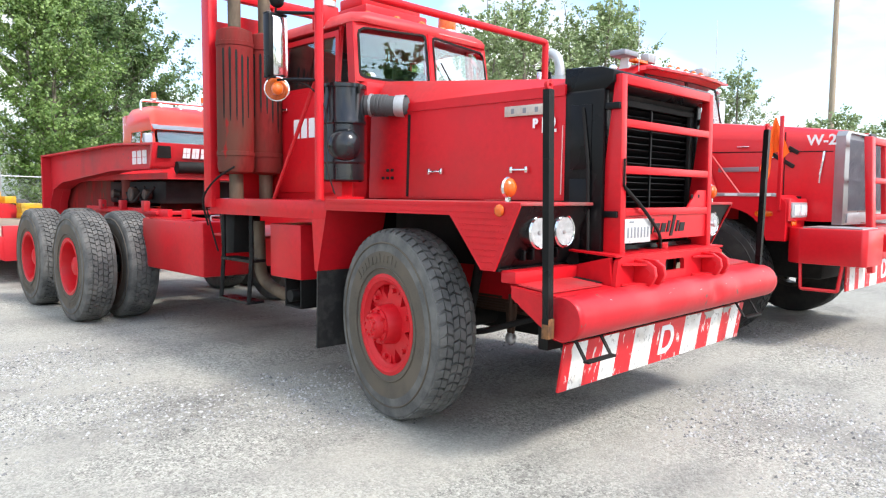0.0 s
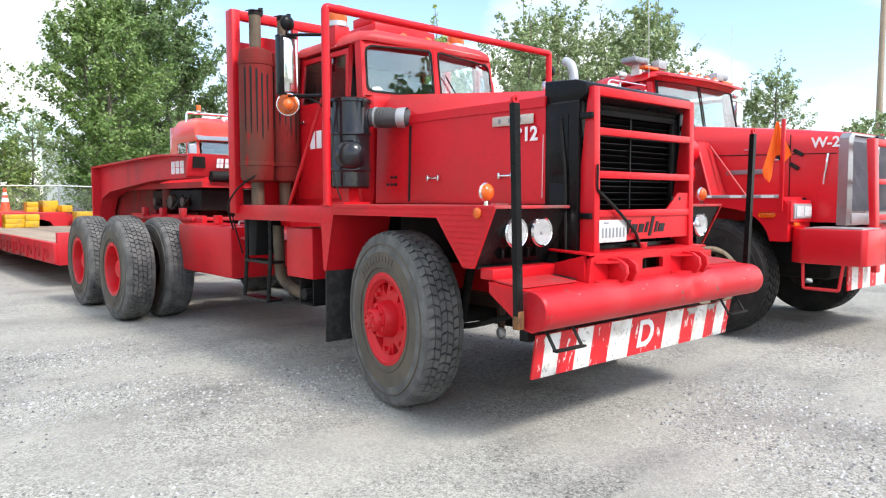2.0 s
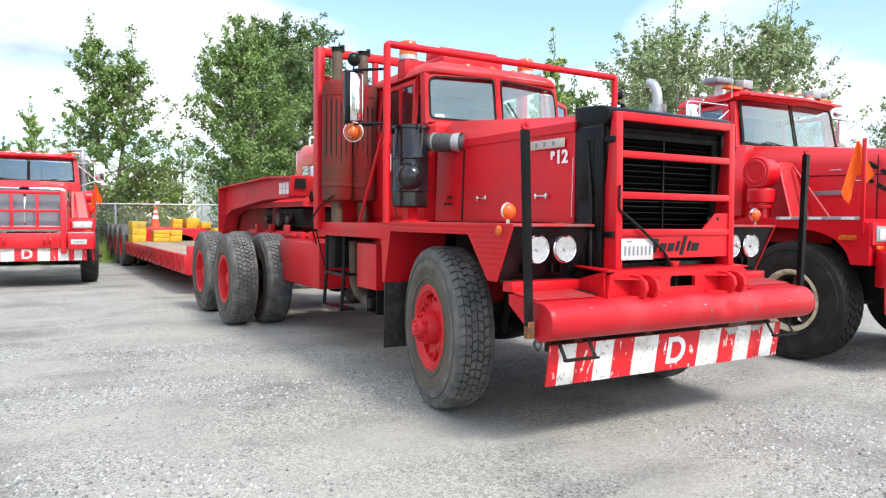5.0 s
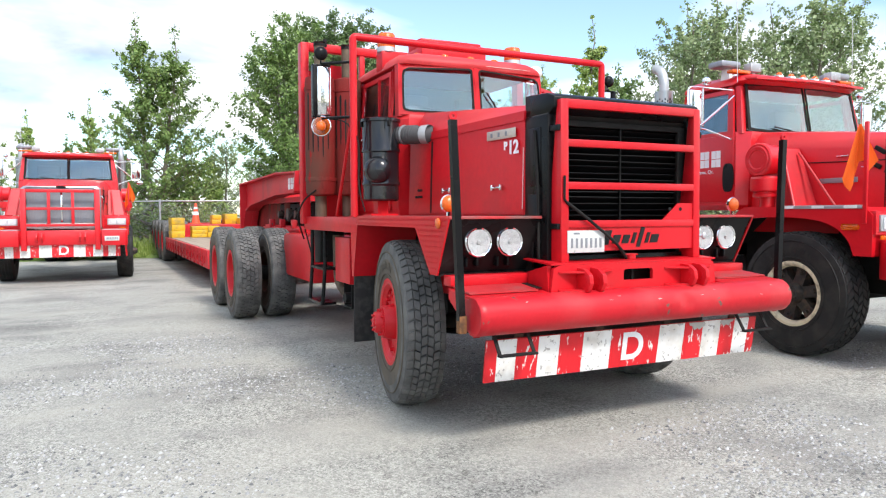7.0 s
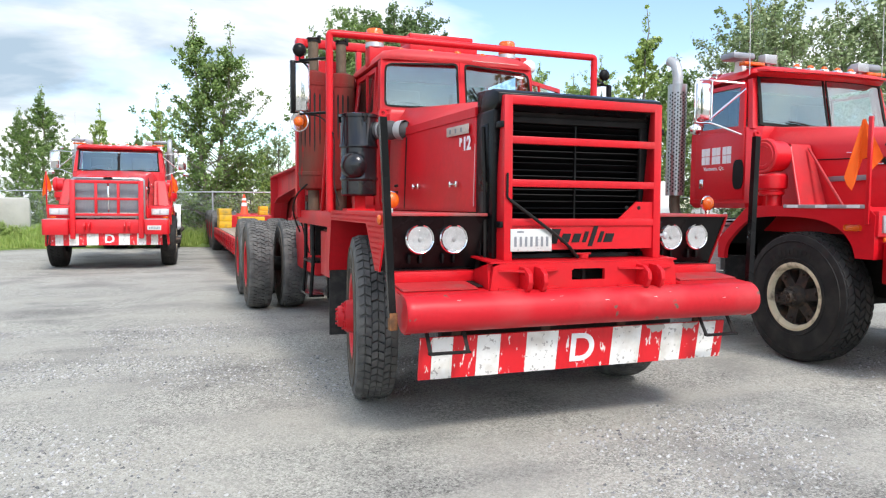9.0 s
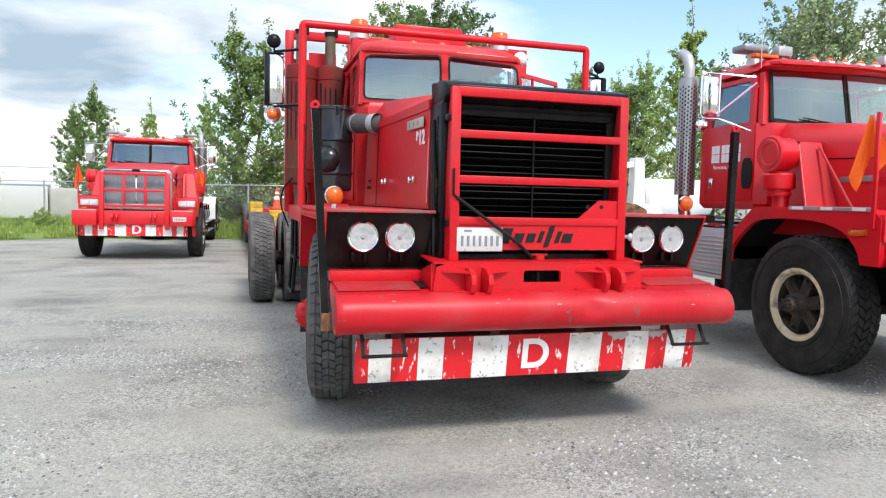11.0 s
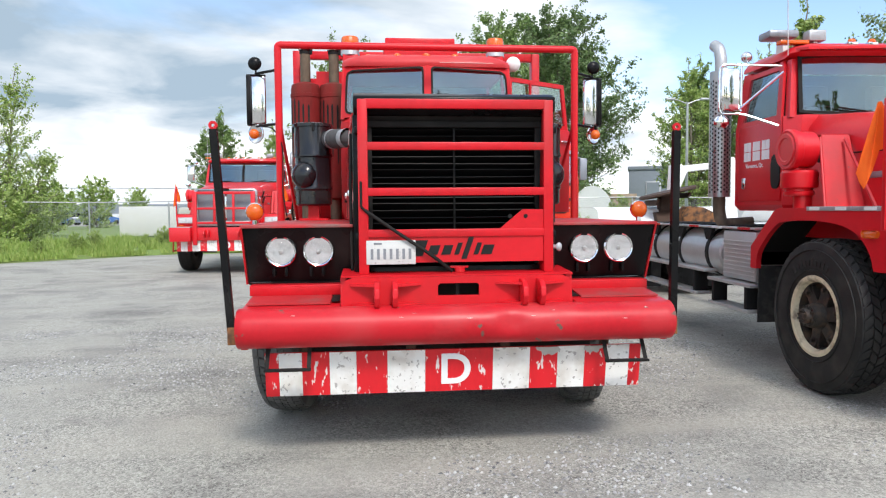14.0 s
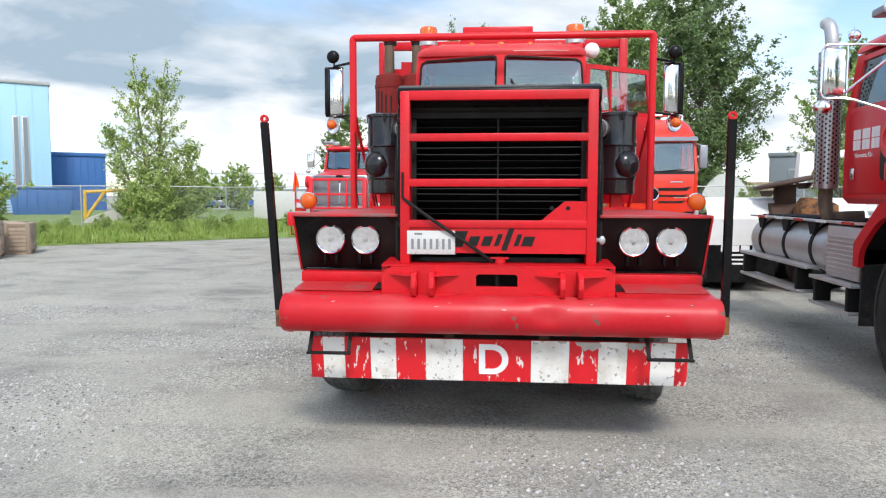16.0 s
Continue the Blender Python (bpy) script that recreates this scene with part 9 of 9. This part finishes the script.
PALE_BLUE = material("pale_blue_cladding", (0.36, 0.60, 0.78), 0.5, vary=0.05, scale=0.2, fine=3, bump=0.05)
DEEP_BLUE = material("deep_blue_cladding", (0.03, 0.12, 0.34), 0.5, vary=0.08, scale=0.2, fine=3, bump=0.05)
GREY_WALL = material("grey_cladding", (0.19, 0.22, 0.25), 0.6, vary=0.08, scale=0.3, fine=3, bump=0.05)
WHITE_WALL = material("off_white_cladding", (0.72, 0.74, 0.76), 0.6, vary=0.08, scale=0.3, fine=3, bump=0.05)
b = far_building("factory_hall", -40.3, 70, 11.5, 20, 11.0, 40, PALE_BLUE, "tall pale blue factory hall with a red sign", GALV, ((3.2, 5.3, 0.55, 6.0), (3.9, 5.3, 0.55, 6.0)), 1.2)
bm = fresh()
box(bm, -0.5, 0.6, -0.2, -0.05, 8.3, 9.6, 0.05)
part("sign", bm, RED_B, b, "plain red sign panel")
far_building("blue_hall", -34.0, 74, 4.8, 14, 5.2, 34, DEEP_BLUE, "low deep blue industrial hall", None, (), 0.6)
far_building("white_hall", -18.5, 120, 34, 20, 5.2, 18, WHITE_WALL, "long low off-white hall far beyond the fence", None, ((-6, 2.0, 24, 1.6),))
far_building("grey_hall", 20.2, 70, 4.5, 8, 5.2, -20, GREY_WALL, "grey industrial building far behind", None, ((0, 2.6, 1.4, 3.0),))
far_building("white_shed", 7.6, 62, 5.0, 6, 6.0, -8, WHITE_WALL, "white building between the trees")
far_building("low_shed", 14.5, 60, 9.0, 5, 2.4, -15, WOOD, "low weathered board fence and shed")

# curved white hangar
x, y = from_angle(15.4, 55)
T = thing("arched_shelter", (x, y, 0), "white arched fabric shelter", "shelter", "", -15)
bm = fresh()
prism(bm, [(1.9 * math.cos(a), 3.3 * math.sin(a)) for a in [math.pi * k / 16 for k in range(17)]], "y", 0, 8)
part("cover", bm, WHITE_WALL, T)

# white panel and crates beyond the fence
bm = fresh()
box(bm, -1.35, 1.35, 0, 1.6, 0.35, 1.85, 0.03)
T = thing("white_container", (-8.6, 34.6, 0), "low white container standing on timbers beyond the fence", "container", "", 18)
part("body", bm, PLATE, T)
for xx in (-1.0, 1.0):
    bm = fresh()
    box(bm, xx - 0.1, xx + 0.1, 0.1, 1.5, 0, 0.35, 0.01)
    part("timber", bm, WOOD, T)
bm = fresh()
box(bm, 1.40, 2.7, 0.1, 1.5, 0.2, 1.8, 0.2)
part("tarpaulin", bm, CONCRETE, T)


def crate(x, y, turn, w=1.15, d=1.0, h=0.85):
    T = thing("wooden_crate", (x, y, 0), "weathered grey-brown wooden crate on the yard", "crate", "crates", turn)
    for k in range(7):
        for face in range(2):
            bm = fresh()
            z = 0.10 + k * (h - 0.1) / 7
            if face == 0:
                box(bm, -w / 2, w / 2, -d / 2 - 0.02, -d / 2, z + 0.004, z + (h - 0.1) / 7 - 0.004, 0.004)
            else:
                box(bm, w / 2, w / 2 + 0.02, -d / 2, d / 2, z + 0.004, z + (h - 0.1) / 7 - 0.004, 0.004)
            part("board", bm, WOOD, T)
    bm = fresh()
    box(bm, -w / 2 + 0.02, w / 2 - 0.001, -d / 2 + 0.001, d / 2, 0.1, h, 0.004)
    part("inner_body", bm, WOOD, T)
    for xx in (-w / 2 + 0.06, 0, w / 2 - 0.06):
        bm = fresh()
        box(bm, xx - 0.05, xx + 0.05, -d / 2 - 0.045, -d / 2 - 0.02, 0.0, h + 0.02, 0.004)
        part("batten", bm, WOOD, T)
    bm = fresh()
    for yy in (-d / 2 + 0.1, d / 2 - 0.1):
        box(bm, -w / 2, w / 2, yy - 0.08, yy + 0.08, 0, 0.1)
    part("skid", bm, WOOD, T)


crate(-9.7, 15.9, 30)
crate(-9.5, 14.4, 34, 1.2, 1.0, 0.95)
crate(-10.7, 16.9, 28)

# yellow steel frame and a concrete slab behind the fence
T = thing("steel_frame", (*from_angle(-32.4, 44), 0), "yellow steel lifting frame behind the fence", "frame", "", 32)
for pts in ([(-0.9, 0, 0), (-0.9, 0, 1.9)], [(-0.9, 0, 1.8), (1.3, 0, 1.9)], [(1.2, 0, 0), (1.3, 0, 1.9)], [(-0.9, 0, 0.3), (0.1, 0, 1.8)], [(0.1, 0, 0.2), (1.2, 0, 0.4)]):
    bm = fresh()
    pipe(bm, pts, 0.09, 8)
    part("beam", bm, YELLOW, T)
bm = fresh()
prism(bm, [(-1.6, 0), (1.4, 0), (1.3, 0.55), (0.2, 1.0), (-1.2, 0.5)], "y", 0, 1.2, 0.05)
single("concrete_block", bm, CONCRETE, "tilted pale concrete slab behind the fence", "slab", at=pose(*from_angle(-31.7, 38), 0, 0, 0, 30))

# blue waste container and stacked pallets by the halls
x, y = from_angle(-36.3, 56)
T = thing("waste_container", (x, y, 0), "blue steel waste container beyond the fence", "container", "", 36)
bm = fresh()
prism(bm, [(-1.7, 0.15), (1.7, 0.15), (1.95, 2.05), (-1.95, 2.05)], "y", 0, 1.8, 0.03)
part("body", bm, DEEP_BLUE, T)
for k in range(6):
    bm = fresh()
    box(bm, -1.5 + k * 0.6 - 0.05, -1.5 + k * 0.6 + 0.05, -0.06, 0.0, 0.2, 1.95, 0.01)
    part("rib", bm, DEEP_BLUE, T)
bm = fresh()
box(bm, -2.0, 2.0, -0.08, 1.88, 2.05, 2.15, 0.02)
part("rim", bm, DEEP_BLUE, T)
x, y = from_angle(-38.6, 58)
T = thing("pallet_stack", (x, y, 0), "stack of grey wooden pallets beside the hall", "pallets", "", 38)
for k in range(14):
    bm = fresh()
    for q in range(5):
        box(bm, -1.0, 1.0, q * 0.24, q * 0.24 + 0.12, k * 0.2 + 0.10, k * 0.2 + 0.13)
    for q in (-0.95, 0, 0.85):
        box(bm, q, q + 0.10, 0, 1.08, k * 0.2, k * 0.2 + 0.10)
    part("pallet", bm, WOOD, T)

# utility pole
bm = fresh()
rod(bm, (0, 0, -0.5), (0, 0, 12), 0.17, 0.11, 16)
T = thing("utility_pole", (36.0, 12.0, 0), "grey wooden utility pole", "pole")
part("pole", bm, WOOD, T)
bm = fresh()
box(bm, -0.05, 0.05, -1.1, 1.1, 11.2, 11.35, 0.01)
part("cross_arm", bm, WOOD, T)

# street lamp
T = thing("street_lamp", (19.6, 34.8, 0), "grey steel lamp post with two arms", "lamp")
bm = fresh()
rod(bm, (0, 0, 0), (0, 0, 7.2), 0.09, 0.06, 12)
part("post", bm, GALV, T)
for s in (-1, 1):
    bm = fresh()
    pipe(bm, [(0, 0, 7.1), (s * 0.5, 0, 7.3), (s * 0.9, 0, 7.35)], 0.035, 8, 0.1)
    box(bm, min(s * 0.7, s * 1.2), max(s * 0.7, s * 1.2), -0.12, 0.12, 7.3, 7.42, 0.03)
    part("arm", bm, GALV, T)

# black flatbed trailer beyond the second tractor
T = thing("flatbed_trailer", (17.2, 0.6, 0), "black steel flatbed trailer with red reflectors on the yard", "trailer")
bm = fresh()
box(bm, 0.0, 2.5, 0.0, 10.5, 0.86, 0.94, 0.01)
part("deck", bm, WOOD, T, "weathered plank deck")
for x in (0.0, 2.44):
    bm = fresh()
    box(bm, x - 0.03, x + 0.06, 0.0, 10.5, 0.76, 0.955, 0.008)
    part("side_rail", bm, BLACK, T)
for x in (0.6, 1.8):
    bm = fresh()
    prism(bm, [(0.3, 0.86), (10.2, 0.86), (10.2, 0.62), (7.0, 0.40), (3.0, 0.40), (0.3, 0.62)], "x", x - 0.06, x + 0.06, 0.01)
    part("main_beam", bm, BLACK_DULL, T)
for k in range(8):
    bm = fresh()
    box(bm, -0.04, -0.03, 0.5 + k * 1.3, 0.75 + k * 1.3, 0.82, 0.87, 0.003)
    part("reflector", bm, RED_LENS, T, "red side reflector")
for k in range(9):
    bm = fresh()
    box(bm, 0.05, 2.4, 0.6 + k * 1.15, 0.72 + k * 1.15, 0.70, 0.84, 0.006)
    part("cross_member", bm, BLACK_DULL, T)
for y in (7.6, 8.9):
    for x in (0.35, 2.1):
        add_wheel(T, (x, y, 0.42), TYRE_SMALL, DISH_SMALL, x < 1, 0)
for x in (0.5, 1.9):
    bm = fresh()
    box(bm, x - 0.06, x + 0.06, 1.6, 1.72, 0.05, 0.80, 0.006)
    box(bm, x - 0.14, x + 0.14, 1.52, 1.80, 0.0, 0.05, 0.006)
    part("landing_leg", bm, BLACK_DULL, T)

# white boom rig standing behind the second tractor
T = thing("boom_rig", (11.75, 15.0, 0), "white boom rig with a round tank, parked behind", "crane")
bm = fresh()
box(bm, -0.9, 3.6, 0.2, 2.4, 0.7, 1.2, 0.04)
part("chassis", bm, GALV, T)
bm = fresh()
rod(bm, (1.15, 1.2, 1.75), (3.3, 1.2, 1.75), 0.60, seg=28, bev=0.08)
part("tank", bm, WHITE, T, "round white tank")
bm = fresh()
prism(bm, [(0.40, 1.3), (0.80, 1.3), (0.72, 2.75), (0.68, 2.85), (0.45, 2.85), (0.45, 2.5)], "y", 0.1, 0.45, 0.02)
part("tower", bm, WHITE, T)
bm = fresh()
prism(bm, [(-0.8, 2.45), (0.7, 2.62), (0.7, 2.78), (-0.8, 2.62)], "y", 0.18, 0.38, 0.015)
part("boom", bm, WHITE, T)
bm = fresh()
prism(bm, [(-0.95, 1.9), (-0.75, 1.9), (-0.5, 2.5), (-0.65, 2.68), (-0.9, 2.66)], "y", 0.16, 0.40, 0.015)
part("outrigger", bm, WHITE, T)
for xx in (-0.4, 3.2):
    for yy in (0.35, 2.2):
        part("wheel", TYRE_B, None, T, "black tyre", pose(xx, yy, 0.665, 0, 0, 90))


def parked_car(x, y, turn, paint):
    T = thing("parked_car", (x, y, 0), "distant parked car on the far lot", "car", "parked cars", turn)
    bm = fresh()
    loft(bm, [[(-0.8, yy, 0.3), (0.8, yy, 0.3), (0.85, yy, 0.6), (0.8, yy, zz), (-0.8, yy, zz), (-0.85, yy, 0.6)] for yy, zz in ((-2.1, 0.75), (-1.0, 0.95), (1.6, 0.98), (2.1, 0.85))])
    part("body", bm, paint, T)
    bm = fresh()
    loft(bm, [[(-0.72, yy, 0.9), (0.72, yy, 0.9), (0.6, yy + dy, 1.42), (-0.6, yy + dy, 1.42)] for yy, dy in ((-1.0, 0.6), (1.5, -0.3))])
    part("cabin", bm, BLACK, T)
    for xx in (-0.75, 0.75):
        for yy in (-1.3, 1.3):
            bm = fresh()
            rod(bm, (xx - 0.1, yy, 0.32), (xx + 0.1, yy, 0.32), 0.32, seg=18, bev=0.03)
            part("wheel", bm, RUBBER_B, T)


for k, deg in enumerate((-25.6, -24.8, -24.0, -23.2, -22.3)):
    parked_car(*from_angle(deg, 95), 60 + 20 * k, (DEEP_BLUE, GREY_WALL, STEEL, WHITE, DEEP_BLUE)[k])


# ---- doors, guards and the like that carry parts of their own sit straight under their thing ----
def depth(ob):
    return 0 if ob.parent is None else 1 + depth(ob.parent)


for ob in sorted(bpy.data.objects, key=lambda o: (depth(o), o.name)):
    if ob.children and depth(ob) == 2:
        m = ob.parent.matrix_basis @ ob.matrix_basis
        ob.parent = ob.parent.parent
        ob.matrix_basis = m


# ---- ground ----
bm = fresh()
bmesh.ops.create_grid(bm, x_segments=2, y_segments=2, size=1500)
single("ground", bm, GROUND, "grey gravelled yard with pale wheel tracks", "ground", kind="structure")

STONE = leaf_material("loose_gravel", (0.10, 0.10, 0.10), (0.52, 0.515, 0.50))
STONE.node_tree.nodes["Mix Shader"].inputs[0].default_value = 0.0
STONE.node_tree.nodes["Principled BSDF"].inputs["Specular IOR Level"].default_value = 0.2
g = np.random.default_rng(8)
verts, faces = [], []
for _ in range(200000):
    x, y = g.uniform(-3.0, 9.0), -3.2 + 11.0 * g.random() ** 1.3
    if noise.noise((x * 0.5, y * 0.5, 0)) + 0.25 * noise.noise((x * 2, y * 2, 4)) < 0.0 + 0.25 * g.random():
        continue
    r = 0.0035 + 0.012 * g.random() ** 4
    i = len(verts)
    a = g.random() * 6.28
    for k in range(5):
        rr = r * (0.75 + 0.5 * g.random())
        verts.append((x + rr * math.cos(a + k * 1.257), y + rr * math.sin(a + k * 1.257), 0.0))
    verts.append((x + r * 0.2, y, r * (0.6 + 0.5 * g.random())))
    faces += [(i + k, i + (k + 1) % 5, i + 5) for k in range(5)]
me = bpy.data.meshes.new("gravel")
me.from_pydata(verts, [], faces)
me.materials.append(STONE)
single("gravel", me, None, "loose pale gravel stones strewn on the yard", "gravel", kind="stuff")
